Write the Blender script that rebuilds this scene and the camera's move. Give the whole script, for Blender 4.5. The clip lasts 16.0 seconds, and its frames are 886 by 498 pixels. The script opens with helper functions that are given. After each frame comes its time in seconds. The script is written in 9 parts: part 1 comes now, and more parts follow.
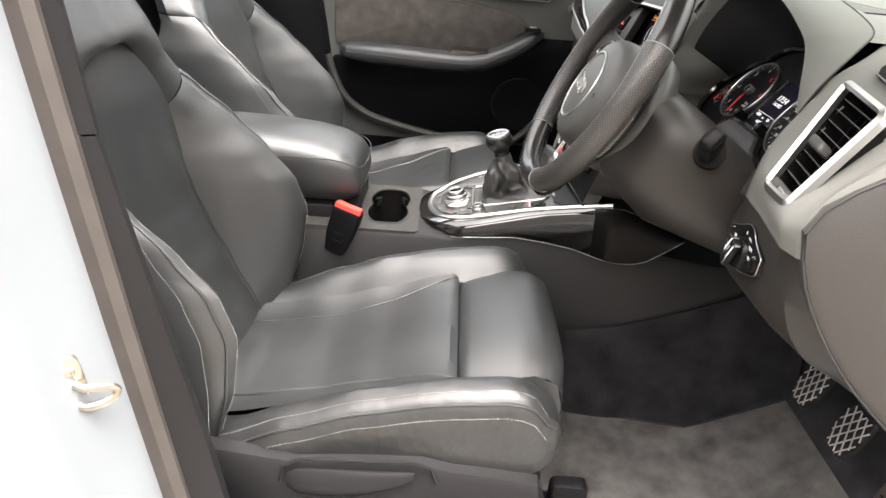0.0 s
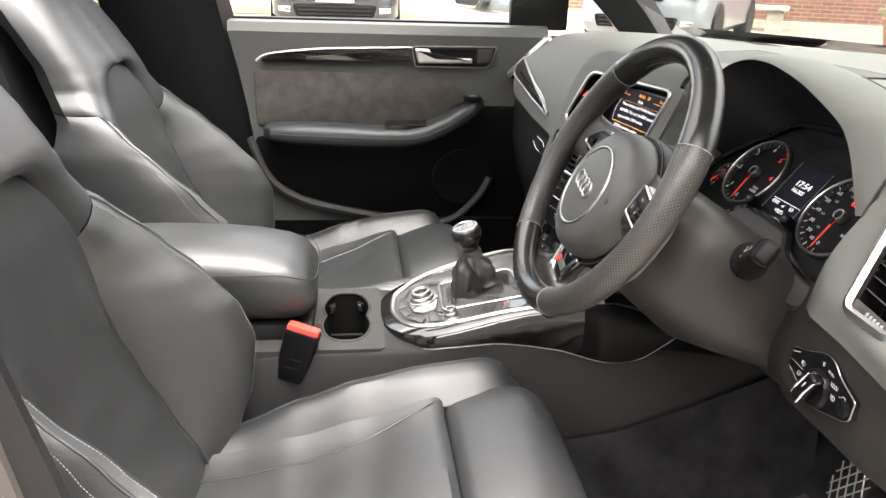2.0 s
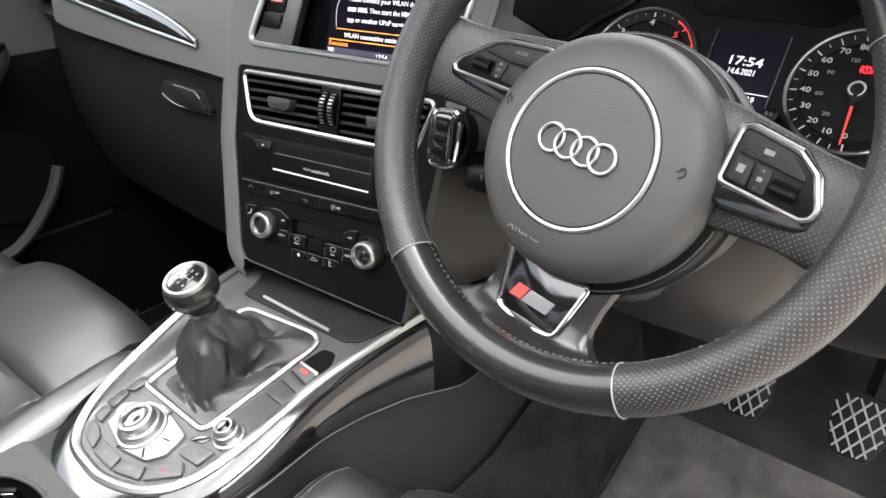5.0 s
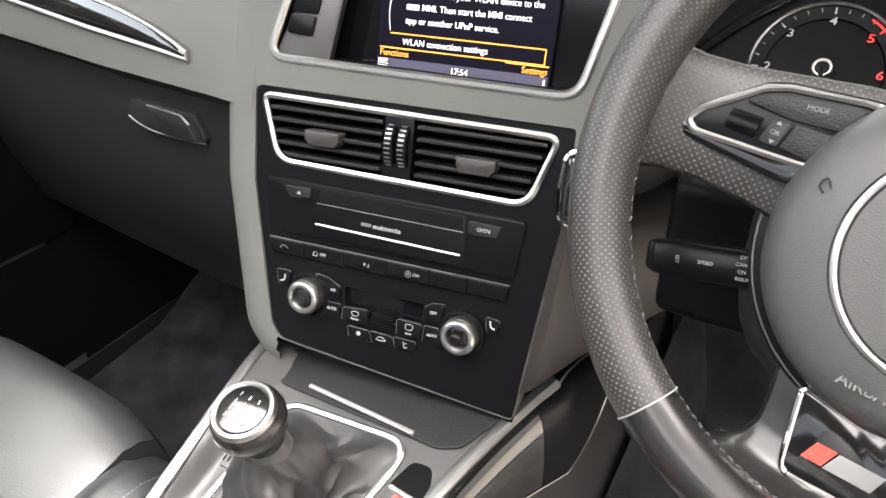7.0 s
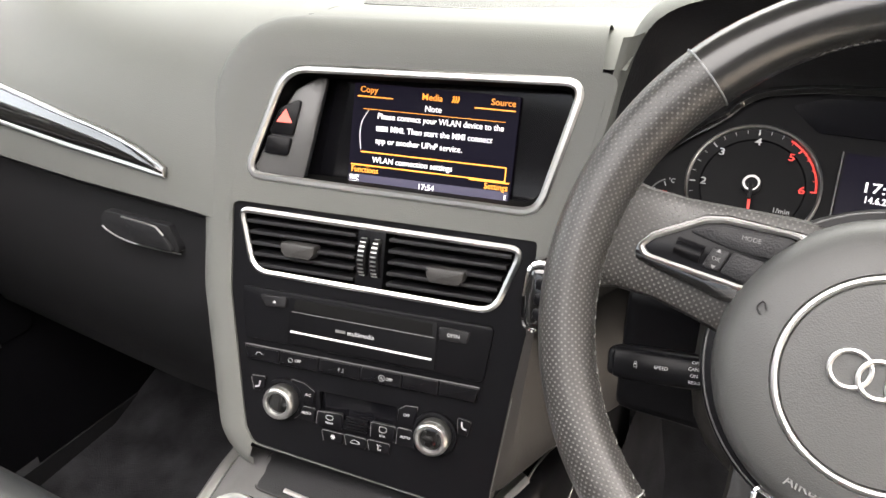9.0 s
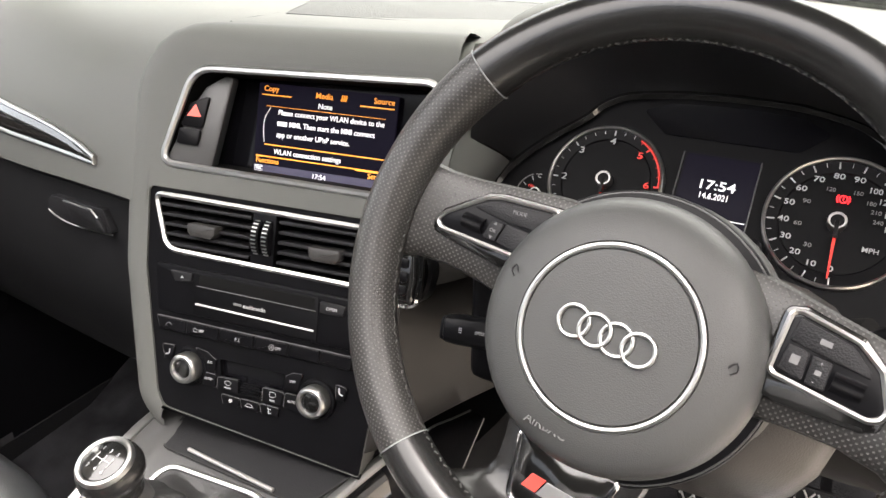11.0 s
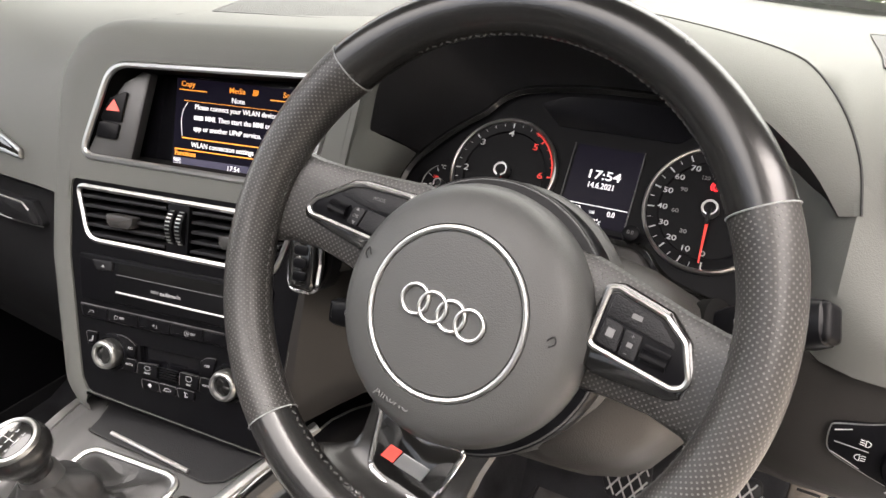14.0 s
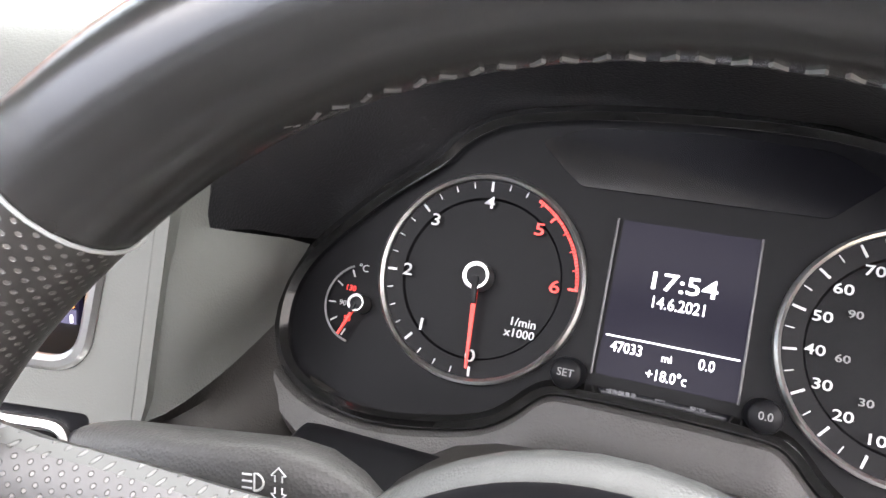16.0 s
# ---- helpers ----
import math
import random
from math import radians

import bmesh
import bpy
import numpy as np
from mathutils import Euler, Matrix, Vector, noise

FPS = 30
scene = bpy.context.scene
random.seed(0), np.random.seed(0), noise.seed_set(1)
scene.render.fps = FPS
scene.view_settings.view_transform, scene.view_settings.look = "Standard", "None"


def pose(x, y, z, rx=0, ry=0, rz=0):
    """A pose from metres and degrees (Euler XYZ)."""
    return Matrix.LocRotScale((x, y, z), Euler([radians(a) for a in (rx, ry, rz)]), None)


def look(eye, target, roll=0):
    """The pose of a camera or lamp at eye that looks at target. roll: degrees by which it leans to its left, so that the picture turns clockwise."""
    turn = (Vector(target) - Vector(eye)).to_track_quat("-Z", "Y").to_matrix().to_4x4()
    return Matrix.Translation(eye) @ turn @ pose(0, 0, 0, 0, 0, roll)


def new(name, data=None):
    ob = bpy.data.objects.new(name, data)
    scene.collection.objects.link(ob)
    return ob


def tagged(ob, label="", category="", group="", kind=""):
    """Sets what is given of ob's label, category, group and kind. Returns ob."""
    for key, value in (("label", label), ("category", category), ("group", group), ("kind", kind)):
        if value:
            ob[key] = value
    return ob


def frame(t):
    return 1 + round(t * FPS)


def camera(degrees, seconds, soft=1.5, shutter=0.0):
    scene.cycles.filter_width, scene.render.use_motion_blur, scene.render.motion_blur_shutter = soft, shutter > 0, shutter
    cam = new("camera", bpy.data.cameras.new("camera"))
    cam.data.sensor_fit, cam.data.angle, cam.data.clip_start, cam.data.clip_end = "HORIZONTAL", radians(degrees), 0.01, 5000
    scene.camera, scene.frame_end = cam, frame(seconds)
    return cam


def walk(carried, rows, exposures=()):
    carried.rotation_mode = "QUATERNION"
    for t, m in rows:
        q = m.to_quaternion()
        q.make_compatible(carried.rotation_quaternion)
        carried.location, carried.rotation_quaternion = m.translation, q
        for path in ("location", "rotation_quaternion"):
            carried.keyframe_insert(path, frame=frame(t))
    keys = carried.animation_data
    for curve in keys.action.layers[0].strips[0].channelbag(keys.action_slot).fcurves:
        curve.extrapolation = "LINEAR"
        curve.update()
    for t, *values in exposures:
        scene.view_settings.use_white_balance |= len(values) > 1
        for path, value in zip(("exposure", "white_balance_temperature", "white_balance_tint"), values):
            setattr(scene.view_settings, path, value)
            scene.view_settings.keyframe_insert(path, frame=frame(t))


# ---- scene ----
cam = camera(62.9, 16.0)
# seconds, eye, target, roll
PATH = [
    (0, (1.424, -0.258, 1.31), (-0.385, -0.252, 0.459), 4.3),
    (0.5, (1.395, -0.264, 1.319), (-0.425, -0.272, 0.49), 4.0),
    (1, (1.352, -0.296, 1.329), (-0.481, -0.29, 0.529), 3.4),
    (1.5, (1.287, -0.324, 1.345), (-0.559, -0.245, 0.58), 2.7),
    (2, (1.211, -0.354, 1.342), (-0.636, -0.116, 0.611), 2.0),
    (2.5, (1.098, -0.417, 1.337), (-0.711, 0.06, 0.628), 1.3),
    (3, (0.981, -0.465, 1.31), (-0.73, 0.295, 0.604), 0.7),
    (3.2, (0.933, -0.47, 1.306), (-0.723, 0.398, 0.597), 0.3),
    (5.3, (0.531, -0.452, 1.249), (-0.569, 0.895, 0.26), -1.0),
    (5.5, (0.487, -0.443, 1.239), (-0.589, 0.902, 0.222), -0.8),
    (6, (0.391, -0.419, 1.204), (-0.639, 0.929, 0.145), -1.3),
    (6.5, (0.336, -0.395, 1.214), (-0.655, 0.968, 0.138), -1.8),
    (7, (0.319, -0.394, 1.268), (-0.582, 1.032, 0.193), -1.1),
    (7.5, (0.303, -0.408, 1.287), (-0.547, 1.089, 0.268), -1.1),
    (8, (0.288, -0.416, 1.309), (-0.526, 1.111, 0.306), -1.1),
    (8.2, (0.29, -0.417, 1.309), (-0.518, 1.131, 0.334), -1.0),
    (10.3, (0.407, -0.419, 1.311), (-0.481, 1.153, 0.449), 0.3),
    (10.5, (0.427, -0.415, 1.312), (-0.469, 1.153, 0.452), 0.3),
    (11, (0.469, -0.417, 1.312), (-0.439, 1.147, 0.458), 0.3),
    (11.5, (0.515, -0.417, 1.319), (-0.4, 1.148, 0.472), 0.2),
    (12, (0.556, -0.443, 1.331), (-0.356, 1.124, 0.487), 0.2),
    (12.5, (0.595, -0.473, 1.34), (-0.316, 1.095, 0.497), 0.3),
    (13, (0.633, -0.5, 1.345), (-0.28, 1.065, 0.499), 0.2),
    (13.5, (0.628, -0.482, 1.342), (-0.283, 1.082, 0.49), 0.2),
    (14, (0.561, -0.396, 1.315), (-0.341, 1.169, 0.457), 0.2),
    (14.5, (0.498, -0.289, 1.288), (-0.376, 1.281, 0.41), 0.1),
    (15, (0.437, -0.206, 1.277), (-0.377, 1.385, 0.38), -0.2),
    (15.5, (0.41, -0.138, 1.271), (-0.362, 1.461, 0.351), -1.0),
    (16, (0.379, -0.093, 1.271), (-0.27, 1.541, 0.318), -0.8),
]
walk(cam, [(t, look(eye, target, roll)) for t, eye, target, roll in PATH], [(0, 3.28, 6800, 13), (2.5, 3.34, 6800, 13), (3, 3.26, 6100, 11), (6, 3.86, 6600, 13), (7, 4.08, 6700, 13), (8, 4.08, 6850, 13), (10.5, 3.80, 6850, 14), (13, 3.50, 6850, 14), (14, 3.53, 6900, 15), (15, 4.13, 6650, 15), (15.5, 4.56, 6650, 15), (16, 4.88, 6450, 16)])
# ---- daylight: an overcast sky ----
SUN_UP, SUN_ROUND = radians(74), radians(65)
world = bpy.data.worlds.new("overcast")
scene.world = world
world.use_nodes = True
sky = world.node_tree.nodes.new("ShaderNodeTexSky")
sky.sky_type = "NISHITA"
sky.sun_disc = False
sky.sun_elevation, sky.sun_rotation = SUN_UP, SUN_ROUND
sky.air_density, sky.dust_density, sky.ozone_density = 1.0, 6.0, 1.0
soften = world.node_tree.nodes.new("ShaderNodeHueSaturation")
soften.inputs["Saturation"].default_value = 0.3
world.node_tree.links.new(sky.outputs[0], soften.inputs["Color"])
world.node_tree.links.new(soften.outputs[0], world.node_tree.nodes["Background"].inputs["Color"])
world.node_tree.nodes["Background"].inputs["Strength"].default_value = 0.15
sun = new("sun", bpy.data.lights.new("sun", "SUN"))
sun.data.energy, sun.data.angle, sun.data.color = 1.6, radians(140), (1.0, 0.91, 0.80)
sun.matrix_basis = look((0, 0, 0), (-math.sin(SUN_ROUND) * math.cos(SUN_UP), -math.cos(SUN_ROUND) * math.cos(SUN_UP), -math.sin(SUN_UP)))

# ---- small tools ----
def rgb(c):
    return (c[0], c[1], c[2], 1.0)


def material(name, colour, rough=0.5, metal=0.0, grain=0.0, grain_size=0.002, stain=0.0, stain_size=0.12, kind="noise",
             coat=0.0, emit=None, power=0.0, spec=0.5, tint=None, rough_var=0.0, swell=0.0, swell_size=0.05):
    """A procedural surface: base colour with stains and grain, roughness that varies, fine bump."""
    m = bpy.data.materials.new(name)
    m.use_nodes = True
    nt = m.node_tree
    b = nt.nodes["Principled BSDF"]
    b.inputs["Base Color"].default_value = rgb(colour)
    b.inputs["Roughness"].default_value = rough
    b.inputs["Metallic"].default_value = metal
    b.inputs["Specular IOR Level"].default_value = spec
    b.inputs["Coat Weight"].default_value = coat
    b.inputs["Coat Roughness"].default_value = 0.11 if coat > 0.5 else 0.3
    if emit:
        b.inputs["Emission Color"].default_value = rgb(emit)
        b.inputs["Emission Strength"].default_value = power
    tc = nt.nodes.new("ShaderNodeTexCoord")
    if stain:
        n = nt.nodes.new("ShaderNodeTexNoise")
        n.inputs["Scale"].default_value = 1 / stain_size
        n.inputs["Detail"].default_value = 5
        nt.links.new(tc.outputs["Object"], n.inputs["Vector"])
        mix = nt.nodes.new("ShaderNodeMix")
        mix.data_type = "RGBA"
        ramp = nt.nodes.new("ShaderNodeMapRange")
        ramp.inputs["From Min"].default_value, ramp.inputs["From Max"].default_value = 0.3, 0.7
        nt.links.new(n.outputs["Fac"], ramp.inputs["Value"])
        nt.links.new(ramp.outputs["Result"], mix.inputs["Factor"])
        t = tint or tuple(min(1, v * (1 + stain)) for v in colour)
        mix.inputs["A"].default_value = rgb(tuple(v * (1 - stain) for v in colour))
        mix.inputs["B"].default_value = rgb(t)
        nt.links.new(mix.outputs["Result"], b.inputs["Base Color"])
        if rough_var:
            rr = nt.nodes.new("ShaderNodeMapRange")
            rr.inputs["To Min"].default_value, rr.inputs["To Max"].default_value = rough - rough_var, rough + rough_var
            nt.links.new(n.outputs["Fac"], rr.inputs["Value"])
            nt.links.new(rr.outputs["Result"], b.inputs["Roughness"])
    if grain:
        if kind == "noise":
            g = nt.nodes.new("ShaderNodeTexNoise")
            g.inputs["Detail"].default_value = 4
            out = g.outputs["Fac"]
        else:
            g = nt.nodes.new("ShaderNodeTexVoronoi")
            out = g.outputs["Distance"]
        g.inputs["Scale"].default_value = 1 / grain_size
        nt.links.new(tc.outputs["Object"], g.inputs["Vector"])
        bump = nt.nodes.new("ShaderNodeBump")
        bump.inputs["Strength"].default_value = grain
        bump.inputs["Distance"].default_value = grain_size * 0.5
        nt.links.new(out, bump.inputs["Height"])
        nt.links.new(bump.outputs["Normal"], b.inputs["Normal"])
        if swell:
            w = nt.nodes.new("ShaderNodeTexNoise")
            w.inputs["Scale"].default_value = 1 / swell_size
            w.inputs["Detail"].default_value = 2
            w.inputs["Distortion"].default_value = 0.6
            nt.links.new(tc.outputs["Object"], w.inputs["Vector"])
            soft = nt.nodes.new("ShaderNodeBump")
            soft.inputs["Strength"].default_value = swell
            soft.inputs["Distance"].default_value = swell_size * 0.2
            nt.links.new(w.outputs["Fac"], soft.inputs["Height"])
            nt.links.new(soft.outputs["Normal"], bump.inputs["Normal"])
    return m


def fill(bm, name, mat, parent=None, label="", smooth=True, at=None):
    """Links a bmesh as one mesh object."""
    bmesh.ops.recalc_face_normals(bm, faces=bm.faces)
    me = bpy.data.meshes.new(name)
    bm.to_mesh(me)
    bm.free()
    me.materials.append(mat)
    if smooth:
        me.polygons.foreach_set("use_smooth", [True] * len(me.polygons))
        me.set_sharp_from_angle(angle=radians(38))
    ob = new(name, me)
    if parent is not None:
        ob.parent = parent
    if at is not None:
        ob.matrix_local = at
    if label:
        ob["label"] = label
    return ob


def part(name, bm, mat, parent, label="", smooth=True, at=None):
    return fill(bm, name, mat, parent, label, smooth, at)


def thing(name, label, category, at=None, kind="", group=""):
    ob = new(name)
    ob.empty_display_size = 0.05
    if at is not None:
        ob.matrix_basis = at
    return tagged(ob, label, category, group, kind)


def basis(o, u, v):
    u, v = Vector(u).normalized(), Vector(v).normalized()
    n = u.cross(v).normalized()
    v = n.cross(u)
    m = Matrix((u, v, n)).transposed().to_4x4()
    m.translation = Vector(o)
    return m


def surf(bm, rows, close_u=False, close_v=False, cap=False):
    """A grid of quads through rows of points."""
    vs = [[bm.verts.new(p) for p in row] for row in rows]
    nr, nc = len(vs), len(vs[0])
    for i in range(nr if close_v else nr - 1):
        for j in range(nc if close_u else nc - 1):
            a, b = vs[i], vs[(i + 1) % nr]
            bm.faces.new((a[j], a[(j + 1) % nc], b[(j + 1) % nc], b[j]))
    if cap:
        if cap != "last":
            bm.faces.new(list(reversed(vs[0])))
        bm.faces.new(vs[-1])
    return vs


def spline(pts, n):
    """n points evenly set along a smooth (Catmull-Rom) curve through pts."""
    p = [Vector(q) for q in pts]
    p = [p[0] * 2 - p[1]] + p + [p[-1] * 2 - p[-2]]
    fine = []
    for i in range(1, len(p) - 2):
        for k in range(12):
            t = k / 12
            a, b, c, d = p[i - 1], p[i], p[i + 1], p[i + 2]
            fine.append(0.5 * ((2 * b) + (c - a) * t + (2 * a - 5 * b + 4 * c - d) * t * t + (3 * b - a - 3 * c + d) * t ** 3))
    fine.append(p[-2])
    return even(fine, n)


def even(fine, n):
    acc = [0.0]
    for a, b in zip(fine, fine[1:]):
        acc.append(acc[-1] + (b - a).length)
    out, j = [], 0
    for k in range(n):
        s = acc[-1] * k / (n - 1)
        while j < len(acc) - 2 and acc[j + 1] < s:
            j += 1
        f = (s - acc[j]) / max(acc[j + 1] - acc[j], 1e-9)
        out.append(fine[j].lerp(fine[j + 1], min(max(f, 0), 1)))
    return out


def rounded(pts, r, n=5):
    """A closed outline with its corners rounded; r is one radius or one for each corner. Points may be 2D or 3D."""
    p = [Vector(q).to_3d() for q in pts]
    rs = r if isinstance(r, (list, tuple)) else [r] * len(p)
    out = []
    for i, q in enumerate(p):
        a, b = p[i - 1] - q, p[(i + 1) % len(p)] - q
        if rs[i] <= 0:
            out.append(q)
            continue
        ang = a.angle(b)
        d = min(rs[i] / math.tan(ang / 2), a.length * 0.48, b.length * 0.48)
        s, e = q + a.normalized() * d, q + b.normalized() * d
        for k in range(n + 1):
            t = k / n
            out.append(s * (1 - t) ** 2 + q * 2 * t * (1 - t) + e * t * t)
    return out


def prism(bm, outline, z0, z1, bevel=0.0, segs=2):
    """An outline in the local xy-plane made solid from z0 to z1 (z1 the seen face), its upper edge bevelled."""
    p = [Vector(q).to_3d() for q in outline]
    area = sum(a.x * b.y - b.x * a.y for a, b in zip(p, p[1:] + p[:1]))
    if area < 0:
        p.reverse()
    rings = [(0.0, z0)]
    if bevel:
        rings += [(bevel * (1 - math.cos(k * math.pi / 2 / segs)), z1 - bevel + bevel * math.sin(k * math.pi / 2 / segs)) for k in range(segs + 1)]
    else:
        rings.append((0.0, z1))
    n = len(p)
    nrm = []
    for i in range(n):
        e1, e2 = (p[i] - p[i - 1]), (p[(i + 1) % n] - p[i])
        e1 = e1.normalized() if e1.length > 1e-9 else e2.normalized()
        e2 = e2.normalized() if e2.length > 1e-9 else e1
        t = (e1 + e2)
        t = t.normalized() if t.length > 1e-6 else e1
        nrm.append(Vector((-t.y, t.x, 0)))
    rows = [[Vector((q.x + m.x * inn, q.y + m.y * inn, z)) for q, m in zip(p, nrm)] for inn, z in rings]
    surf(bm, rows, close_u=True, cap=True)


def box(bm, c, s, bevel=0.0, segs=2, m=None):
    """A box with centre c and size s, its edges rounded."""
    g = bmesh.ops.create_cube(bm, size=1.0)
    mat = Matrix.Translation(c) @ Matrix.Diagonal((*s, 1))
    if m is not None:
        mat = m @ mat
    bmesh.ops.transform(bm, matrix=mat, verts=g["verts"])
    if bevel:
        es = {e for v in g["verts"] for e in v.link_edges}
        bmesh.ops.bevel(bm, geom=list(es), offset=bevel, segments=segs, affect="EDGES", profile=0.6)


def sweep(bm, path, prof, closed=False, up=(0, 0, 1), cap=True, scale=None):
    """A profile of (side, up) points carried along a path."""
    p = [Vector(q).to_3d() for q in path]
    n, up = len(p), Vector(up)
    rows = []
    for i in range(n):
        if closed:
            t = p[(i + 1) % n] - p[i - 1]
        else:
            t = p[min(i + 1, n - 1)] - p[max(i - 1, 0)]
        t.normalize()
        side = t.cross(up)
        side = side.normalized() if side.length > 1e-6 else Vector((1, 0, 0))
        u2 = side.cross(t)
        k = scale[i] if scale else 1.0
        rows.append([p[i] + side * a * k + u2 * b * k for a, b in prof])
    surf(bm, rows, close_u=True, close_v=closed, cap=cap and not closed)


def circle(r, n=12, ry=None):
    return [(r * math.cos(2 * math.pi * k / n), (ry or r) * math.sin(2 * math.pi * k / n)) for k in range(n)]


def lathe(bm, prof, n=32, m=None, cap=True):
    """A profile of (radius, height) turned round the local z-axis."""
    m = m or Matrix()
    rows = [[m @ Vector((r * math.cos(2 * math.pi * k / n), r * math.sin(2 * math.pi * k / n), z)) for k in range(n)] for r, z in prof]
    surf(bm, rows, close_u=True, cap=cap)


def words(name, text, size, mat, parent, at, align="CENTER", label="", bold=0.0, squash=1.0):
    """Writing in Blender's own font, as a thin mesh."""
    cu = bpy.data.curves.new(name, "FONT")
    cu.body, cu.size, cu.align_x, cu.align_y = text, size, align, "CENTER"
    cu.extrude, cu.offset, cu.resolution_u = 0.0002, bold, 3
    tmp = bpy.data.objects.new(name, cu)
    me = bpy.data.meshes.new_from_object(tmp)
    bpy.data.objects.remove(tmp)
    bpy.data.curves.remove(cu)
    me.materials.clear()
    me.materials.append(mat)
    ob = new(name, me)
    ob.parent = parent
    ob.matrix_local = at @ Matrix.Diagonal((squash, 1, 1, 1))
    if label:
        ob["label"] = label
    return ob


def lift(x, y, z=0.0, turn=0.0):
    return pose(x, y, z, 0, 0, turn)


def rolled(bm, outline, rings, keep=None):
    """A skirt that rolls outwards and back from an outline; rings are (outwards, height)."""
    p = [Vector(q).to_3d() for q in outline]
    area = sum(a.x * b.y - b.x * a.y for a, b in zip(p, p[1:] + p[:1]))
    if area < 0:
        p.reverse()
    n = len(p)
    nrm = []
    for i in range(n):
        t = (p[(i + 1) % n] - p[i - 1]).normalized()
        nrm.append(Vector((t.y, -t.x, 0)))
    surf(bm, [[Vector((q.x + m.x * o, q.y + m.y * o, z)) for q, m in zip(p, nrm)] for o, z in rings], close_u=True)
    if keep:
        bmesh.ops.delete(bm, geom=[f for f in bm.faces if not keep(f.calc_center_median())], context="FACES")


def bm_new():
    return bmesh.new()


# ---- materials ----
LEATHER = material("black_leather", (0.020, 0.0216, 0.0226), 0.40, grain=0.2, grain_size=0.0014, kind="cells", stain=0.06, stain_size=0.12, rough_var=0.02, spec=0.85, swell=0.08, swell_size=0.09)
CREASED = material("creased_black_leather", (0.015, 0.0160, 0.0166), 0.42, grain=0.09, grain_size=0.016, kind="cells", stain=0.12, stain_size=0.03, rough_var=0.04, spec=0.65, swell=0.16, swell_size=0.03)
RIM_LEATHER = material("smooth_wheel_leather", (0.012, 0.0118, 0.0116), 0.24, grain=0.1, grain_size=0.0007, stain=0.2, stain_size=0.05, rough_var=0.08, spec=0.55)
PERF = material("perforated_leather", (0.021, 0.020, 0.019), 0.38, grain=0.1, grain_size=0.0012, stain=0.15, stain_size=0.05, spec=0.5)
BOOT = material("creased_boot_leather", (0.024, 0.024, 0.024), 0.46, grain=0.2, grain_size=0.001, stain=0.2, stain_size=0.03, spec=0.5, swell=0.1, swell_size=0.012)
STITCH = material("grey_thread", (0.22, 0.23, 0.23), 0.7)
THREAD = material("dark_thread", (0.065, 0.065, 0.063), 0.7)
SEAM = material("dark_seam", (0.012, 0.012, 0.012), 0.7)
DASH = material("soft_dash_plastic", (0.098, 0.100, 0.094), 0.56, grain=0.2, grain_size=0.0011, kind="cells", stain=0.06, stain_size=0.3, rough_var=0.04, spec=0.14)
COVER = material("airbag_cover_plastic", (0.053, 0.054, 0.053), 0.44, grain=0.24, grain_size=0.0009, kind="cells", stain=0.06, stain_size=0.1, rough_var=0.04, spec=0.3)
DARK = material("dark_plastic", (0.011, 0.011, 0.012), 0.45, grain=0.4, grain_size=0.0012, kind="cells", stain=0.1, stain_size=0.2, spec=0.2)
GREY = material("grey_trim_plastic", (0.032, 0.031, 0.030), 0.48, grain=0.3, grain_size=0.0012, kind="cells", stain=0.05, stain_size=0.2, spec=0.3)
SHROUD = material("grey_brown_column_plastic", (0.0185, 0.0170, 0.0158), 0.45, grain=0.25, grain_size=0.0011, kind="cells", stain=0.08, stain_size=0.12, rough_var=0.05, spec=0.35)
SIDE = material("charcoal_console_plastic", (0.015, 0.015, 0.016), 0.46, grain=0.3, grain_size=0.0012, kind="cells", stain=0.06, stain_size=0.2, spec=0.3)
SATGREY = material("satin_grey_console_paint", (0.056, 0.056, 0.056), 0.36, grain=0.08, grain_size=0.0008, stain=0.06, stain_size=0.06, spec=0.5)
BLACK = material("fine_black_plastic", (0.0035, 0.0035, 0.0042), 0.42, grain=0.12, grain_size=0.0008, stain=0.1, stain_size=0.05, spec=0.11)
SATIN = material("satin_black_panel", (0.004, 0.004, 0.0048), 0.32, grain=0.06, grain_size=0.0008, stain=0.1, stain_size=0.04, spec=0.12)
# Near-black colour puts in the shade of slots, ducts and recesses.
VOID = material("unlit_recess", (0.004, 0.004, 0.004), 0.7, stain=0.1, stain_size=0.05, spec=0.1)
GLOSS = material("piano_black_lacquer", (0.006, 0.006, 0.006), 0.06, coat=1.0, stain=0.2, stain_size=0.1)
ALU = material("satin_aluminium", (0.46, 0.46, 0.45), 0.33, metal=1.0, grain=0.05, grain_size=0.0008, stain=0.05, stain_size=0.03)
CHROME = material("polished_chrome", (0.8, 0.8, 0.8), 0.08, metal=1.0, stain=0.04, stain_size=0.02)
BRUSHED = material("satin_door_metal", (0.62, 0.61, 0.6), 0.42, metal=0.85, grain=0.05, grain_size=0.001, stain=0.05, stain_size=0.03)
DULL_STEEL = material("dull_scuffed_steel", (0.20, 0.175, 0.15), 0.5, metal=0.9, grain=0.2, grain_size=0.002, stain=0.35, stain_size=0.02)
STEEL = material("worn_steel", (0.5, 0.46, 0.4), 0.35, metal=1.0, grain=0.15, grain_size=0.002, stain=0.25, stain_size=0.03)
SUEDE = material("grey_suede_cloth", (0.055, 0.05, 0.046), 0.95, grain=0.5, grain_size=0.003, stain=0.22, stain_size=0.035, spec=0.15)
CARPET = material("charcoal_carpet", (0.019, 0.019, 0.021), 0.98, grain=1.0, grain_size=0.0025, stain=0.5, stain_size=0.07, spec=0.1)
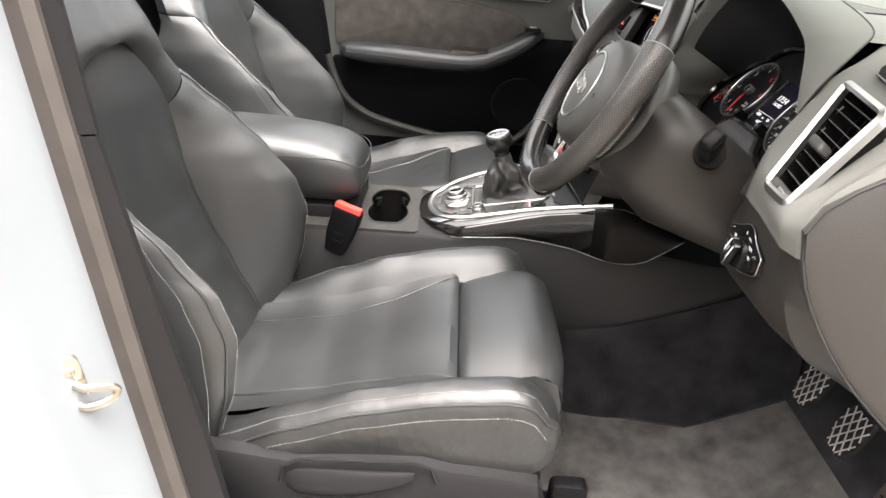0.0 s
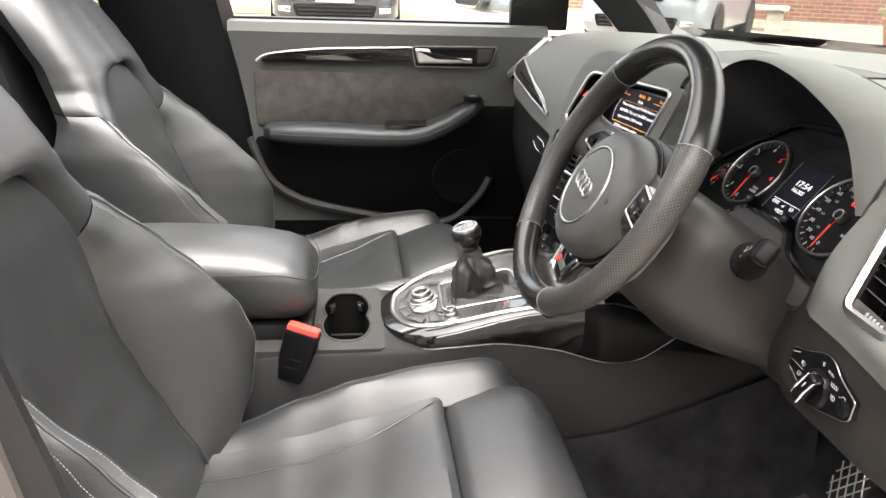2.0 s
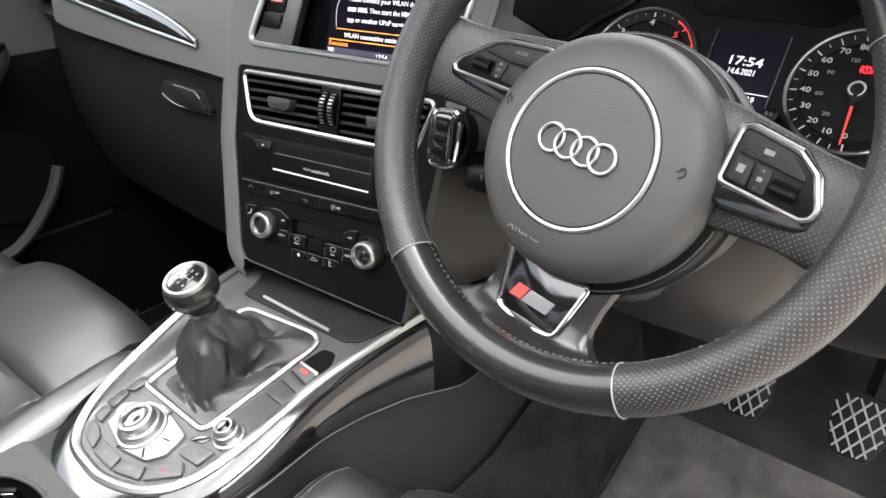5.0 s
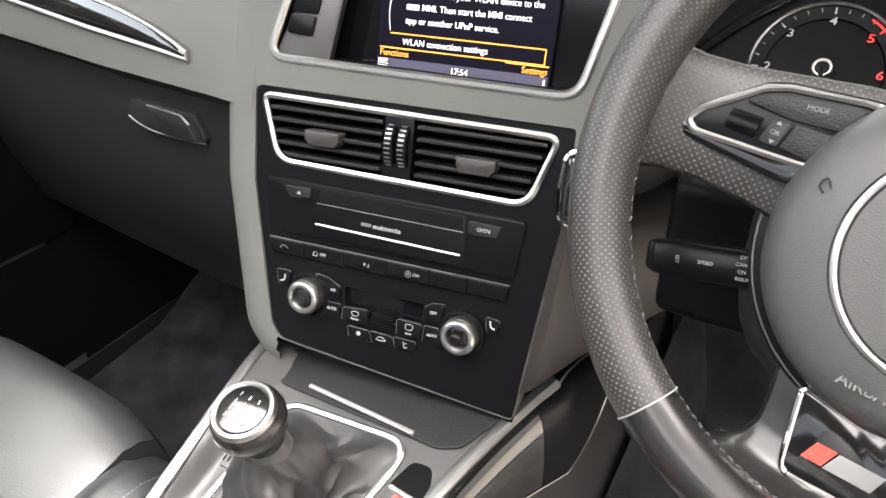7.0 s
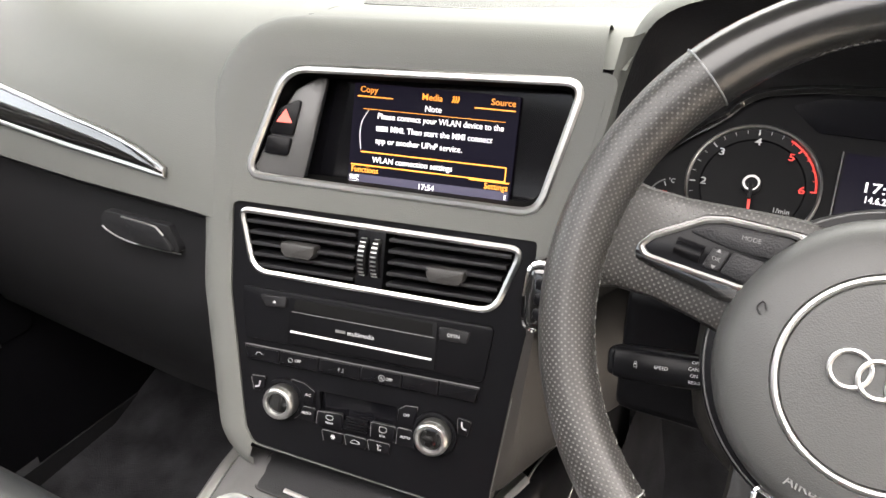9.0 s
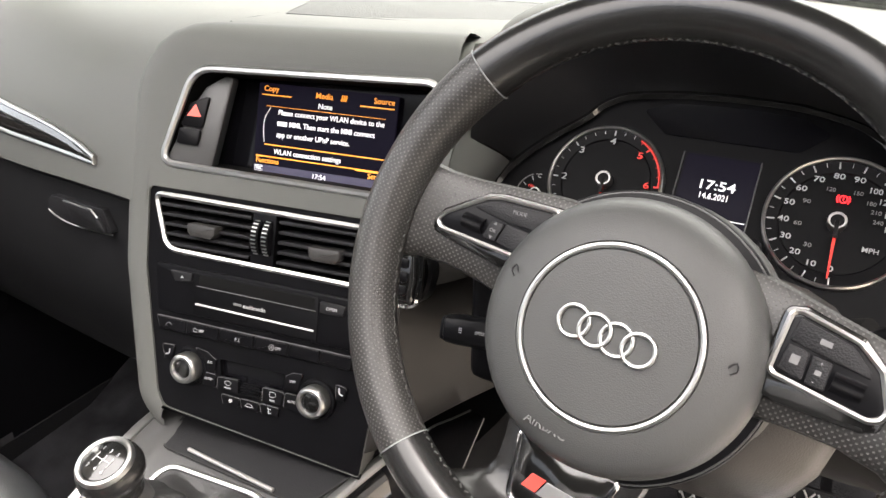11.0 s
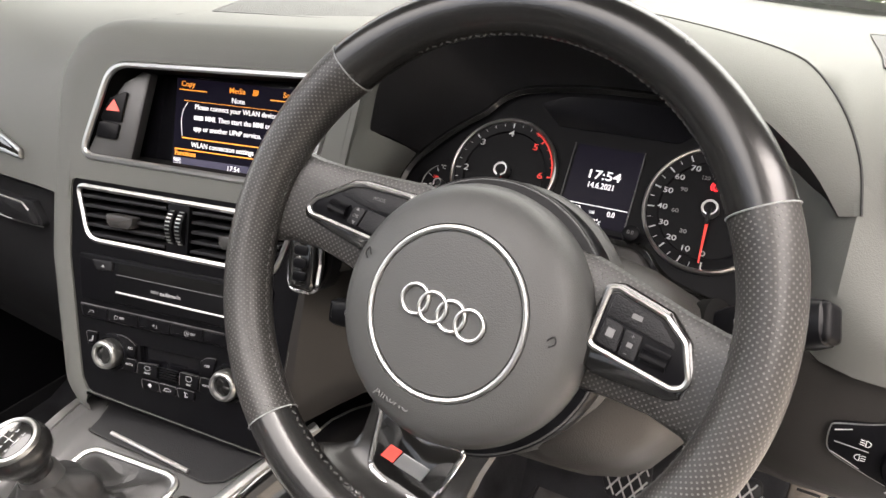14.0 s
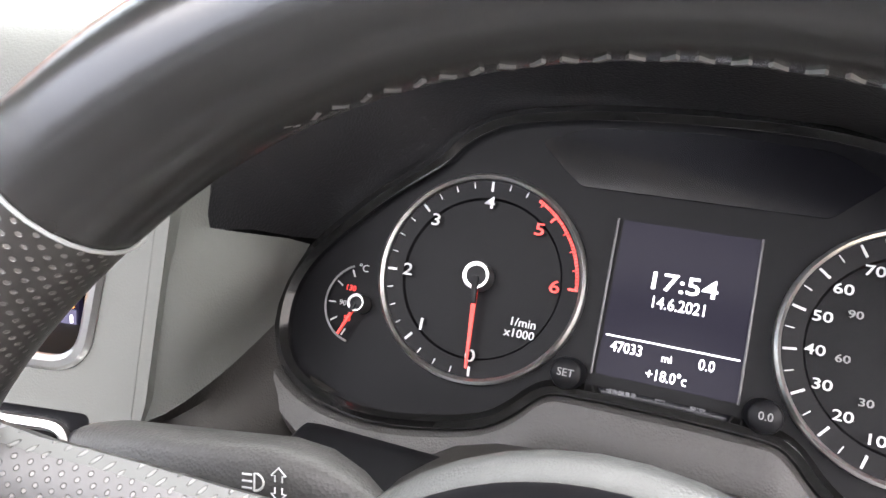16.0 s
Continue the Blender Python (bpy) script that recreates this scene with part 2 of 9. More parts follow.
MAT = material("worn_floor_mat", (0.068, 0.066, 0.064), 0.98, grain=1.0, grain_size=0.003, stain=0.45, stain_size=0.06, spec=0.1)
RUBBER = material("door_seal_rubber", (0.040, 0.035, 0.032), 0.6, grain=0.2, grain_size=0.002, stain=0.15, stain_size=0.05)
PAINT = material("white_car_paint", (0.172, 0.19, 0.205), 0.3, coat=0.8, stain=0.03, stain_size=0.3)
RED = material("red_plastic", (0.75, 0.06, 0.045), 0.42, stain=0.06, stain_size=0.01)
WHITE = material("printed_white", (0.38, 0.385, 0.385), 0.5, stain=0.03, stain_size=0.01)
DIM = material("printed_grey", (0.13, 0.13, 0.13), 0.5, stain=0.03, stain_size=0.01)
CREAM = material("white_cap", (0.7, 0.68, 0.66), 0.3, stain=0.05, stain_size=0.01)
REDPRINT = material("lit_red_marking", (0.7, 0.03, 0.02), 0.5, emit=(1.0, 0.05, 0.03), power=0.03, stain=0.03, stain_size=0.01)
NEEDLE = material("lit_red_needle", (0.55, 0.02, 0.012), 0.5, emit=(1.0, 0.06, 0.03), power=0.022, stain=0.03, stain_size=0.01)
REDLAMP = material("lit_warning_lamp", (0.8, 0.02, 0.02), 0.4, emit=(1.0, 0.02, 0.03), power=0.25)
DIAL = material("dial_black", (0.0028, 0.0028, 0.0034), 0.45, spec=0.08, grain=0.05, grain_size=0.001, stain=0.15, stain_size=0.02)
LCD = material("lit_dark_display", (0.003, 0.003, 0.005), 0.25, emit=(0.045, 0.035, 0.085), power=0.010, spec=0.05)
LCDBAR = material("lit_status_bar", (0.02, 0.02, 0.03), 0.25, emit=(0.13, 0.12, 0.2), power=0.05)
LITWHITE = material("lit_white_text", (0.8, 0.8, 0.8), 0.4, emit=(0.92, 0.93, 1.0), power=0.07)
LITORANGE = material("lit_orange_text", (0.8, 0.35, 0.05), 0.4, emit=(1.0, 0.33, 0.03), power=0.085)
SCREEN = material("display_glass", (0.004, 0.004, 0.005), 0.12, spec=0.25, stain=0.1, stain_size=0.05)


def glass(name, tint=(0.9, 0.95, 0.93)):
    m = bpy.data.materials.new(name)
    m.use_nodes = True
    nt = m.node_tree
    nt.nodes.remove(nt.nodes["Principled BSDF"])
    out = nt.nodes["Material Output"]
    mix, tr, gl, fr = (nt.nodes.new(k) for k in ("ShaderNodeMixShader", "ShaderNodeBsdfTransparent", "ShaderNodeBsdfGlossy", "ShaderNodeLayerWeight"))
    tr.inputs["Color"].default_value = rgb(tint)
    gl.inputs["Roughness"].default_value = 0.0
    fr.inputs["Blend"].default_value = 0.5
    pw, ml = nt.nodes.new("ShaderNodeMath"), nt.nodes.new("ShaderNodeMath")
    pw.operation, ml.operation = "POWER", "MULTIPLY_ADD"
    pw.inputs[1].default_value = 5.0
    ml.inputs[1].default_value, ml.inputs[2].default_value = 0.9, 0.04
    nt.links.new(fr.outputs["Facing"], pw.inputs[0])
    nt.links.new(pw.outputs[0], ml.inputs[0])
    nt.links.new(ml.outputs[0], mix.inputs[0])
    nt.links.new(tr.outputs[0], mix.inputs[1])
    nt.links.new(gl.outputs[0], mix.inputs[2])
    nt.links.new(mix.outputs[0], out.inputs["Surface"])
    return m


GLASS = glass("window_glass")
ROOF_GLASS = glass("unseen_roof_glass", (0.68, 0.70, 0.71))
REAR_GLASS = glass("dark_rear_glass", (0.22, 0.23, 0.24))
SCREEN_GLASS = glass("tinted_windscreen_glass", (0.48, 0.515, 0.50))


def perforate(m):
    """Rows of small pale holes pressed into the leather, by the mesh's UV in metres."""
    nt = m.node_tree
    b = nt.nodes["Principled BSDF"]
    uv = nt.nodes.new("ShaderNodeUVMap")
    sc = nt.nodes.new("ShaderNodeVectorMath")
    sc.operation = "MULTIPLY"
    sc.inputs[1].default_value = (1 / 0.0028, 1 / 0.0028, 0)
    rot = nt.nodes.new("ShaderNodeVectorRotate")
    rot.rotation_type = "Z_AXIS"
    rot.inputs["Angle"].default_value = radians(45)
    fra = nt.nodes.new("ShaderNodeVectorMath")
    fra.operation = "FRACTION"
    sub = nt.nodes.new("ShaderNodeVectorMath")
    sub.operation = "SUBTRACT"
    sub.inputs[1].default_value = (0.5, 0.5, 0)
    ln = nt.nodes.new("ShaderNodeVectorMath")
    ln.operation = "LENGTH"
    mr = nt.nodes.new("ShaderNodeMapRange")
    mr.inputs["From Min"].default_value, mr.inputs["From Max"].default_value = 0.17, 0.25
    mr.inputs["To Min"].default_value, mr.inputs["To Max"].default_value = 1.0, 0.0
    mix = nt.nodes.new("ShaderNodeMix")
    mix.data_type = "RGBA"
    mix.inputs["A"].default_value = rgb((0.021, 0.020, 0.019))
    mix.inputs["B"].default_value = rgb((0.085, 0.083, 0.079))
    bump = nt.nodes.new("ShaderNodeBump")
    bump.invert = True
    bump.inputs["Strength"].default_value = 0.6
    bump.inputs["Distance"].default_value = 0.0006
    for a, c in ((uv.outputs[0], sc.inputs[0]), (sc.outputs[0], rot.inputs["Vector"]), (rot.outputs[0], fra.inputs[0]), (fra.outputs[0], sub.inputs[0]),
                 (sub.outputs[0], ln.inputs[0]), (ln.outputs["Value"], mr.inputs["Value"]), (mr.outputs["Result"], mix.inputs["Factor"]),
                 (mix.outputs["Result"], b.inputs["Base Color"]), (mr.outputs["Result"], bump.inputs["Height"]), (bump.outputs["Normal"], b.inputs["Normal"])):
        nt.links.new(a, c)


perforate(PERF)

# ---- fitted frames of the cabin (metres; x to the car's right, y to its nose, z up) ----
Y10, L18 = radians(10), radians(18)
STACK = basis((0, 0, 0.88), (math.cos(Y10), math.sin(Y10), 0), (-math.sin(Y10) * math.sin(L18), math.cos(Y10) * math.sin(L18), math.cos(L18)))
CONSOLE = basis((0, -0.15, 0.766), (1, 0, 0), (0, math.cos(radians(6)), math.sin(radians(6))))
CLUSTER = basis((0.376, 0.205, 1.085), (1, 0, 0), (0, math.sin(radians(38)), math.cos(radians(38))))
WHEEL = basis((0.378, -0.050, 1.108), (1, 0, 0), (0, math.sin(radians(28)), math.cos(radians(28)))) @ pose(0, 0, 0, 0, 0, -9.6)


def plate(bm, outer, holes, z0, z1):
    """A flat plate with holes, from z0 (back) to z1 (face)."""
    edges = []
    for loop in [outer, *holes]:
        vs = [bm.verts.new((p[0], p[1], z1)) for p in loop]
        edges += [bm.edges.new((a, b)) for a, b in zip(vs, vs[1:] + vs[:1])]
    bmesh.ops.triangle_fill(bm, use_beauty=True, use_dissolve=False, edges=edges)
    faces = list(bm.faces)
    r = bmesh.ops.extrude_face_region(bm, geom=faces)
    bmesh.ops.translate(bm, vec=(0, 0, z0 - z1), verts=[v for v in r["geom"] if isinstance(v, bmesh.types.BMVert)])


# ---- ground and floor ----
GRAVEL = material("pale_driveway_gravel", (0.185, 0.168, 0.142), 0.95, grain=1.0, grain_size=0.03, stain=0.2, stain_size=0.6)
b = bm_new()
surf(b, [[(x, y, 0.35 * min(1, max(0, (math.hypot(x, y) - 2.5) / 5)) ** 1.5) for x in (-400, -30, -12, -9, -7, -5, -3.5, -2, 0, 2, 3.5, 5, 7, 9, 12, 30, 400)] for y in (-400, -30, -12, -9, -7, -5, -3.5, -2, 0, 2, 3.5, 5, 7, 9, 12, 20, 40, 400)])
tagged(fill(b, "ground", GRAVEL, smooth=False), "pale sandy gravel driveway under and round the car", "ground", kind="structure")

b = bm_new()
floor_rows = []
for y, z in ((-1.9, 0.40), (-0.9, 0.40), (-0.75, 0.38), (0.05, 0.38), (0.25, 0.40), (0.42, 0.48), (0.62, 0.68), (0.70, 0.85)):
    floor_rows.append([(x, y, z + dz) for x, dz in ((-0.80, 0.04), (-0.74, 0), (-0.3, 0), (0.0, 0.0), (0.3, 0), (0.74, 0), (0.80, 0.04))])
surf(b, floor_rows)
tagged(fill(b, "floor", CARPET), "charcoal carpet of the car floor, rising to the pedals", "floor", kind="structure")

b = bm_new()
def floor_z(y):
    return 0.38 if y < 0.05 else 0.38 + 0.10 * (y - 0.05) if y < 0.25 else 0.40 + 0.47 * (y - 0.25)
rows = []
for k in range(20):
    y = -0.25 + 0.68 * k / 19
    x0 = 0.165 + 0.0 * y if y < 0.02 else 0.165 + 0.085 * min(1, (y - 0.02) / 0.24) ** 0.7
    rows.append([(x0 + (0.70 - x0) * j / 8, y, floor_z(y) + (0.001 if j in (0, 8) else 0.008)) for j in (0, 0.15, 1, 2, 3, 4, 5, 6, 7, 8)])
surf(b, rows)
mat_thing = thing("floor_mat", "worn grey carpet floor mat before the driver's seat", "floor mat")
part("mat", b, MAT, mat_thing)
b = bm_new()
sweep(b, [Vector(r[1]) + Vector((0, 0, 0.0005)) for r in rows], circle(0.0022, 6))
part("mat_edge", b, DARK, mat_thing, "bound dark edge")

# ---- body: pillars, sill, roof, bulkhead, glass ----
b = bm_new()
roof_rows = []
for y, z in ((0.22, 1.47), (-0.05, 1.60), (-0.5, 1.645), (-1.2, 1.64), (-1.9, 1.58)):
    roof_rows.append([(x, y, z - 0.09 * (abs(x) / 0.66) ** 4) for x in (-0.66, -0.55, -0.3, 0, 0.3, 0.55, 0.66)])
ROOF = [roof_rows[0], roof_rows[1], *[[tuple(Vector(p).lerp(Vector(q), f)) for p, q in zip(roof_rows[1], roof_rows[2])] for f in (0.2,)], roof_rows[2], roof_rows[3], roof_rows[4]]
for up in (0.0, 0.035):
    lifted = [[Vector(p) + Vector((0, 0, up)) for p in r] for r in ROOF]
    surf(b, lifted[:3])
    surf(b, lifted[4:])
    for c0 in (0, 5):
        surf(b, [r[c0:c0 + 2] for r in lifted[2:5]])
HEADLINER = material("pale_headliner_cloth", (0.5, 0.49, 0.46), 0.95, grain=0.3, grain_size=0.003, stain=0.05, stain_size=0.3)
tagged(fill(b, "ceiling", HEADLINER), "pale cloth headliner under the car roof", "ceiling", kind="structure")
# Roof glass is out of view, added so daylight reaches seats and dash.
b = bm_new()
surf(b, [[Vector(p) + Vector((0, 0, 0.02)) for p in r[1:6]] for r in ROOF[2:5]])
tagged(fill(b, "window_roof", ROOF_GLASS), "unseen roof glass added to let daylight into the cabin", "window", kind="structure")


def pillar(name, path, prof, mat, label):
    b = bm_new()
    sweep(b, spline(path, 14), prof, up=(0, 1, 0))
    return tagged(fill(b, name, mat), label, "pillar", kind="structure")


# windscreen pillars
for s, side in ((-1, "left"), (1, "right")):
    pillar("pillar_front_" + side, [(s * 0.80, 0.50, 1.10), (s * 0.76, 0.36, 1.26), (s * 0.70, 0.12, 1.45), (s * 0.65, -0.10, 1.56)],
           [(-0.05, -0.05), (0.04, -0.05), (0.05, 0.03), (0.0, 0.07), (-0.05, 0.03)], DARK, "dark padded windscreen pillar beside the windscreen")
# left door pillar with its trim
b = bm_new()
surf(b, [[(x, y + dy, z) for x, y in ((-0.80, -0.58), (-0.72, -0.60), (-0.69, -0.66), (-0.69, -0.80), (-0.72, -0.88), (-0.80, -0.9))]
         for z, dy in ((0.38, 0.03), (0.62, 0.0), (0.90, -0.03), (1.15, -0.07), (1.35, -0.11), (1.56, -0.16))])
tagged(fill(b, "pillar_middle_left", BLACK), "dark plastic door pillar with a belt slot", "pillar", kind="structure")
# rear cabin walls
REAR = material("dark_rear_trim", (0.03, 0.03, 0.03), 0.7, grain=0.3, grain_size=0.002, stain=0.1, stain_size=0.2)
b = bm_new()
box(b, (0, -1.92, 0.85), (1.6, 0.04, 1.0))
tagged(fill(b, "wall_rear", REAR), "dark panel that closes the rear of the cabin", "wall", kind="structure")
for s, side in ((-1, "left"), (1, "right")):
    b = bm_new()
    box(b, (s * 0.79, -1.40, 0.78), (0.06, 1.04, 0.82))
    tagged(fill(b, "wall_rear_" + side, REAR), "dark rear door panel below its window", "wall", kind="structure")
    b = bm_new()
    sweep(b, [(s * 0.72, -0.15, 1.54), (s * 0.70, -0.9, 1.57), (s * 0.70, -1.9, 1.50)], circle(0.035, 8))
    tagged(fill(b, "roof_rail_" + side, DARK), "dark roof rail above the doors", "rail", kind="structure")

    # Rear panes stay out of view; their dark tint holds back light from behind.
    b = bm_new()
    surf(b, [[(s * (0.80 - 0.09 * t), y, 1.19 + 0.36 * t) for y in (-1.90, -1.4, -0.88)] for t in (0, 0.5, 1)])
    tagged(fill(b, "window_rear_" + side, REAR_GLASS), "unseen rear side window, darkened to cut light", "window", kind="structure")
b = bm_new()
surf(b, [[(x, -1.93 + 0.05 * t, 1.34 + 0.22 * t) for x in (-0.76, 0, 0.76)] for t in (0, 1)])
tagged(fill(b, "window_rear", REAR_GLASS), "unseen rear window, darkened to cut light", "window", kind="structure")

# right door pillar: white paint, rubber seal, dark inner trim
def bpillar_line(z):
    """y of the seal's front edge on the right door pillar at height z."""
    t = z - 0.9
    return -0.582 - 0.155 * t + 0.03 * t * t
b = bm_new()
rows = []
for k in range(14):
    z = 0.30 + 1.25 * k / 13
    y = bpillar_line(z)
    rows.append([(0.90, y - 0.30, z), (0.905, y - 0.16, z), (0.90, y - 0.11, z), (0.875, y - 0.085, z), (0.83, y - 0.075, z), (0.785, y - 0.056, z), (0.765, y - 0.046, z), (0.748, y - 0.042, z), (0.72, y - 0.05, z), (0.70, y - 0.16, z)])
surf(b, rows)
tagged(fill(b, "pillar_middle_right", PAINT), "white painted door pillar with a bright steel latch loop", "pillar", kind="structure")
b = bm_new()
path = [(0.738, bpillar_line(0.30 + 1.25 * k / 20) - 0.032, 0.30 + 1.25 * k / 20) for k in range(21)]
sweep(b, path, [(-0.012, -0.016), (0.004, -0.018), (0.014, -0.012), (0.006, -0.006), (0.012, 0.0), (0.016, 0.008), (0.008, 0.016), (-0.006, 0.016), (-0.014, 0.006)], up=(0, 1, 0))
tagged(fill(b, "door_seal", RUBBER), "brown-grey ribbed rubber door seal on the pillar", "seal", kind="structure")
b = bm_new()
surf(b, [[(0.738, bpillar_line(z) - 0.02, z), (0.730, bpillar_line(z) + 0.024 - 0.026 * max(0, z - 0.7) / 0.38, z), (0.712, bpillar_line(z) + 0.022 - 0.030 * max(0, z - 0.7) / 0.38, z), (0.69, bpillar_line(z) - 0.06, z), (0.69, bpillar_line(z) - 0.2, z)]
         for z in [0.42 + 0.66 * k / 8 for k in range(9)]])
tagged(fill(b, "pillar_trim_lower", DARK), "dark cloth-grained lower trim of the door pillar", "trim", kind="structure")
b = bm_new()
surf(b, [[(0.738, bpillar_line(z) - 0.02, z), (0.730, bpillar_line(z) - 0.000, z), (0.712, bpillar_line(z) - 0.006, z), (0.70, bpillar_line(z) - 0.08, z), (0.69, bpillar_line(z) - 0.2, z)]
         for z in [1.082 + 0.46 * k / 6 for k in range(7)]])
tagged(fill(b, "pillar_trim_upper", DARK), "dark grained upper trim of the door pillar", "trim", kind="structure")
# sill
b = bm_new()
sweep(b, [(0.80, -0.62, 0.40), (0.80, 0.45, 0.40), (0.80, 0.62, 0.46)], [(-0.06, -0.08), (0.09, -0.08), (0.09, 0.0), (0.05, 0.02), (0.0, 0.035), (-0.06, 0.03)])
tagged(fill(b, "door_sill", PAINT), "white painted door sill below the opening", "sill", kind="structure")
b = bm_new()
sweep(b, [(-0.80, -0.62, 0.40), (-0.80, 0.62, 0.44)], [(-0.09, -0.08), (0.06, -0.08), (0.06, 0.0), (0.0, 0.03), (-0.09, 0.0)])
tagged(fill(b, "left_sill", DARK), "dark sill trim under the closed door", "sill", kind="structure")
# left kick panel ahead of the door
b = bm_new()
surf(b, [[(-0.742, y, z) for z in (0.40, 0.6, 0.8, 1.0, 1.17)] for y in (0.10, 0.3, 0.5, 0.72)])
surf(b, [[(-0.80, y, z) for z in (0.40, 0.6, 0.8, 1.0, 1.17)] for y in (0.10, 0.3, 0.5, 0.72)])
tagged(fill(b, "kick_panel_left", BLACK), "dark carpeted side of the left footwell", "trim", kind="structure")
b = bm_new()
surf(b, [[(0.775, y, z) for z in (0.40, 0.5, 0.62)] for y in (0.42, 0.55, 0.72)])
tagged(fill(b, "kick_panel_right", CARPET), "dark carpeted side of the driver's footwell", "trim", kind="structure")
# bulkhead
b = bm_new()
box(b, (0, 0.74, 0.785), (1.6, 0.06, 0.77))
tagged(fill(b, "wall_front", CARPET), "dark bulkhead behind the pedals and dashboard", "wall", kind="structure")

# windscreen and bonnet
b = bm_new()
ws = []
for k in range(9):
    t = k / 8
    w = 0.76 - 0.12 * t
    ws.append([(x * w, 1.05 - 1.05 * t - 0.36 * (1 - 0.5 * t) * abs(x) ** 2.2, 1.14 + 0.43 * t - 0.02 * abs(x)) for x in (-1, -0.8, -0.5, -0.2, 0.2, 0.5, 0.8, 1)])
surf(b, ws)
tagged(fill(b, "window_windscreen", SCREEN_GLASS), "clear raked windscreen glass", "windscreen", kind="structure")

b = bm_new()
surf(b, [[Vector((x, 0.945 - 0.36 * abs(x / 0.76) ** 2.2, z)) + Vector((0, dy, 0)) for x in [-0.74 + 1.48 * k / 20 for k in range(21)]] for dy, z in ((-0.012, 1.180), (0.0, 1.190), (-0.02, 1.199), (-0.035, 1.204))])
tagged(fill(b, "windscreen_band", BLACK), "black printed band along the foot of the windscreen", "trim", kind="structure")

b = bm_new()
surf(b, [[(x, 1.13 + dy - 0.10 * abs(x / 0.76) ** 2.2, z - 0.05 * abs(x / 0.76) ** 3) for x in [-0.76 + 1.52 * k / 16 for k in range(17)]] for dy, z in ((0.0, 1.145), (0.012, 1.160), (0.05, 1.164), (0.4, 1.140), (0.9, 1.08), (1.15, 1.00), (1.2, 0.9))])
tagged(fill(b, "bonnet", PAINT), "white painted bonnet ahead of the windscreen", "bonnet", kind="structure")

# steel latch loop
latch = thing("door_latch_loop", "bright steel latch loop screwed to the white pillar", "door latch", basis((0.800, -0.640, 0.815), (-0.62, 0.78, 0.0), (0.04, 0.03, 1)))
b = bm_new()
prism(b, rounded([(-0.012, -0.046), (0.010, -0.046), (0.017, 0), (0.010, 0.046), (-0.012, 0.046), (-0.017, 0)], 0.010, 4), -0.004, 0.003, 0.0015)
part("base_plate", b, STEEL, latch)
b = bm_new()
sweep(b, spline([(0.002, 0.012, 0.0), (0.008, 0.012, 0.013), (0.022, 0.011, 0.018), (0.038, 0.007, 0.020), (0.041, 0.001, 0.020), (0.037, -0.006, 0.020), (0.022, -0.012, 0.018), (0.008, -0.014, 0.013), (0.002, -0.014, 0.0)], 26), circle(0.0045, 8))
part("loop", b, STEEL, latch)
for v in (-0.029, 0.029):
    b = bm_new()
    lathe(b, [(0.006, 0.002), (0.006, 0.005), (0.0045, 0.0062), (0.002, 0.0062), (0.0018, 0.004)], 10, Matrix.Translation((0, v, 0)))
    part("screw", b, STEEL, latch)
# small white cover on the pillar
cap = thing("pillar_cover", "small white plastic cover on the door pillar", "cover", basis((0.905, -0.735, 0.83), (0.2, 0.98, 0), (0, 0, 1)))
b = bm_new()
box(b, (0, 0, 0.004), (0.03, 0.034, 0.008), 0.002)
part("cover_plate", b, CREAM, cap)
b = bm_new()
box(b, (0.003, 0, 0.009), (0.012, 0.018, 0.004), 0.001)
part("button", b, CREAM, cap)

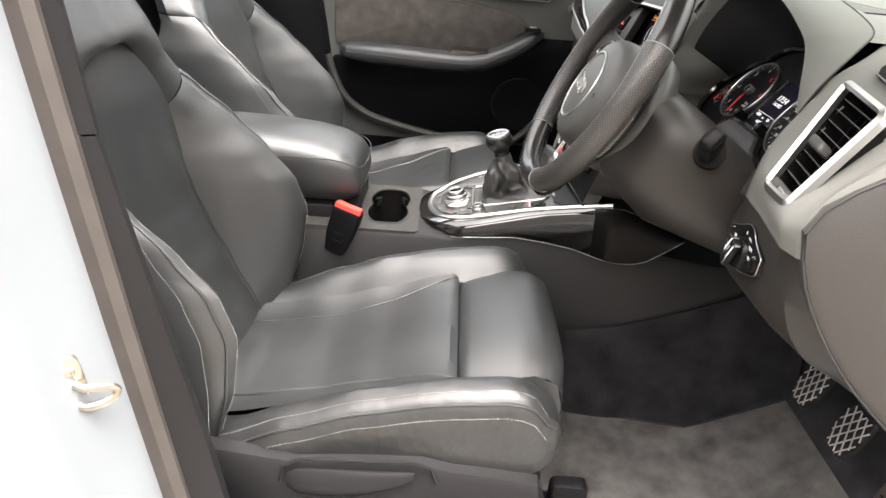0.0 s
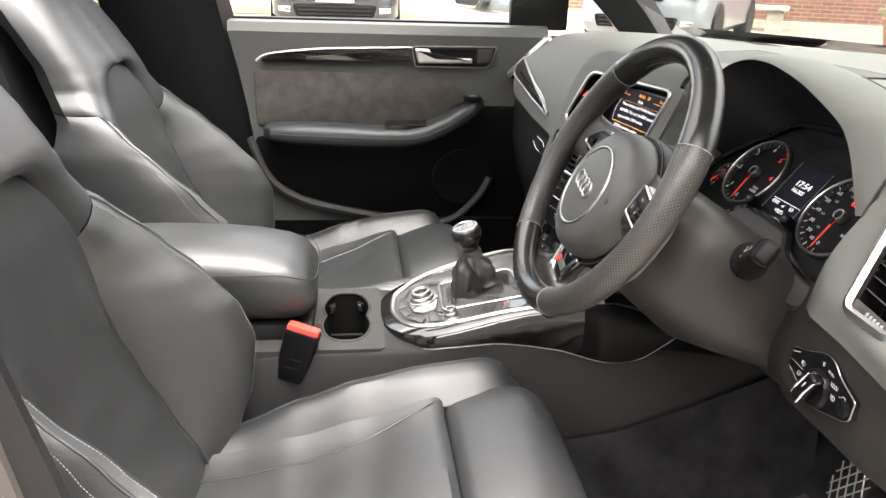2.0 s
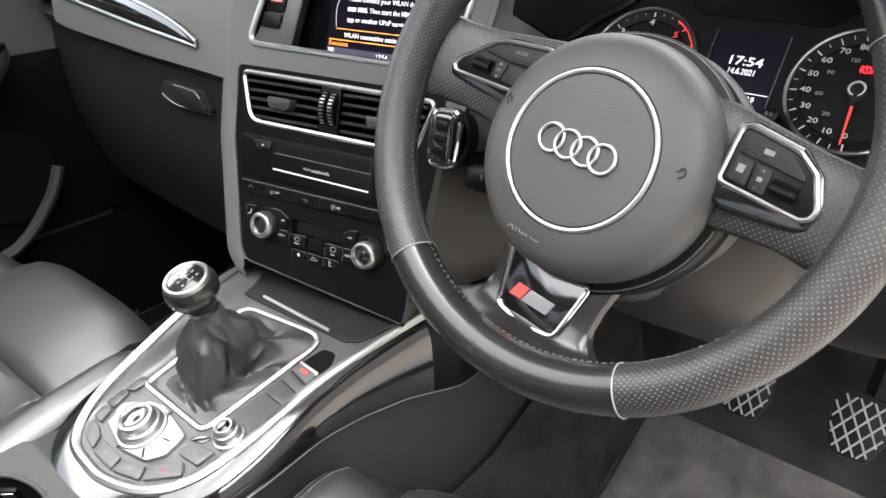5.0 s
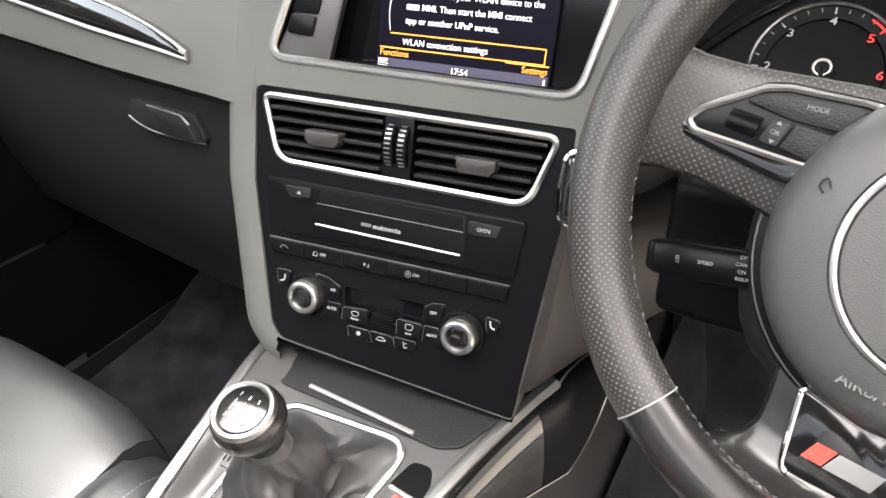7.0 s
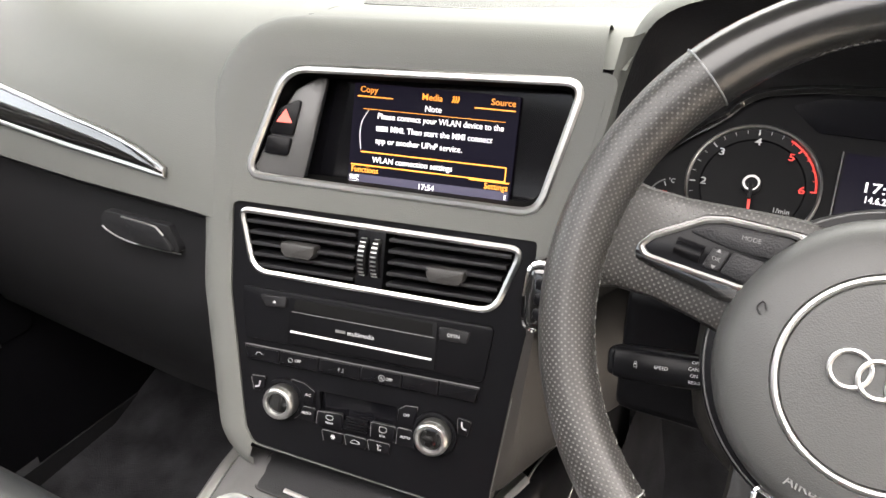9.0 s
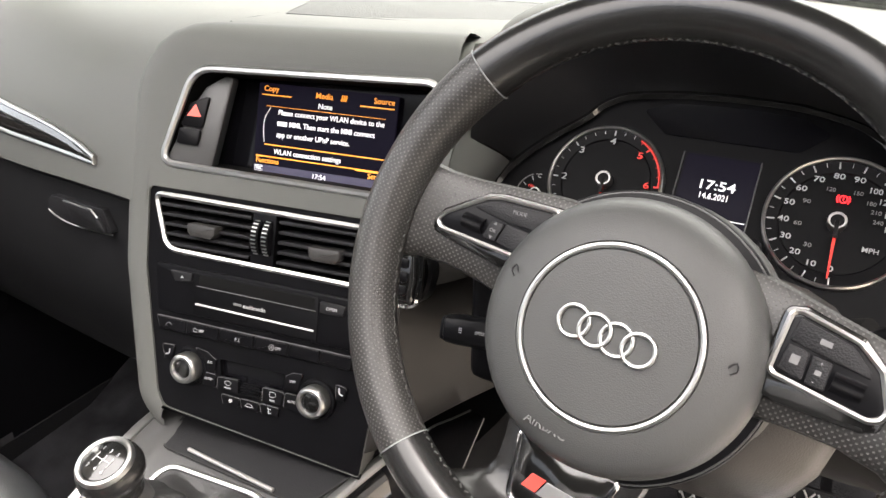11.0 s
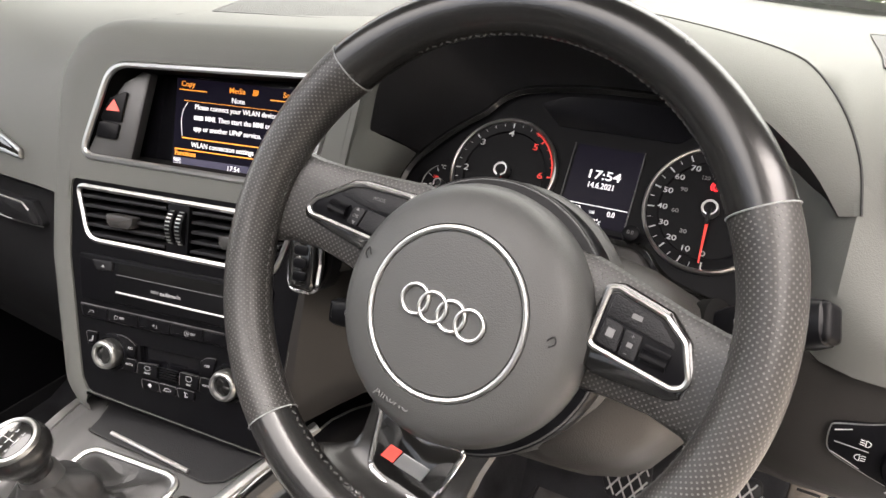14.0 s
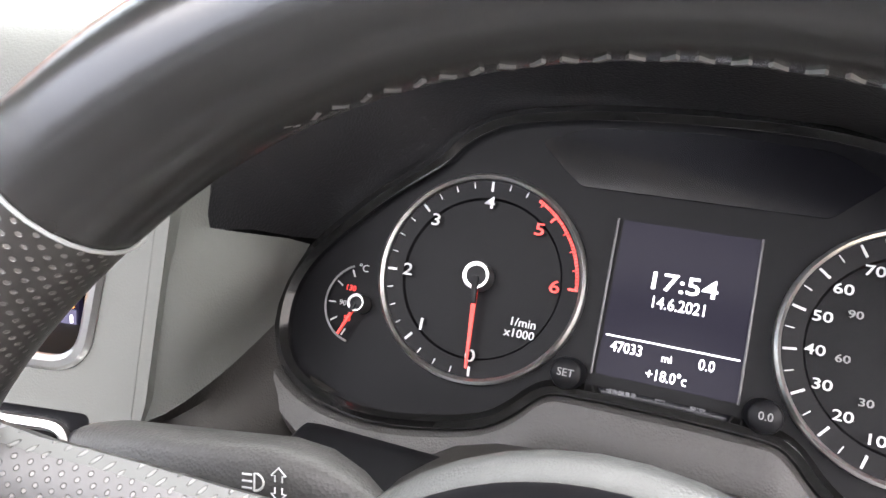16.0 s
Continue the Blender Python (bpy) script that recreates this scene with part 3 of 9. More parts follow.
# ---- steering wheel ----
def steering_wheel():
    w = thing("steering_wheel", "black leather three-spoke steering wheel with perforated grips, turned slightly", "steering wheel", WHEEL)
    R0, r0 = 0.1705, 0.0165

    def rim_piece(name, a0, a1, mat, label):
        b = bm_new()
        n = max(6, int(abs(a1 - a0) / 3))
        rows = []
        for k in range(n + 1):
            a = radians(a0 + (a1 - a0) * k / n)
            d = math.degrees(a) % 360
            # thicker thumb grips above the side spokes
            grip = math.exp(-((d - 35) / 16) ** 2) + math.exp(-((d - 145) / 16) ** 2)
            rr = r0 * (1 + 0.10 * grip)
            rows.append([])
            for j in range(20):
                q = 2 * math.pi * j / 20
                rad = R0 - 0.25 * (rr - r0) + rr * math.cos(q)
                rows[-1].append((rad * math.cos(a), rad * math.sin(a), rr * 1.08 * math.sin(q)))
        vs = surf(b, rows, close_u=True)
        uv = b.loops.layers.uv.new("UVMap")
        place = {v: (i * radians(a1 - a0) / n * R0, j * 2 * math.pi * r0 / 20) for i, row in enumerate(vs) for j, v in enumerate(row)}
        for f in b.faces:
            js = [place[l.vert] for l in f.loops]
            top = max(p[1] for p in js) - min(p[1] for p in js) > 0.05
            for l, p in zip(f.loops, js):
                l[uv].uv = (p[0], p[1] + (2 * math.pi * r0 if top and p[1] < 0.01 else 0))
        return part(name, b, mat, w, label)

    rim_piece("rim_top", 35.3, 144.7, RIM_LEATHER, "smooth leather upper rim")
    rim_piece("rim_grip", 144.7, 236.6, PERF, "perforated leather grip")
    rim_piece("rim_bottom", 236.6, 303.4, RIM_LEATHER, "smooth leather lower rim")
    rim_piece("rim_grip", 303.4, 395.3, PERF, "perforated leather grip")
    for a in (35.3, 144.7, 236.6, 303.4):
        b = bm_new()
        rr = r0 * (1.125 if a < 150 else 1.03)
        q = radians(a)
        c = Vector((math.cos(q), math.sin(q), 0)) * (R0 - (0.0004 if a < 150 else 0))
        sweep(b, [c + Vector((math.cos(q), math.sin(q), 0)) * rr * math.cos(t) + Vector((0, 0, 1)) * rr * 1.08 * math.sin(t) for t in [2 * math.pi * k / 28 for k in range(28)]],
              circle(0.0005, 6), closed=True, up=(-math.sin(q), math.cos(q), 0.01))
        part("rim_seam", b, STITCH, w, "pale leather join")
    # hand stitching along the inner side of the rim
    b = bm_new()
    for k in range(190):
        a = radians(360 * k / 190)
        rad = R0 - r0 * 1.01
        c = Vector((rad * math.cos(a), rad * math.sin(a), 0.0))
        t = Vector((-math.sin(a), math.cos(a), 0))
        box(b, (0, 0, 0), (0.0030, 0.0008, 0.0009), m=Matrix.Translation(c) @ basis((0, 0, 0), t + Vector((0, 0, 0.8 if k % 2 else -0.8)), (math.cos(a), math.sin(a), 0)))
    tagged(part("stitching", b, THREAD, w, "dark crossed thread along the inner rim", smooth=False), kind="stuff")

    # airbag pad
    hc = Vector((0.0, -0.022, 0.0))
    b = bm_new()
    lathe(b, [(0.083, -0.040), (0.084, -0.018), (0.0815, -0.006), (0.077, 0.002), (0.071, 0.0065), (0.060, 0.0105), (0.0545, 0.0118), (0.0535, 0.0108), (0.0500, 0.0108), (0.0490, 0.0122), (0.03, 0.0140), (0.001, 0.0145)], 72, Matrix.Translation(hc))
    pad = part("airbag_pad", b, COVER, w, "grained grey-black airbag cover")
    b = bm_new()
    sweep(b, [hc + Vector((0.0518 * math.cos(2 * math.pi * k / 72), 0.0518 * math.sin(2 * math.pi * k / 72), 0.0118)) for k in range(72)], circle(0.0019, 8, 0.0016), closed=True)
    part("trim_ring", b, ALU, pad, "satin silver ring")
    for k in range(4):
        cx = (k - 1.5) * 0.0131
        b = bm_new()
        sweep(b, [hc + Vector((cx + 0.0091 * math.cos(2 * math.pi * q / 40), 0.0005 + 0.0091 * math.sin(2 * math.pi * q / 40), 0.0152 + 0.0003 * (k % 2))) for q in range(40)],
              [(-0.0014, -0.001), (0.0014, -0.001), (0.0011, 0.0009), (0, 0.0014), (-0.0011, 0.0009)], closed=True)
        part("emblem_ring", b, ALU, pad, "bright metal ring")
    words("lettering", "AIRBAG", 0.0078, COVER, pad, Matrix.Translation((-0.012, -0.0855, 0.0084)) @ pose(0, 0, 0, -20, 0, 0), bold=0.0001)
    for sx, a in ((-1, 25), (1, -25)):
        b = bm_new()
        sweep(b, spline([hc + Vector((sx * 0.064, 0.012, 0.0098)), hc + Vector((sx * 0.067, 0.016, 0.0092)), hc + Vector((sx * 0.069, 0.012, 0.0084)), hc + Vector((sx * 0.066, 0.009, 0.0092))], 9), circle(0.0005, 6))
        part("horn_mark", b, DARK, pad)
    # gloss crescent and hub behind the pad
    b = bm_new()
    lathe(b, [(0.0910, -0.055), (0.0910, -0.0320), (0.0902, -0.0305), (0.0830, -0.0290), (0.0825, -0.05)], 72, Matrix.Translation(hc))
    part("hub_ring", b, SATIN, w, "satin black ring behind the airbag cover")
    b = bm_new()
    sweep(b, [hc + Vector((0.0889 * math.cos(2 * math.pi * k / 72), 0.0889 * math.sin(2 * math.pi * k / 72), -0.0302)) for k in range(72)], circle(0.0006, 6), closed=True)
    part("hub_line", b, SATGREY, w, "thin silver line on the hub")
    b = bm_new()
    lathe(b, [(0.070, -0.098), (0.088, -0.086), (0.0945, -0.072), (0.0940, -0.064), (0.089, -0.057), (0.07, -0.045)], 48, Matrix.Translation(hc))
    part("hub", b, COVER, w, "grey cover behind the hub")

    # side spokes with their button pods
    for s in (-1, 1):
        b = bm_new()
        rows = []
        for x, y0, y1, zf, th in ((0.176, -0.046, 0.038, 0.004, 0.024), (0.160, -0.036, 0.034, -0.003, 0.022), (0.146, -0.030, 0.033, -0.010, 0.02), (0.125, -0.028, 0.035, -0.016, 0.02), (0.10, -0.030, 0.039, -0.018, 0.02), (0.07, -0.035, 0.044, -0.020, 0.022), (0.05, -0.036, 0.046, -0.022, 0.024)):
            ring = []
            for q in range(16):
                a = 2 * math.pi * q / 16
                yy = (y0 + y1) / 2 + (y1 - y0) / 2 * math.copysign(abs(math.cos(a)) ** 0.7, math.cos(a))
                zz = zf - th / 2 + th / 2 * math.copysign(abs(math.sin(a)) ** 0.7, math.sin(a))
                ring.append((s * x, yy, zz))
            rows.append(ring)
        vs = surf(b, rows, close_u=True, cap=True)
        uv = b.loops.layers.uv.new("UVMap")
        for f in b.faces:
            for l in f.loops:
                l[uv].uv = (l.vert.co.x, l.vert.co.y)
        part("spoke", b, PERF, w, "perforated leather side spoke")
        pod = ([(-0.1396, -0.0017), (-0.1346, 0.006), (-0.111, 0.0245), (-0.101, 0.0282), (-0.0575, 0.0338), (-0.0691, 0.0152), (-0.0772, -0.0037), (-0.1350, -0.0058)] if s < 0 else
               [(0.0802, 0.0305), (0.0846, 0.0326), (0.115, 0.0284), (0.1293, 0.0191), (0.1385, 0.0012), (0.1372, -0.0045), (0.132, -0.0071), (0.0835, -0.0041), (0.0808, -0.0020)])
        case = ([(-0.1460, -0.003), (-0.1385, 0.008), (-0.112, 0.0285), (-0.101, 0.0320), (-0.054, 0.0370), (-0.066, 0.010), (-0.074, -0.012), (-0.088, -0.0145), (-0.1410, -0.0100)] if s < 0 else
                [(0.0760, 0.0330), (0.086, 0.0362), (0.117, 0.0320), (0.133, 0.0205), (0.1425, 0.001), (0.1395, -0.011), (0.132, -0.0145), (0.089, -0.019), (0.080, -0.016), (0.0765, -0.004)])
        outl = rounded(pod, 0.006, 4)
        b = bm_new()
        prism(b, rounded(case, 0.006, 4), -0.030, -0.0115, 0.003)
        housing = part("button_pod", b, GLOSS, w, "gloss black pod with control buttons")
        b = bm_new()
        sweep(b, [(p.x, p.y, -0.0105) for p in outl], [(-0.0016, -0.002), (0.0016, -0.002), (0.0015, 0.0008), (0.0, 0.0017), (-0.0015, 0.0008)], closed=True)
        part("pod_trim", b, ALU, housing, "satin silver edge")
        c = sum((p for p in outl), Vector()) / len(outl)
        b = bm_new()
        prism(b, [(c.x + (p.x - c.x) * 0.95, c.y + (p.y - c.y) * 0.90, 0) for p in outl], -0.014, -0.0105, 0.0008)
        part("key_field", b, SATIN, housing)
        keys = ([((-0.1185, 0.0160), (-0.1045, 0.0240), (-0.0630, 0.0303), (-0.0716, 0.0162), (-0.093, 0.0142)), ((-0.1017, 0.0118), (-0.0920, 0.0130), (-0.0945, 0.0), (-0.104, -0.0003)), ((-0.0908, 0.0132), (-0.0728, 0.0138), (-0.0788, -0.0012), (-0.0935, 0.0002))]
                if s < 0 else [((0.0850, 0.0290), (0.1130, 0.0255), (0.1250, 0.0165), (0.1262, 0.0128), (0.0845, 0.0160)), ((0.0850, 0.0146), (0.0962, 0.0136), (0.0974, -0.0018), (0.0842, -0.0006)), ((0.0976, 0.0133), (0.1080, 0.0130), (0.1090, -0.0026), (0.0988, -0.0020))])
        for kk in keys:
            b = bm_new()
            prism(b, rounded(kk, 0.0015, 3), -0.012, -0.0088, 0.0007)
            part("key", b, DARK, housing)
        rx, ry = (-0.1135, 0.0060) if s < 0 else (0.1180, 0.0047)
        b = bm_new()
        for k in range(20):
            a = math.pi * (k + 0.5) / 20
            box(b, (0, 0, 0), (0.0150, 0.0006, 0.0014), m=Matrix.Translation((rx, ry + 0.0048 * math.cos(a), -0.0112 + 0.0048 * math.sin(a))) @ pose(0, 0, 0, 90 - math.degrees(a), 0, 0))
        box(b, (rx, ry, -0.0118), (0.0145, 0.0090, 0.0090), 0.003)
        part("roller", b, BLACK, housing, "ribbed roller")
    words("key_mark", "MODE", 0.0036, DIM, w, Matrix.Translation((-0.085, 0.0228, -0.0085)) @ pose(0, 0, 0, 0, 0, 7))
    words("key_mark", "OK", 0.0034, DIM, w, Matrix.Translation((-0.0980, 0.0062, -0.0085)))
    for dy, fl in ((0.0048, 1), (-0.0044, -1)):
        b = bm_new()
        prism(b, [(-0.0994, 0.0062 + dy - fl * 0.0008), (-0.0966, 0.0062 + dy - fl * 0.0008), (-0.0980, 0.0062 + dy + fl * 0.0013)], -0.0092, -0.0085)
        part("key_mark", b, DIM, w, smooth=False)
    words("key_mark", "-", 0.005, DIM, w, Matrix.Translation((0.1025, 0.0005, -0.0085)))
    words("key_mark", "+", 0.0042, DIM, w, Matrix.Translation((0.1030, 0.0105, -0.0085)))
    for x, y, ww, hh in ((0.1030, 0.0055, 0.0032, 0.0026), (0.0905, 0.0075, 0.0045, 0.0050), (0.1010, 0.0215, 0.0060, 0.0030)):
        b = bm_new()
        box(b, (x, y, -0.0087), (ww, hh, 0.0006))
        part("key_mark", b, DIM, w, smooth=False)

    # lower spoke and badge
    b = bm_new()
    rows = []
    for v, hw, zf, th in ((-0.060, 0.056, -0.034, 0.02), (-0.095, 0.050, -0.031, 0.02), (-0.115, 0.0465, -0.030, 0.02), (-0.130, 0.0455, -0.0295, 0.022), (-0.141, 0.049, -0.0285, 0.024), (-0.148, 0.058, -0.025, 0.026), (-0.153, 0.070, -0.018, 0.028), (-0.158, 0.082, -0.009, 0.028), (-0.166, 0.092, 0.002, 0.026)):
        rows.append([(hw * math.copysign(abs(math.cos(2 * math.pi * q / 16)) ** 0.6, math.cos(2 * math.pi * q / 16)), v, zf - th / 2 + th / 2 * math.copysign(abs(math.sin(2 * math.pi * q / 16)) ** 0.6, math.sin(2 * math.pi * q / 16))) for q in range(16)])
    surf(b, rows, close_u=True, cap=True)
    spoke = part("lower_spoke", b, RIM_LEATHER, w, "smooth leather lower spoke")
    outl = rounded([(-0.034, -0.102), (0, -0.1085), (0.034, -0.102), (0.0255, -0.1460), (0, -0.1505), (-0.0255, -0.1460)], [0.004, 0.03, 0.004, 0.008, 0.03, 0.008], 4)
    b = bm_new()
    prism(b, outl, -0.04, -0.0265, 0.001)
    badge = part("badge_panel", b, GLOSS, spoke, "gloss black badge panel")
    b = bm_new()
    sweep(b, [(p.x, p.y, -0.0265) for p in outl], circle(0.0018, 8), closed=True)
    part("badge_trim", b, CHROME, spoke, "chrome edge")
    b = bm_new()
    prism(b, [(-0.0200, -0.1345), (-0.0100, -0.1345), (-0.0062, -0.1245), (-0.0162, -0.1245)], -0.0275, -0.0255, 0.0003)
    part("badge_red", b, RED, spoke, "red slanted block", smooth=False)
    b = bm_new()
    prism(b, [(-0.0092, -0.1350), (0.0135, -0.1350), (0.0165, -0.1250), (-0.0052, -0.1250)], -0.0275, -0.0255, 0.0003)
    part("badge_silver", b, ALU, spoke, "pale silver block", smooth=False)
    return w


steering_wheel()

# ---- dashboard ----
dash = thing("dashboard", "dark grey soft-grained dashboard with satin silver trim", "dashboard")


def stations(table, xs):
    """Profiles between given stations along x, eased."""
    out = []
    for x in xs:
        k = max(i for i in range(len(table) - 1) if table[i][0] <= x + 1e-9)
        (x0, p0), (x1, p1) = table[k], table[k + 1]
        t = (x - x0) / (x1 - x0)
        out.append((x, [(a[0] + (b[0] - a[0]) * t, a[1] + (b[1] - a[1]) * t) for a, b in zip(p0, p1)]))
    return out


# upper pad: from the windscreen to its front edge
PAD = [
    (-0.76, [(0.52, 1.178), (0.36, 1.188), (0.24, 1.184), (0.168, 1.165), (0.115, 1.120), (0.085, 1.080), (0.075, 1.045)]),
    (-0.70, [(0.62, 1.180), (0.40, 1.192), (0.24, 1.190), (0.162, 1.168), (0.108, 1.120), (0.078, 1.080), (0.070, 1.045)]),
    (-0.66, [(0.66, 1.180), (0.42, 1.194), (0.23, 1.192), (0.150, 1.172), (0.092, 1.133), (0.060, 1.092), (0.056, 1.042)]),
    (-0.60, [(0.68, 1.175), (0.42, 1.195), (0.22, 1.194), (0.145, 1.178), (0.086, 1.145), (0.050, 1.100), (0.048, 1.040)]),
    (-0.36, [(0.82, 1.186), (0.45, 1.196), (0.25, 1.198), (0.155, 1.185), (0.084, 1.152), (0.042, 1.105), (0.036, 1.035)]),
    (-0.20, [(0.88, 1.186), (0.45, 1.196), (0.25, 1.200), (0.160, 1.189), (0.092, 1.160), (0.048, 1.105), (0.030, 1.035)]),
    (-0.14, [(0.92, 1.188), (0.45, 1.196), (0.25, 1.200), (0.150, 1.197), (0.095, 1.178), (0.056, 1.115), (0.025, 1.035)]),
    (0.00, [(0.92, 1.188), (0.45, 1.196), (0.25, 1.201), (0.15, 1.200), (0.100, 1.183), (0.080, 1.115), (0.050, 1.035)]),
    (0.18, [(0.92, 1.188), (0.45, 1.198), (0.28, 1.203), (0.19, 1.203), (0.140, 1.183), (0.110, 1.115), (0.090, 1.035)]),
]
xs = [-0.76, -0.73, -0.70, -0.68, -0.66, -0.63, -0.60, -0.52, -0.44, -0.36, -0.30, -0.25, -0.20, -0.17, -0.14]
b = bm_new()
surf(b, [[(x, q.x, q.y) for q in spline([(y, z, 0) for y, z in p], 26)] for x, p in stations(PAD, xs)])
part("upper_pad", b, DASH, dash)
b = bm_new()
surf(b, [[(x, q.x, q.y) for q in spline([(y, z, 0) for y, z in p[:5]], 20)] for x, p in stations(PAD, [-0.14, -0.08, 0.0, 0.06, 0.12, 0.16, 0.18])])
part("upper_pad", b, DASH, dash)

# instrument hood over the dials, and the pad to its right
lip = spline([(0.173, 0.139, 1.125), (0.174, 0.148, 1.155), (0.178, 0.163, 1.185), (0.190, 0.180, 1.215), (0.222, 0.192, 1.231), (0.271, 0.196, 1.234), (0.33, 0.194, 1.227), (0.388, 0.188, 1.216),
              (0.460, 0.180, 1.196), (0.487, 0.176, 1.184), (0.518, 0.166, 1.166), (0.545, 0.156, 1.145), (0.567, 0.150, 1.118)], 57)
join = spline([(0.167, 0.150, 1.128), (0.167, 0.165, 1.160), (0.171, 0.185, 1.193), (0.183, 0.212, 1.222), (0.222, 0.24, 1.238), (0.28, 0.26, 1.240), (0.34, 0.262, 1.235), (0.40, 0.258, 1.229),
               (0.46, 0.252, 1.220), (0.50, 0.246, 1.212), (0.522, 0.236, 1.205), (0.543, 0.213, 1.191), (0.560, 0.189, 1.173), (0.573, 0.165, 1.150), (0.580, 0.147, 1.122)], 57)
b = bm_new()
rows = []
for q, e in zip(lip, join):
    mid = (q + e) / 2 - Vector((0.376, 0.22, 1.08))
    out = Vector((mid.x, 0, mid.z)).normalized()
    rows.append([q + Vector((0, 0.002, -0.0008)), q, q.lerp(e, 0.06) + out * 0.0022, q.lerp(e, 0.2) + out * 0.0042, q.lerp(e, 0.5) + out * 0.0050, q.lerp(e, 0.8) + out * 0.0032, e + out * 0.0006, e - out * 0.004])
surf(b, rows)
hood = part("instrument_hood", b, DASH, dash, "arched hood over the dials")
b = bm_new()
sweep(b, [e + Vector((0.0006, -0.0004, 0.0004)) for e in join[30:]], circle(0.0011, 6))
part("hood_joint", b, SEAM, hood, "fine joint round the hood")
# pad behind the hood, up to the windscreen
ramp = lambda x: min(1.0, max(0.0, (x - 0.36) / 0.13))
b = bm_new()
surf(b, [[e + Vector((0, 0.0, -0.003)), Vector((e.x, 0.34, 1.1995 + 0.25 * max(0.0, e.z - 1.206) - 0.002 * ramp(e.x))), Vector((e.x, 0.45, 1.198 - 0.0036 * ramp(e.x))), Vector((e.x, 0.70, 1.194 - 0.0064 * ramp(e.x))), Vector((e.x, 0.93 - 0.45 * max(0, e.x - 0.15), 1.189 - 0.0025 * ramp(e.x)))] for e in join if e.z > 1.20])
part("upper_pad", b, DASH, dash)
# dark inner tunnel from the lip to the dials
BEZEL_TOP = [(-0.187, 0.003), (-0.166, 0.0265), (-0.152, 0.040), (-0.130, 0.057), (-0.120, 0.072), (-0.105, 0.082), (-0.0922, 0.0865), (-0.055, 0.0925), (0.0, 0.0955), (0.055, 0.0945), (0.0922, 0.0865), (0.105, 0.082), (0.120, 0.072), (0.130, 0.057), (0.152, 0.040), (0.166, 0.0265), (0.187, 0.003)]
ends = even([CLUSTER @ Vector((x * 1.012, y + 0.002, -0.004)) for x, y in BEZEL_TOP], 57)
b = bm_new()
surf(b, [[q, q + Vector((0, 0.003, -0.002)), q.lerp(e, 0.35) + Vector((0, 0, 0.002)), q.lerp(e, 0.7), e] for q, e in zip(lip, ends)])
part("hood_lining", b, DARK, dash, "black inner lining of the hood")

# right end of the dashboard with its vent
PADR = [
    (0.50, [(0.76, 1.187), (0.45, 1.195), (0.29, 1.200), (0.262, 1.190), (0.250, 1.12), (0.245, 1.07), (0.240, 1.022)]),
    (0.545, [(0.74, 1.187), (0.45, 1.195), (0.29, 1.200), (0.225, 1.186), (0.198, 1.118), (0.188, 1.07), (0.183, 1.022)]),
    (0.562, [(0.73, 1.188), (0.45, 1.196), (0.285, 1.199), (0.190, 1.168), (0.163, 1.115), (0.142, 1.07), (0.134, 1.022)]),
    (0.578, [(0.72, 1.188), (0.45, 1.196), (0.28, 1.198), (0.175, 1.150), (0.143, 1.112), (0.121, 1.070), (0.112, 1.022)]),
    (0.60, [(0.70, 1.188), (0.45, 1.196), (0.27, 1.192), (0.205, 1.162), (0.150, 1.105), (0.112, 1.062), (0.102, 1.022)]),
    (0.66, [(0.66, 1.188), (0.45, 1.192), (0.27, 1.184), (0.205, 1.155), (0.148, 1.092), (0.102, 1.053), (0.097, 1.022)]),
    (0.74, [(0.60, 1.182), (0.45, 1.180), (0.27, 1.172), (0.195, 1.140), (0.130, 1.085), (0.086, 1.048), (0.089, 1.018)]),
    (0.765, [(0.60, 1.165), (0.40, 1.160), (0.24, 1.146), (0.165, 1.122), (0.118, 1.092), (0.094, 1.055), (0.096, 1.018)]),
    (0.772, [(0.60, 1.155), (0.40, 1.150), (0.25, 1.134), (0.18, 1.108), (0.132, 1.080), (0.108, 1.045), (0.108, 1.018)]),
]
rvv = Vector((-0.045, 0.081, 0.107)).normalized()
rvu = Vector((0.99, -0.10, -0.09))
RV = basis((0.642, 0.1035, 1.055), rvu - rvv * rvu.dot(rvv), rvv)
END_VENT = [(0.0, 0.1415), (0.098, 0.140), (0.064, 0.004), (0.004, -0.002)]


def within(pts, x, y):
    """Whether a point lies inside an outline."""
    hit = False
    for (x0, y0), (x1, y1) in zip(pts, pts[1:] + pts[:1]):
        if (y0 > y) != (y1 > y) and x < x0 + (x1 - x0) * (y - y0) / (y1 - y0):
            hit = not hit
    return hit


b = bm_new()
surf(b, [[(x, q.x, q.y) for q in even(spline([(y, z, 0) for y, z in p], 200), 150)] for x, p in stations(PADR, [0.50, 0.53, 0.545, 0.555, 0.562, 0.57, 0.578, 0.588, 0.60, 0.61, *[0.62 + 0.004 * k for k in range(38)], 0.772])])
back = RV.inverted()
gone = []
for f in b.faces:
    c = back @ f.calc_center_median()
    if abs(c.z) < 0.06 and within(END_VENT, c.x, c.y + 0.46 * c.x):
        gone.append(f)
bmesh.ops.delete(b, geom=gone, context="FACES")
part("end_pad", b, DASH, dash)


def pad_z(x, y):
    """Height of the end pad."""
    line = spline([(yy, z, 0) for yy, z in stations(PADR, [x])[0][1][:5]], 120)
    return min(line, key=lambda v: abs(v.x - y)).y


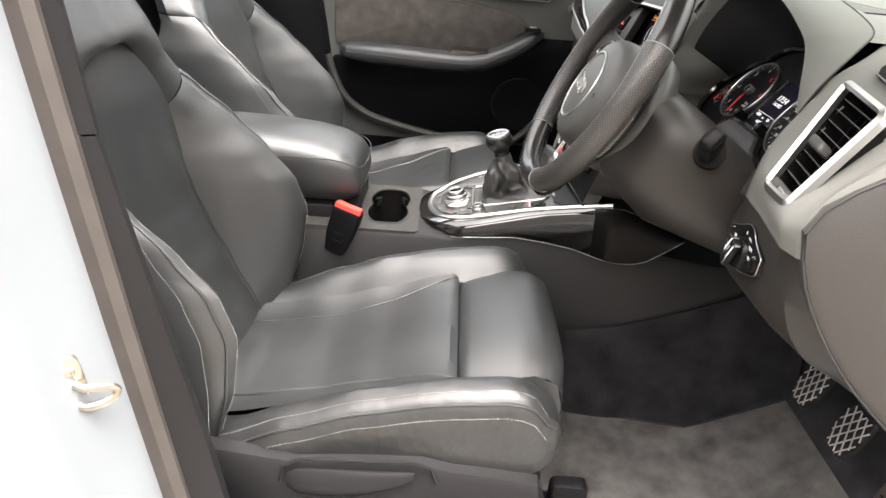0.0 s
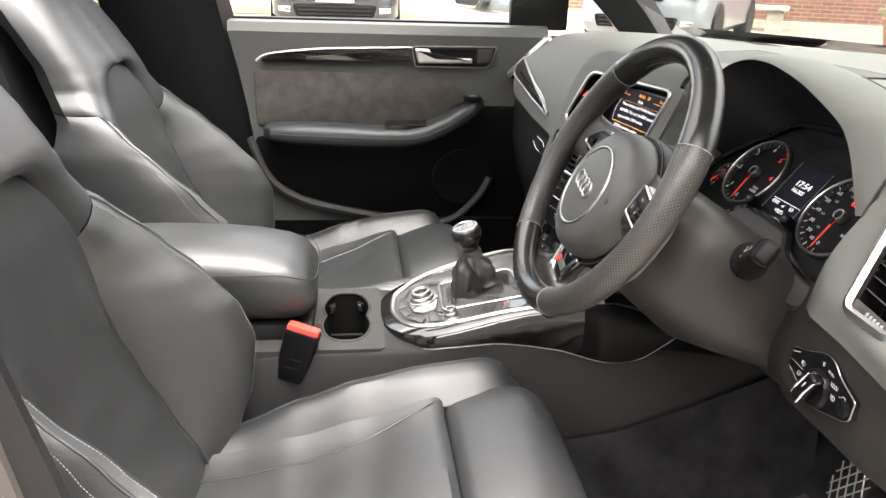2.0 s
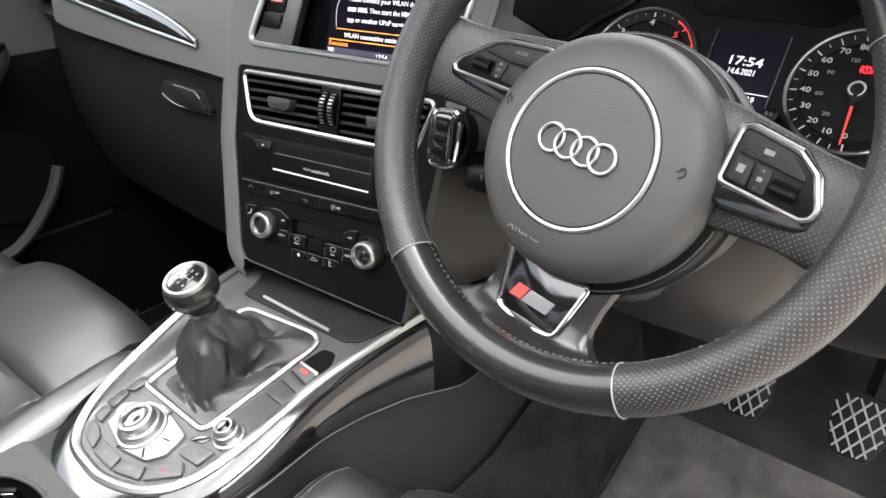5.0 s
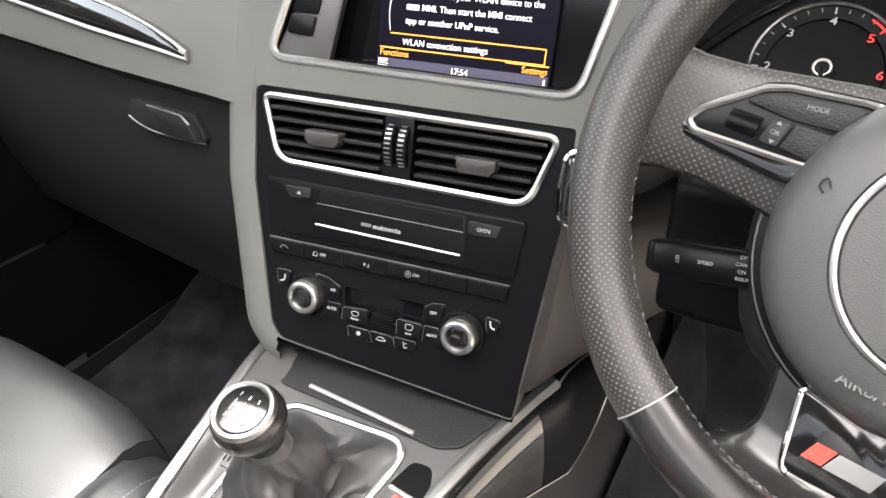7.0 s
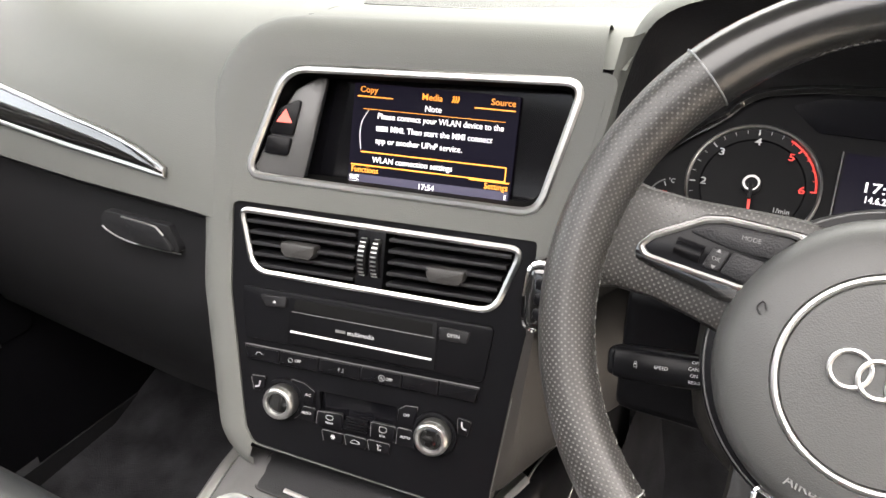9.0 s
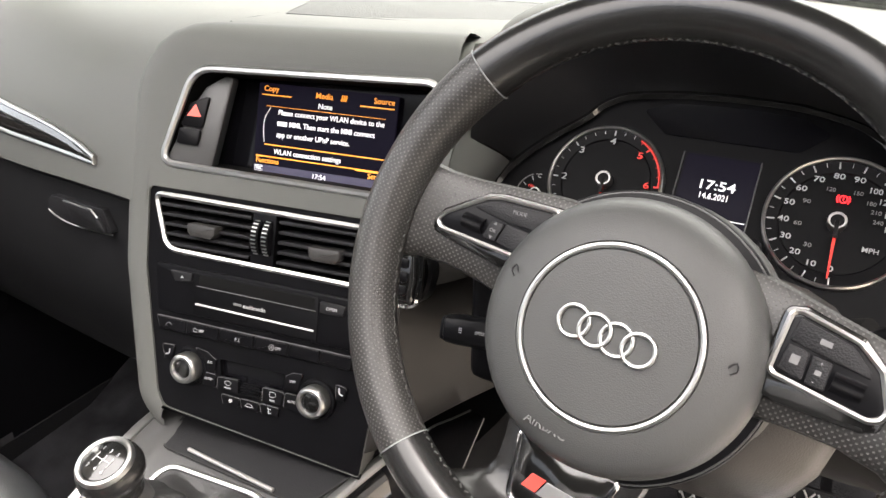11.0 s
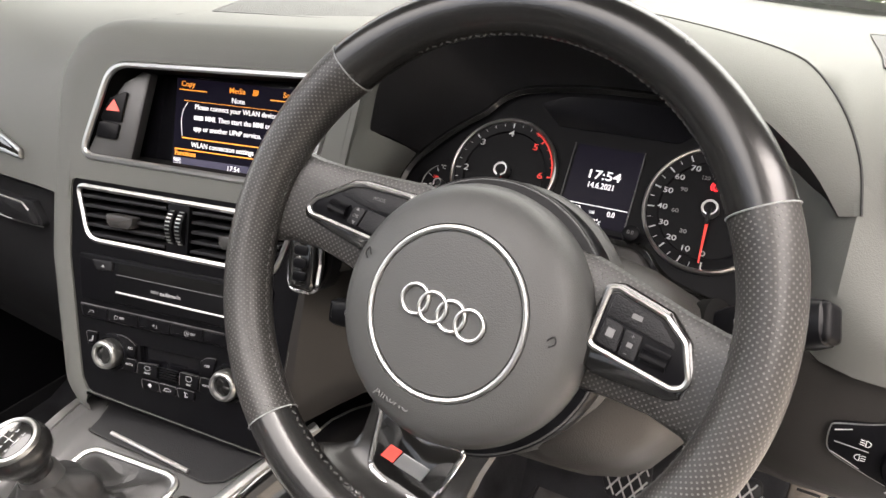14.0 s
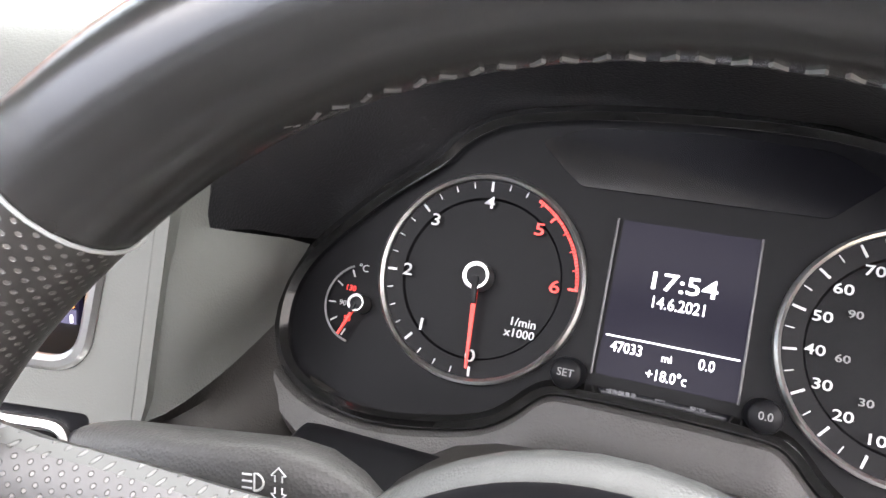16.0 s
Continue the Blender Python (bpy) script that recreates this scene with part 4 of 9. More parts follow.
# end cheek facing the door
b = bm_new()
CHEEK = [(0.60, 1.155), (0.40, 1.150), (0.25, 1.140), (0.19, 1.125), (0.15, 1.106), (0.115, 1.082), (0.097, 1.06), (0.096, 1.035), (0.114, 0.984), (0.145, 0.933), (0.188, 0.88), (0.240, 0.831), (0.30, 0.775), (0.36, 0.72), (0.42, 0.66), (0.50, 0.58)]
edge = [Vector((0.774, q.x, q.y)) for q in spline([(y, z, 0) for y, z in CHEEK], 40)]
mid = Vector((0.784, 0.52, 0.95))
surf(b, [[q + Vector((-0.012, -0.002, 0.0)) for q in edge], edge, [q.lerp(mid, 0.03) + Vector((0.004, 0, 0)) for q in edge], [q.lerp(mid, 0.3) + Vector((0.004, 0, 0)) for q in edge], [q.lerp(mid, 0.8) for q in edge]], cap="last")
part("end_cheek", b, GREY, dash, "smooth grey end panel facing the door")
b = bm_new()
sweep(b, [q + Vector((0.0005, -0.0025, 0)) for q in edge[6:]], circle(0.0016, 6))
part("end_seam", b, SEAM, dash)

# lower dash, driver side: knee panel with the light switch
b = bm_new()
KNEE = [
    (0.20, [(0.165, 1.030), (0.158, 0.99), (0.155, 0.93), (0.165, 0.875), (0.210, 0.835), (0.330, 0.79)]),
    (0.28, [(0.165, 1.000), (0.158, 0.97), (0.152, 0.93), (0.168, 0.875), (0.225, 0.830), (0.340, 0.79)]),
    (0.40, [(0.155, 0.985), (0.150, 0.965), (0.146, 0.92), (0.170, 0.865), (0.220, 0.825), (0.340, 0.79)]),
    (0.48, [(0.148, 0.985), (0.142, 0.965), (0.138, 0.93), (0.158, 0.88), (0.205, 0.845), (0.340, 0.80)]),
    (0.53, [(0.150, 1.026), (0.136, 0.995), (0.124, 0.94), (0.138, 0.895), (0.185, 0.860), (0.300, 0.83)]),
    (0.575, [(0.122, 1.028), (0.110, 1.00), (0.102, 0.95), (0.114, 0.91), (0.160, 0.885), (0.300, 0.845)]),
    (0.62, [(0.104, 1.026), (0.101, 0.995), (0.098, 0.95), (0.110, 0.915), (0.155, 0.888), (0.300, 0.85)]),
    (0.70, [(0.098, 1.026), (0.099, 0.99), (0.101, 0.945), (0.117, 0.91), (0.162, 0.882), (0.300, 0.845)]),
    (0.745, [(0.092, 1.022), (0.101, 0.985), (0.114, 0.940), (0.134, 0.905), (0.176, 0.872), (0.310, 0.82)]),
    (0.764, [(0.098, 1.020), (0.116, 0.984), (0.135, 0.95), (0.162, 0.91), (0.205, 0.865), (0.320, 0.77)]),
]
surf(b, [[(x, q.x, q.y) for q in spline([(y, z, 0) for y, z in p], 18)] for x, p in stations(KNEE, [0.20, 0.24, 0.28, 0.34, 0.40, 0.44, 0.48, 0.505, 0.53, 0.55, 0.575, 0.60, 0.62, 0.66, 0.70, 0.72, 0.745, 0.764])])
part("knee_panel", b, SHROUD, dash, "smooth grey-brown lower dash panel")

# between the display and the dials: grained pad above, smooth cheek below
def flank(table, n=14):
    """Rows from the centre stack's edge round to given ends (x, y) at heights z."""
    out = []
    for z, *pts in table:
        v = (z - 0.88) / 0.951
        ue = 0.1505 if v > 0.10 else 0.1475 + 0.103 * (v - 0.10)
        if v > 0.175:
            ue = 0.172 + 0.16 * (v - 0.19)
        a = STACK @ Vector((ue, v, 0.0004 if v < 0.3 else -0.004))
        if len(pts) == 1:
            e = pts[0]
            reach = math.hypot(e[0] - a.x, e[1] - a.y)
            bow = min(0.007, 0.05 * reach)
            pts = [(a.x + (e[0] - a.x) * 0.30 + bow, a.y + (e[1] - a.y) * 0.16), (a.x + (e[0] - a.x) * 0.65 + bow, a.y + (e[1] - a.y) * 0.50), e]
        out.append([Vector((q.x, q.y, z)) for q in spline([(a.x, a.y, 0)] + [(x, y, 0) for x, y in pts], n)])
    return out


rows = flank([(1.207, (0.184, 0.174)), (1.190, (0.1795, 0.165)), (1.160, (0.1755, 0.150)), (1.132, (0.1738, 0.140)), (1.125, (0.1735, 0.140)), (1.118, (0.176, 0.152)), (1.110, (0.1785, 0.166)), (1.098, (0.182, 0.187)),
              (1.087, (0.184, 0.203)), (1.070, (0.176, 0.193)), (1.059, (0.1735, 0.186)), (1.050, (0.174, 0.180))])
b = bm_new()
surf(b, rows)
part("cluster_flank", b, DASH, dash, "grained pad beside the dials")
b = bm_new()
surf(b, flank([(1.050, (0.174, 0.180)), (1.040, (0.180, 0.172)), (1.031, (0.186, 0.166)), (1.020, (0.198, 0.160)), (1.000, (0.203, 0.160))]))
part("column_flank", b, SHROUD, dash, "smooth grey-brown panel below the pad")
rows = flank([(1.003, (0.145, 0.064), (0.156, 0.093), (0.171, 0.132), (0.205, 0.165)), (0.99, (0.146, 0.060), (0.157, 0.090), (0.172, 0.130), (0.205, 0.165)), (0.93, (0.146, 0.042), (0.157, 0.072), (0.174, 0.115), (0.205, 0.160)),
              (0.88, (0.144, 0.027), (0.155, 0.058), (0.173, 0.104), (0.205, 0.165)), (0.85, (0.142, 0.018), (0.153, 0.050), (0.172, 0.100), (0.205, 0.175)), (0.842, (0.140, 0.018), (0.150, 0.05), (0.166, 0.100), (0.195, 0.175))])
b = bm_new()
surf(b, rows)
part("stack_cheek", b, SHROUD, dash, "smooth grey-brown cheek beside the centre stack")

# passenger side: trim strip, glove box
b = bm_new()
GLOVE = [
    (-0.76, [(0.075, 1.045), (0.085, 1.03), (0.08, 0.96), (0.085, 0.88), (0.12, 0.76), (0.16, 0.72), (0.40, 0.70)]),
    (-0.36, [(0.036, 1.035), (0.055, 1.02), (0.050, 0.97), (0.058, 0.88), (0.10, 0.76), (0.14, 0.72), (0.40, 0.70)]),
    (-0.15, [(0.042, 1.035), (0.054, 1.02), (0.052, 0.97), (0.058, 0.88), (0.10, 0.76), (0.14, 0.72), (0.40, 0.70)]),
]
surf(b, [[(x, q.x, q.y) for q in spline([(y, z, 0) for y, z in p], 24)] for x, p in stations(GLOVE, [-0.76, -0.66, -0.56, -0.46, -0.36, -0.30, -0.24, -0.20, -0.17, -0.15])])
glove = part("glove_box", b, DARK, dash, "dark grained glove box lid")
hm = basis((-0.285, 0.046, 0.985), (1, 0.02, 0), (0, 0.10, 1))
b = bm_new()
prism(b, rounded([(-0.060, 0.006), (-0.052, 0.016), (0.04, 0.016), (0.055, -0.012), (-0.02, -0.014), (-0.058, -0.004)], 0.006, 4), -0.02, 0.003, 0.001)
part("handle_recess", b, DARK, glove, at=hm)
b = bm_new()
prism(b, rounded([(-0.022, 0.015), (0.028, 0.013), (0.05, -0.012), (-0.01, -0.011)], 0.005, 4), -0.004, 0.008, 0.003)
part("handle", b, DARK, glove, "release handle", at=hm)
b = bm_new()
sweep(b, [(-0.022, 0.0155, 0.0075), (0.026, 0.0135, 0.0075), (0.036, 0.006, 0.0075)], circle(0.0012, 6))
part("handle_edge", b, ALU, glove, at=hm)
b = bm_new()
sweep(b, spline([(-0.058, -0.003, 0.0035), (-0.045, -0.009, 0.0035), (-0.02, -0.0135, 0.0035), (0.02, -0.0135, 0.0035), (0.054, -0.012, 0.0035)], 16), circle(0.0010, 6))
part("recess_edge", b, ALU, glove, "thin bright recess edge", at=hm)


def on_pad(x, z):
    """A point on the passenger pad's front face at height z."""
    p = stations(PAD, [x])[0][1]
    q = [v for v in spline([(y, zz, 0) for y, zz in p], 400) if v.x < 0.15]
    return min(q, key=lambda v: abs(v.y - z))


def strip(fr, top, low, n=22):
    rows = []
    for k in range(n):
        x = fr[0] + (fr[1] - fr[0]) * k / (n - 1)
        t = k / (n - 1)
        zt, zl = top(t), low(t)
        rows.append([Vector((x, on_pad(x, zl + (zt - zl) * f).x - 0.003 - 0.004 * math.sin(math.pi * f), zl + (zt - zl) * f)) for f in (0, 0.15, 0.4, 0.7, 0.9, 1)])
    return rows


rows = strip((-0.645, -0.222), lambda t: 1.136 - 0.046 * t - 0.020 * t ** 8, lambda t: 1.094 - 0.030 * t)
b = bm_new()
surf(b, rows)
trim = part("trim_strip", b, GLOSS, dash, "gloss black inlay")
b = bm_new()
sweep(b, [r[-1] for r in rows] + [r[0] for r in rows[::-1]], circle(0.0028, 8), closed=True, up=(0, -1, 0))
part("trim_edge", b, ALU, trim, "satin silver edge")

# ---- centre stack ----
stack = thing("centre_stack", "dark centre stack with display, vents and climate controls", "centre stack", STACK)
SCR = rounded([(-0.084, 0.304), (0.172, 0.309), (0.147, 0.205), (-0.118, 0.209)], [0.032, 0.012, 0.020, 0.012], 7)
DARKPANEL = rounded([(-0.131, 0.184), (0.150, 0.182), (0.1490, 0.102), (0.1311, -0.0646), (-0.098, -0.0444), (-0.1065, -0.030), (-0.129, 0.100)], [0.008, 0.004, 0.002, 0.004, 0.012, 0.012, 0.01], 4)
SKIN = rounded([(-0.128, 0.314), (0.199, 0.318), (0.178, 0.190), (0.1495, 0.10), (0.1315, -0.065), (-0.099, -0.045), (-0.111, -0.032), (-0.134, 0.10), (-0.137, 0.20)], [0.05, 0.012, 0.02, 0.01, 0.004, 0.016, 0.016, 0.05, 0.03], 6)
b = bm_new()
plate(b, SKIN, [SCR, DARKPANEL], -0.03, 0.0)
part("fascia_skin", b, DASH, stack, smooth=False)
b = bm_new()
rolled(b, SKIN, [(0.0, 0.0), (0.005, -0.0003), (0.010, -0.0011), (0.016, -0.0028), (0.022, -0.0056), (0.028, -0.010), (0.034, -0.0165), (0.039, -0.026), (0.041, -0.04), (0.041, -0.11)], keep=lambda c: (c.y > 0.30 and c.x < 0.165) or c.x < -0.1)
part("fascia_edge", b, DASH, stack)
b = bm_new()
plate(b, [(p.x * 1.0, p.y, 0) for p in DARKPANEL], [rounded([(-0.1225, 0.1765), (0.1385, 0.1735), (0.120, 0.1185), (-0.106, 0.1215)], [0.006, 0.008, 0.02, 0.02], 5),
      rounded([(-0.034, 0.019), (0.0425, 0.0185), (0.040, -0.0075), (-0.030, -0.0055)], 0.002, 3)], -0.03, -0.0025)
part("panel", b, SATIN, stack, "satin black control panel", smooth=False)
b = bm_new()
sweep(b, [(-0.094, -0.0462, -0.006), (0.0, -0.0545, -0.006), (0.1318, -0.0660, -0.006)], [(-0.0016, -0.012), (0.0016, -0.012), (0.0016, 0.0045), (-0.0016, 0.0045)])
part("panel_lip", b, SATIN, stack, "black lower edge of the panel")
# display housing
b = bm_new()
sweep(b, [(p.x, p.y, 0.0) for p in SCR], [(-0.0035, -0.002), (0.0025, -0.002), (0.003, 0.001), (0.001, 0.003), (-0.002, 0.0028), (-0.004, 0.001)], closed=True)
part("display_trim", b, ALU, stack, "satin silver surround")
b = bm_new()
inner = [(0.018 + (p.x - 0.018) * 0.93, 0.2565 + (p.y - 0.2565) * 0.94, -0.052) for p in SCR]
surf(b, [[(p.x, p.y, -0.0005) for p in SCR], [Vector((p.x, p.y, 0)).lerp(Vector(q), 0.3) for p, q in zip(SCR, inner)], inner], close_u=True)
part("display_well", b, VOID, stack, "dark display recess")
b = bm_new()
prism(b, [(p[0], p[1]) for p in inner], -0.060, -0.050)
part("display_glass", b, SCREEN, stack, "black display glass", smooth=False)
# grey key plate left of the display
b = bm_new()
plate_pts = [(-0.114, 0.211), (-0.093, 0.262), (-0.079, 0.287), (-0.060, 0.300), (-0.0515, 0.300), (-0.068, 0.2065)]
prism(b, rounded(plate_pts, 0.005, 4), -0.02, 0.0, 0.002)
keyplate = part("key_plate", b, SATGREY, stack, at=Matrix.Translation((-0.116, 0, -0.002)) @ pose(0, 0, 0, 0, 20, 0) @ Matrix.Translation((0.116, 0, 0)))
b = bm_new()
prism(b, rounded([(-0.101, 0.247), (-0.092, 0.270), (-0.077, 0.278), (-0.073, 0.2775), (-0.079, 0.246)], 0.003, 3), -0.004, 0.0035, 0.0012)
part("hazard_key", b, SATIN, keyplate, "hazard light key")
b = bm_new()
prism(b, rounded([(-0.1045, 0.229), (-0.1015, 0.2455), (-0.0795, 0.2445), (-0.083, 0.228)], 0.003, 3), -0.004, 0.0035, 0.0012)
part("lower_key", b, SATIN, keyplate)
b = bm_new()
prism(b, [(-0.0945, 0.2575), (-0.0805, 0.2575), (-0.0865, 0.2695)], 0.003, 0.0042)
part("hazard_mark", b, material("hazard_red", (0.75, 0.12, 0.1), 0.5, emit=(1, 0.12, 0.08), power=0.05), keyplate, smooth=False)

# what the display shows
DM = Matrix.Translation((0.0385, 0.252, -0.0425)) @ pose(0, 0, 0, 0, 0, -0.6)
disp = new("display")
disp.empty_display_size = 0.02
disp.parent = stack
disp.matrix_local = DM
b = bm_new()
prism(b, rounded([(-0.0765, -0.046), (0.0765, -0.046), (0.0765, 0.046), (-0.0765, 0.046)], 0.002, 3), -0.003, 0.0)
part("lit_area", b, LCD, disp, "lit dark-blue screen", smooth=False)
b = bm_new()
box(b, (0, -0.0405, 0.0004), (0.150, 0.0095, 0.0006))
part("status_bar", b, LCDBAR, disp, smooth=False)


def bar(x, y, w, h, mat, parent=disp, z=0.0006, tilt=0.0):
    bb = bm_new()
    box(bb, (0, 0, 0), (w, h, 0.0005))
    return part("line", bb, mat, parent, at=lift(x, y, z, tilt), smooth=False)


def say(text, x, y, size, mat, align="LEFT", parent=disp, z=0.0006, bold=0.00003, squash=1.0):
    return words("text_line", text, size, mat, parent, lift(x, y, z), align, bold=bold, squash=squash)


say("Copy", -0.0705, 0.0405, 0.0078, LITORANGE)
say("Media", -0.0115, 0.0385, 0.0080, LITORANGE)
say("Source", 0.0735, 0.0395, 0.0078, LITORANGE, "RIGHT")
say("Note", 0.0, 0.0285, 0.0074, LITWHITE, "CENTER")
say("Please connect your WLAN device to the", -0.052, 0.0180, 0.0074, LITWHITE, squash=0.93)
bar(-0.0465, 0.0070, 0.011, 0.0042, LITWHITE)
say("MMI. Then start the MMI connect", -0.0385, 0.0070, 0.0074, LITWHITE, squash=0.93)
say("app or another UPnP service.", -0.052, -0.0040, 0.0074, LITWHITE, squash=0.93)
say("WLAN connection settings", -0.0535, -0.0215, 0.0074, LITWHITE, squash=0.93)
say("Functions", -0.0735, -0.0315, 0.0074, LITORANGE, squash=0.93)
say("Settings", 0.0745, -0.0325, 0.0074, LITORANGE, "RIGHT", squash=0.93)
say("17:54", 0.0, -0.0408, 0.0072, LITWHITE, "CENTER")
say("TMC", -0.0700, -0.0395, 0.0048, LITWHITE, "CENTER")
bar(-0.0700, -0.0368, 0.0095, 0.0003, LITWHITE)
bar(-0.0700, -0.0422, 0.0095, 0.0003, LITWHITE)
bar(-0.0555, 0.0345, 0.034, 0.0011, LITORANGE)
bar(0.0555, 0.0335, 0.036, 0.0011, LITORANGE)
bar(0.0, 0.0235, 0.132, 0.0004, LITORANGE)
bar(0.003, -0.0150, 0.136, 0.0010, LITORANGE)
bar(0.003, -0.0272, 0.136, 0.0010, LITORANGE)
bar(0.071, -0.0211, 0.0009, 0.0125, LITORANGE)
bar(-0.057, -0.0272, 0.034, 0.0012, LITORANGE)
bar(0.057, -0.0282, 0.036, 0.0012, LITORANGE)
b = bm_new()
sweep(b, spline([(-0.061, 0.022, 0.0007), (-0.0665, 0.012, 0.0007), (-0.0675, 0.0, 0.0007), (-0.0655, -0.013, 0.0007)], 12), circle(0.0003, 6))
part("line", b, LITWHITE, disp)
b = bm_new()
for k in range(3):
    sweep(b, spline([(0.0165 + 0.0022 * k, 0.0360, 0.0007), (0.0180 + 0.0022 * k, 0.0385, 0.0007), (0.0175 + 0.0024 * k, 0.0415, 0.0007)], 6), circle(0.0007, 6))
part("media_icon", b, LITORANGE, disp)
b = bm_new()
box(b, (0.0725, -0.0405, 0.0008), (0.0014, 0.0040, 0.0005))
part("icon", b, LITWHITE, disp)

# centre vents
VENT = rounded([(-0.1225, 0.1765), (0.1385, 0.1735), (0.120, 0.1185), (-0.106, 0.1215)], [0.006, 0.008, 0.02, 0.02], 5)
vent = new("air_vent")
vent.empty_display_size = 0.02
vent.parent = stack
vent["label"] = "twin centre air vents with silver surround"
b = bm_new()
sweep(b, [(p.x, p.y, -0.001) for p in VENT], [(-0.0028, -0.002), (0.0022, -0.002), (0.0026, 0.001), (0.0, 0.0028), (-0.0026, 0.001)], closed=True)
part("surround", b, ALU, vent, "satin silver surround")
b = bm_new()
surf(b, [[(p.x, p.y, -0.002) for p in VENT], [(0.006 + (p.x - 0.006) * 0.97, 0.148 + (p.y - 0.148) * 0.95, -0.05) for p in VENT]], close_u=True, cap="last")
part("duct", b, VOID, vent, "dark duct")
for k in range(5):
    v = 0.1665 - 0.0098 * k
    for s in (0, 1):
        cut = 0.3 * (0.1765 - v)
        x0, x1 = (-0.1195 + cut * 0.9, -0.0085) if s == 0 else (0.0225, 0.1330 - cut * 1.05)
        b = bm_new()
        box(b, ((x0 + x1) / 2, v, -0.011), (x1 - x0, 0.0034, 0.020), 0.001)
        part("slat", b, DARK, vent)
b = bm_new()
box(b, (0.0068, 0.1485, -0.012), (0.0262, 0.054, 0.024), 0.002)
part("divider", b, SATIN, vent)
for cx in (0.0010, 0.0128):
    b = bm_new()
    lathe(b, [(0.0215, -0.0042), (0.0225, -0.003), (0.0225, 0.003), (0.0215, 0.0042)], 40, Matrix.Translation((cx, 0.1495, -0.014)) @ pose(0, 0, 0, 0, 90, 0))
    wh = part("thumb_wheel", b, SATIN, vent, "thumb wheel with silver ticks")
    b = bm_new()
    for k in range(10):
        a = radians(-45 + 10 * k)
        box(b, (0, 0, 0), (0.0050, 0.0011, 0.0014), m=Matrix.Translation((cx, 0.1495 + 0.0226 * math.sin(a), -0.014 + 0.0226 * math.cos(a))) @ pose(0, 0, 0, -math.degrees(a), 0, 0))
    part("ticks", b, ALU, wh)
for cx, cv in ((-0.0605, 0.1462), (0.0765, 0.1432)):
    b = bm_new()
    prism(b, rounded([(-0.017, 0.0065), (0.017, 0.0065), (0.016, -0.002), (0.012, -0.0065), (-0.012, -0.0065), (-0.016, -0.002)], 0.002, 3), -0.006, 0.007, 0.002)
    part("vane_tab", b, GREY, vent, "sliding grey tab", at=Matrix.Translation((cx, cv, 0)))

# disc player, button row
b = bm_new()
prism(b, rounded([(-0.1165, 0.1065), (0.1225, 0.1055), (0.117, 0.0565), (-0.1115, 0.058)], 0.005, 4), -0.006, 0.0005, 0.001)
player = part("disc_player", b, SATIN, stack, "black disc player front")
b = bm_new()
prism(b, rounded([(-0.0675, 0.1030), (0.0735, 0.1020), (0.0745, 0.0585), (-0.0680, 0.0600)], 0.002, 3), -0.002, 0.0014, 0.0004)
part("flap", b, BLACK, player)
b = bm_new()
prism(b, [(-0.0615, 0.1015), (0.0690, 0.1005), (0.0695, 0.0905), (-0.0625, 0.0915)], -0.002, 0.0018)
part("disc_slot", b, VOID, player, smooth=False)
b = bm_new()
sweep(b, [(-0.0640, 0.0898, 0.0020), (0.0712, 0.0885, 0.0020)], circle(0.0004, 6))
part("flap_edge", b, DIM, player)
b = bm_new()
sweep(b, [(-0.0640, 0.0712, 0.0020), (0.0708, 0.0690, 0.0020)], circle(0.0012, 8))
part("bright_line", b, BRUSHED, player, "bright silver line")
bar(-0.0155, 0.0790, 0.0095, 0.0026, DIM, player, 0.0016)
say("multimedia", -0.0090, 0.0787, 0.0058, WHITE, parent=player, z=0.0016)
b = bm_new()
prism(b, rounded([(-0.0978, 0.1015), (-0.0697, 0.1022), (-0.0703, 0.0925), (-0.0906, 0.0910)], 0.002, 3), -0.002, 0.0028, 0.001)
part("eject_key", b, DARK, player, "eject key")
b = bm_new()
prism(b, [(-0.0835, 0.0952), (-0.0795, 0.0952), (-0.0815, 0.0980)], 0.002, 0.0032)
part("eject_mark", b, WHITE, player, smooth=False)
b = bm_new()
prism(b, rounded([(0.0751, 0.0992), (0.1030, 0.0985), (0.1003, 0.0880), (0.0757, 0.0878)], 0.002, 3), -0.002, 0.0028, 0.001)
part("open_key", b, DARK, player, "open key")
say("OPEN", 0.0885, 0.0932, 0.0044, WHITE, "CENTER", player, 0.0031)
# one long strip of keys, parted by fine joints
bounds = (-0.1112, -0.0740, -0.0346, 0.0062, 0.0455, 0.0794, 0.1150)
for x0, x1 in zip(bounds, bounds[1:]):
    b = bm_new()
    prism(b, rounded([(x0 + 0.0002, 0.0515), (x1 - 0.0002, 0.0512), (x1 - (0.0025 if x1 > 0.11 else 0.0002), 0.0376), (x0 + (0.0045 if x0 < -0.11 else 0.0002), 0.0384)], 0.0008, 2), -0.004, 0.0022, 0.0012, 3)
    part("row_key", b, SATIN, stack, "dark button")
# The highlight on the keys' upper edge is drawn as a grey line.
b = bm_new()
sweep(b, [(-0.1108, 0.0520, 0.0010), (0.1150, 0.0518, 0.0010)], circle(0.0004, 6))
part("row_highlight", b, DIM, stack, "highlight drawn in grey along the key row")
say("OFF", -0.0580, 0.0445, 0.0036, WHITE, "LEFT", stack, 0.0025)
say("P", -0.0150, 0.0440, 0.0040, WHITE, "LEFT", stack, 0.0025)
say("OFF", 0.0310, 0.0440, 0.0036, WHITE, "LEFT", stack, 0.0025)
say("A", 0.0270, 0.0440, 0.0034, WHITE, "CENTER", stack, 0.0025)
b = bm_new()
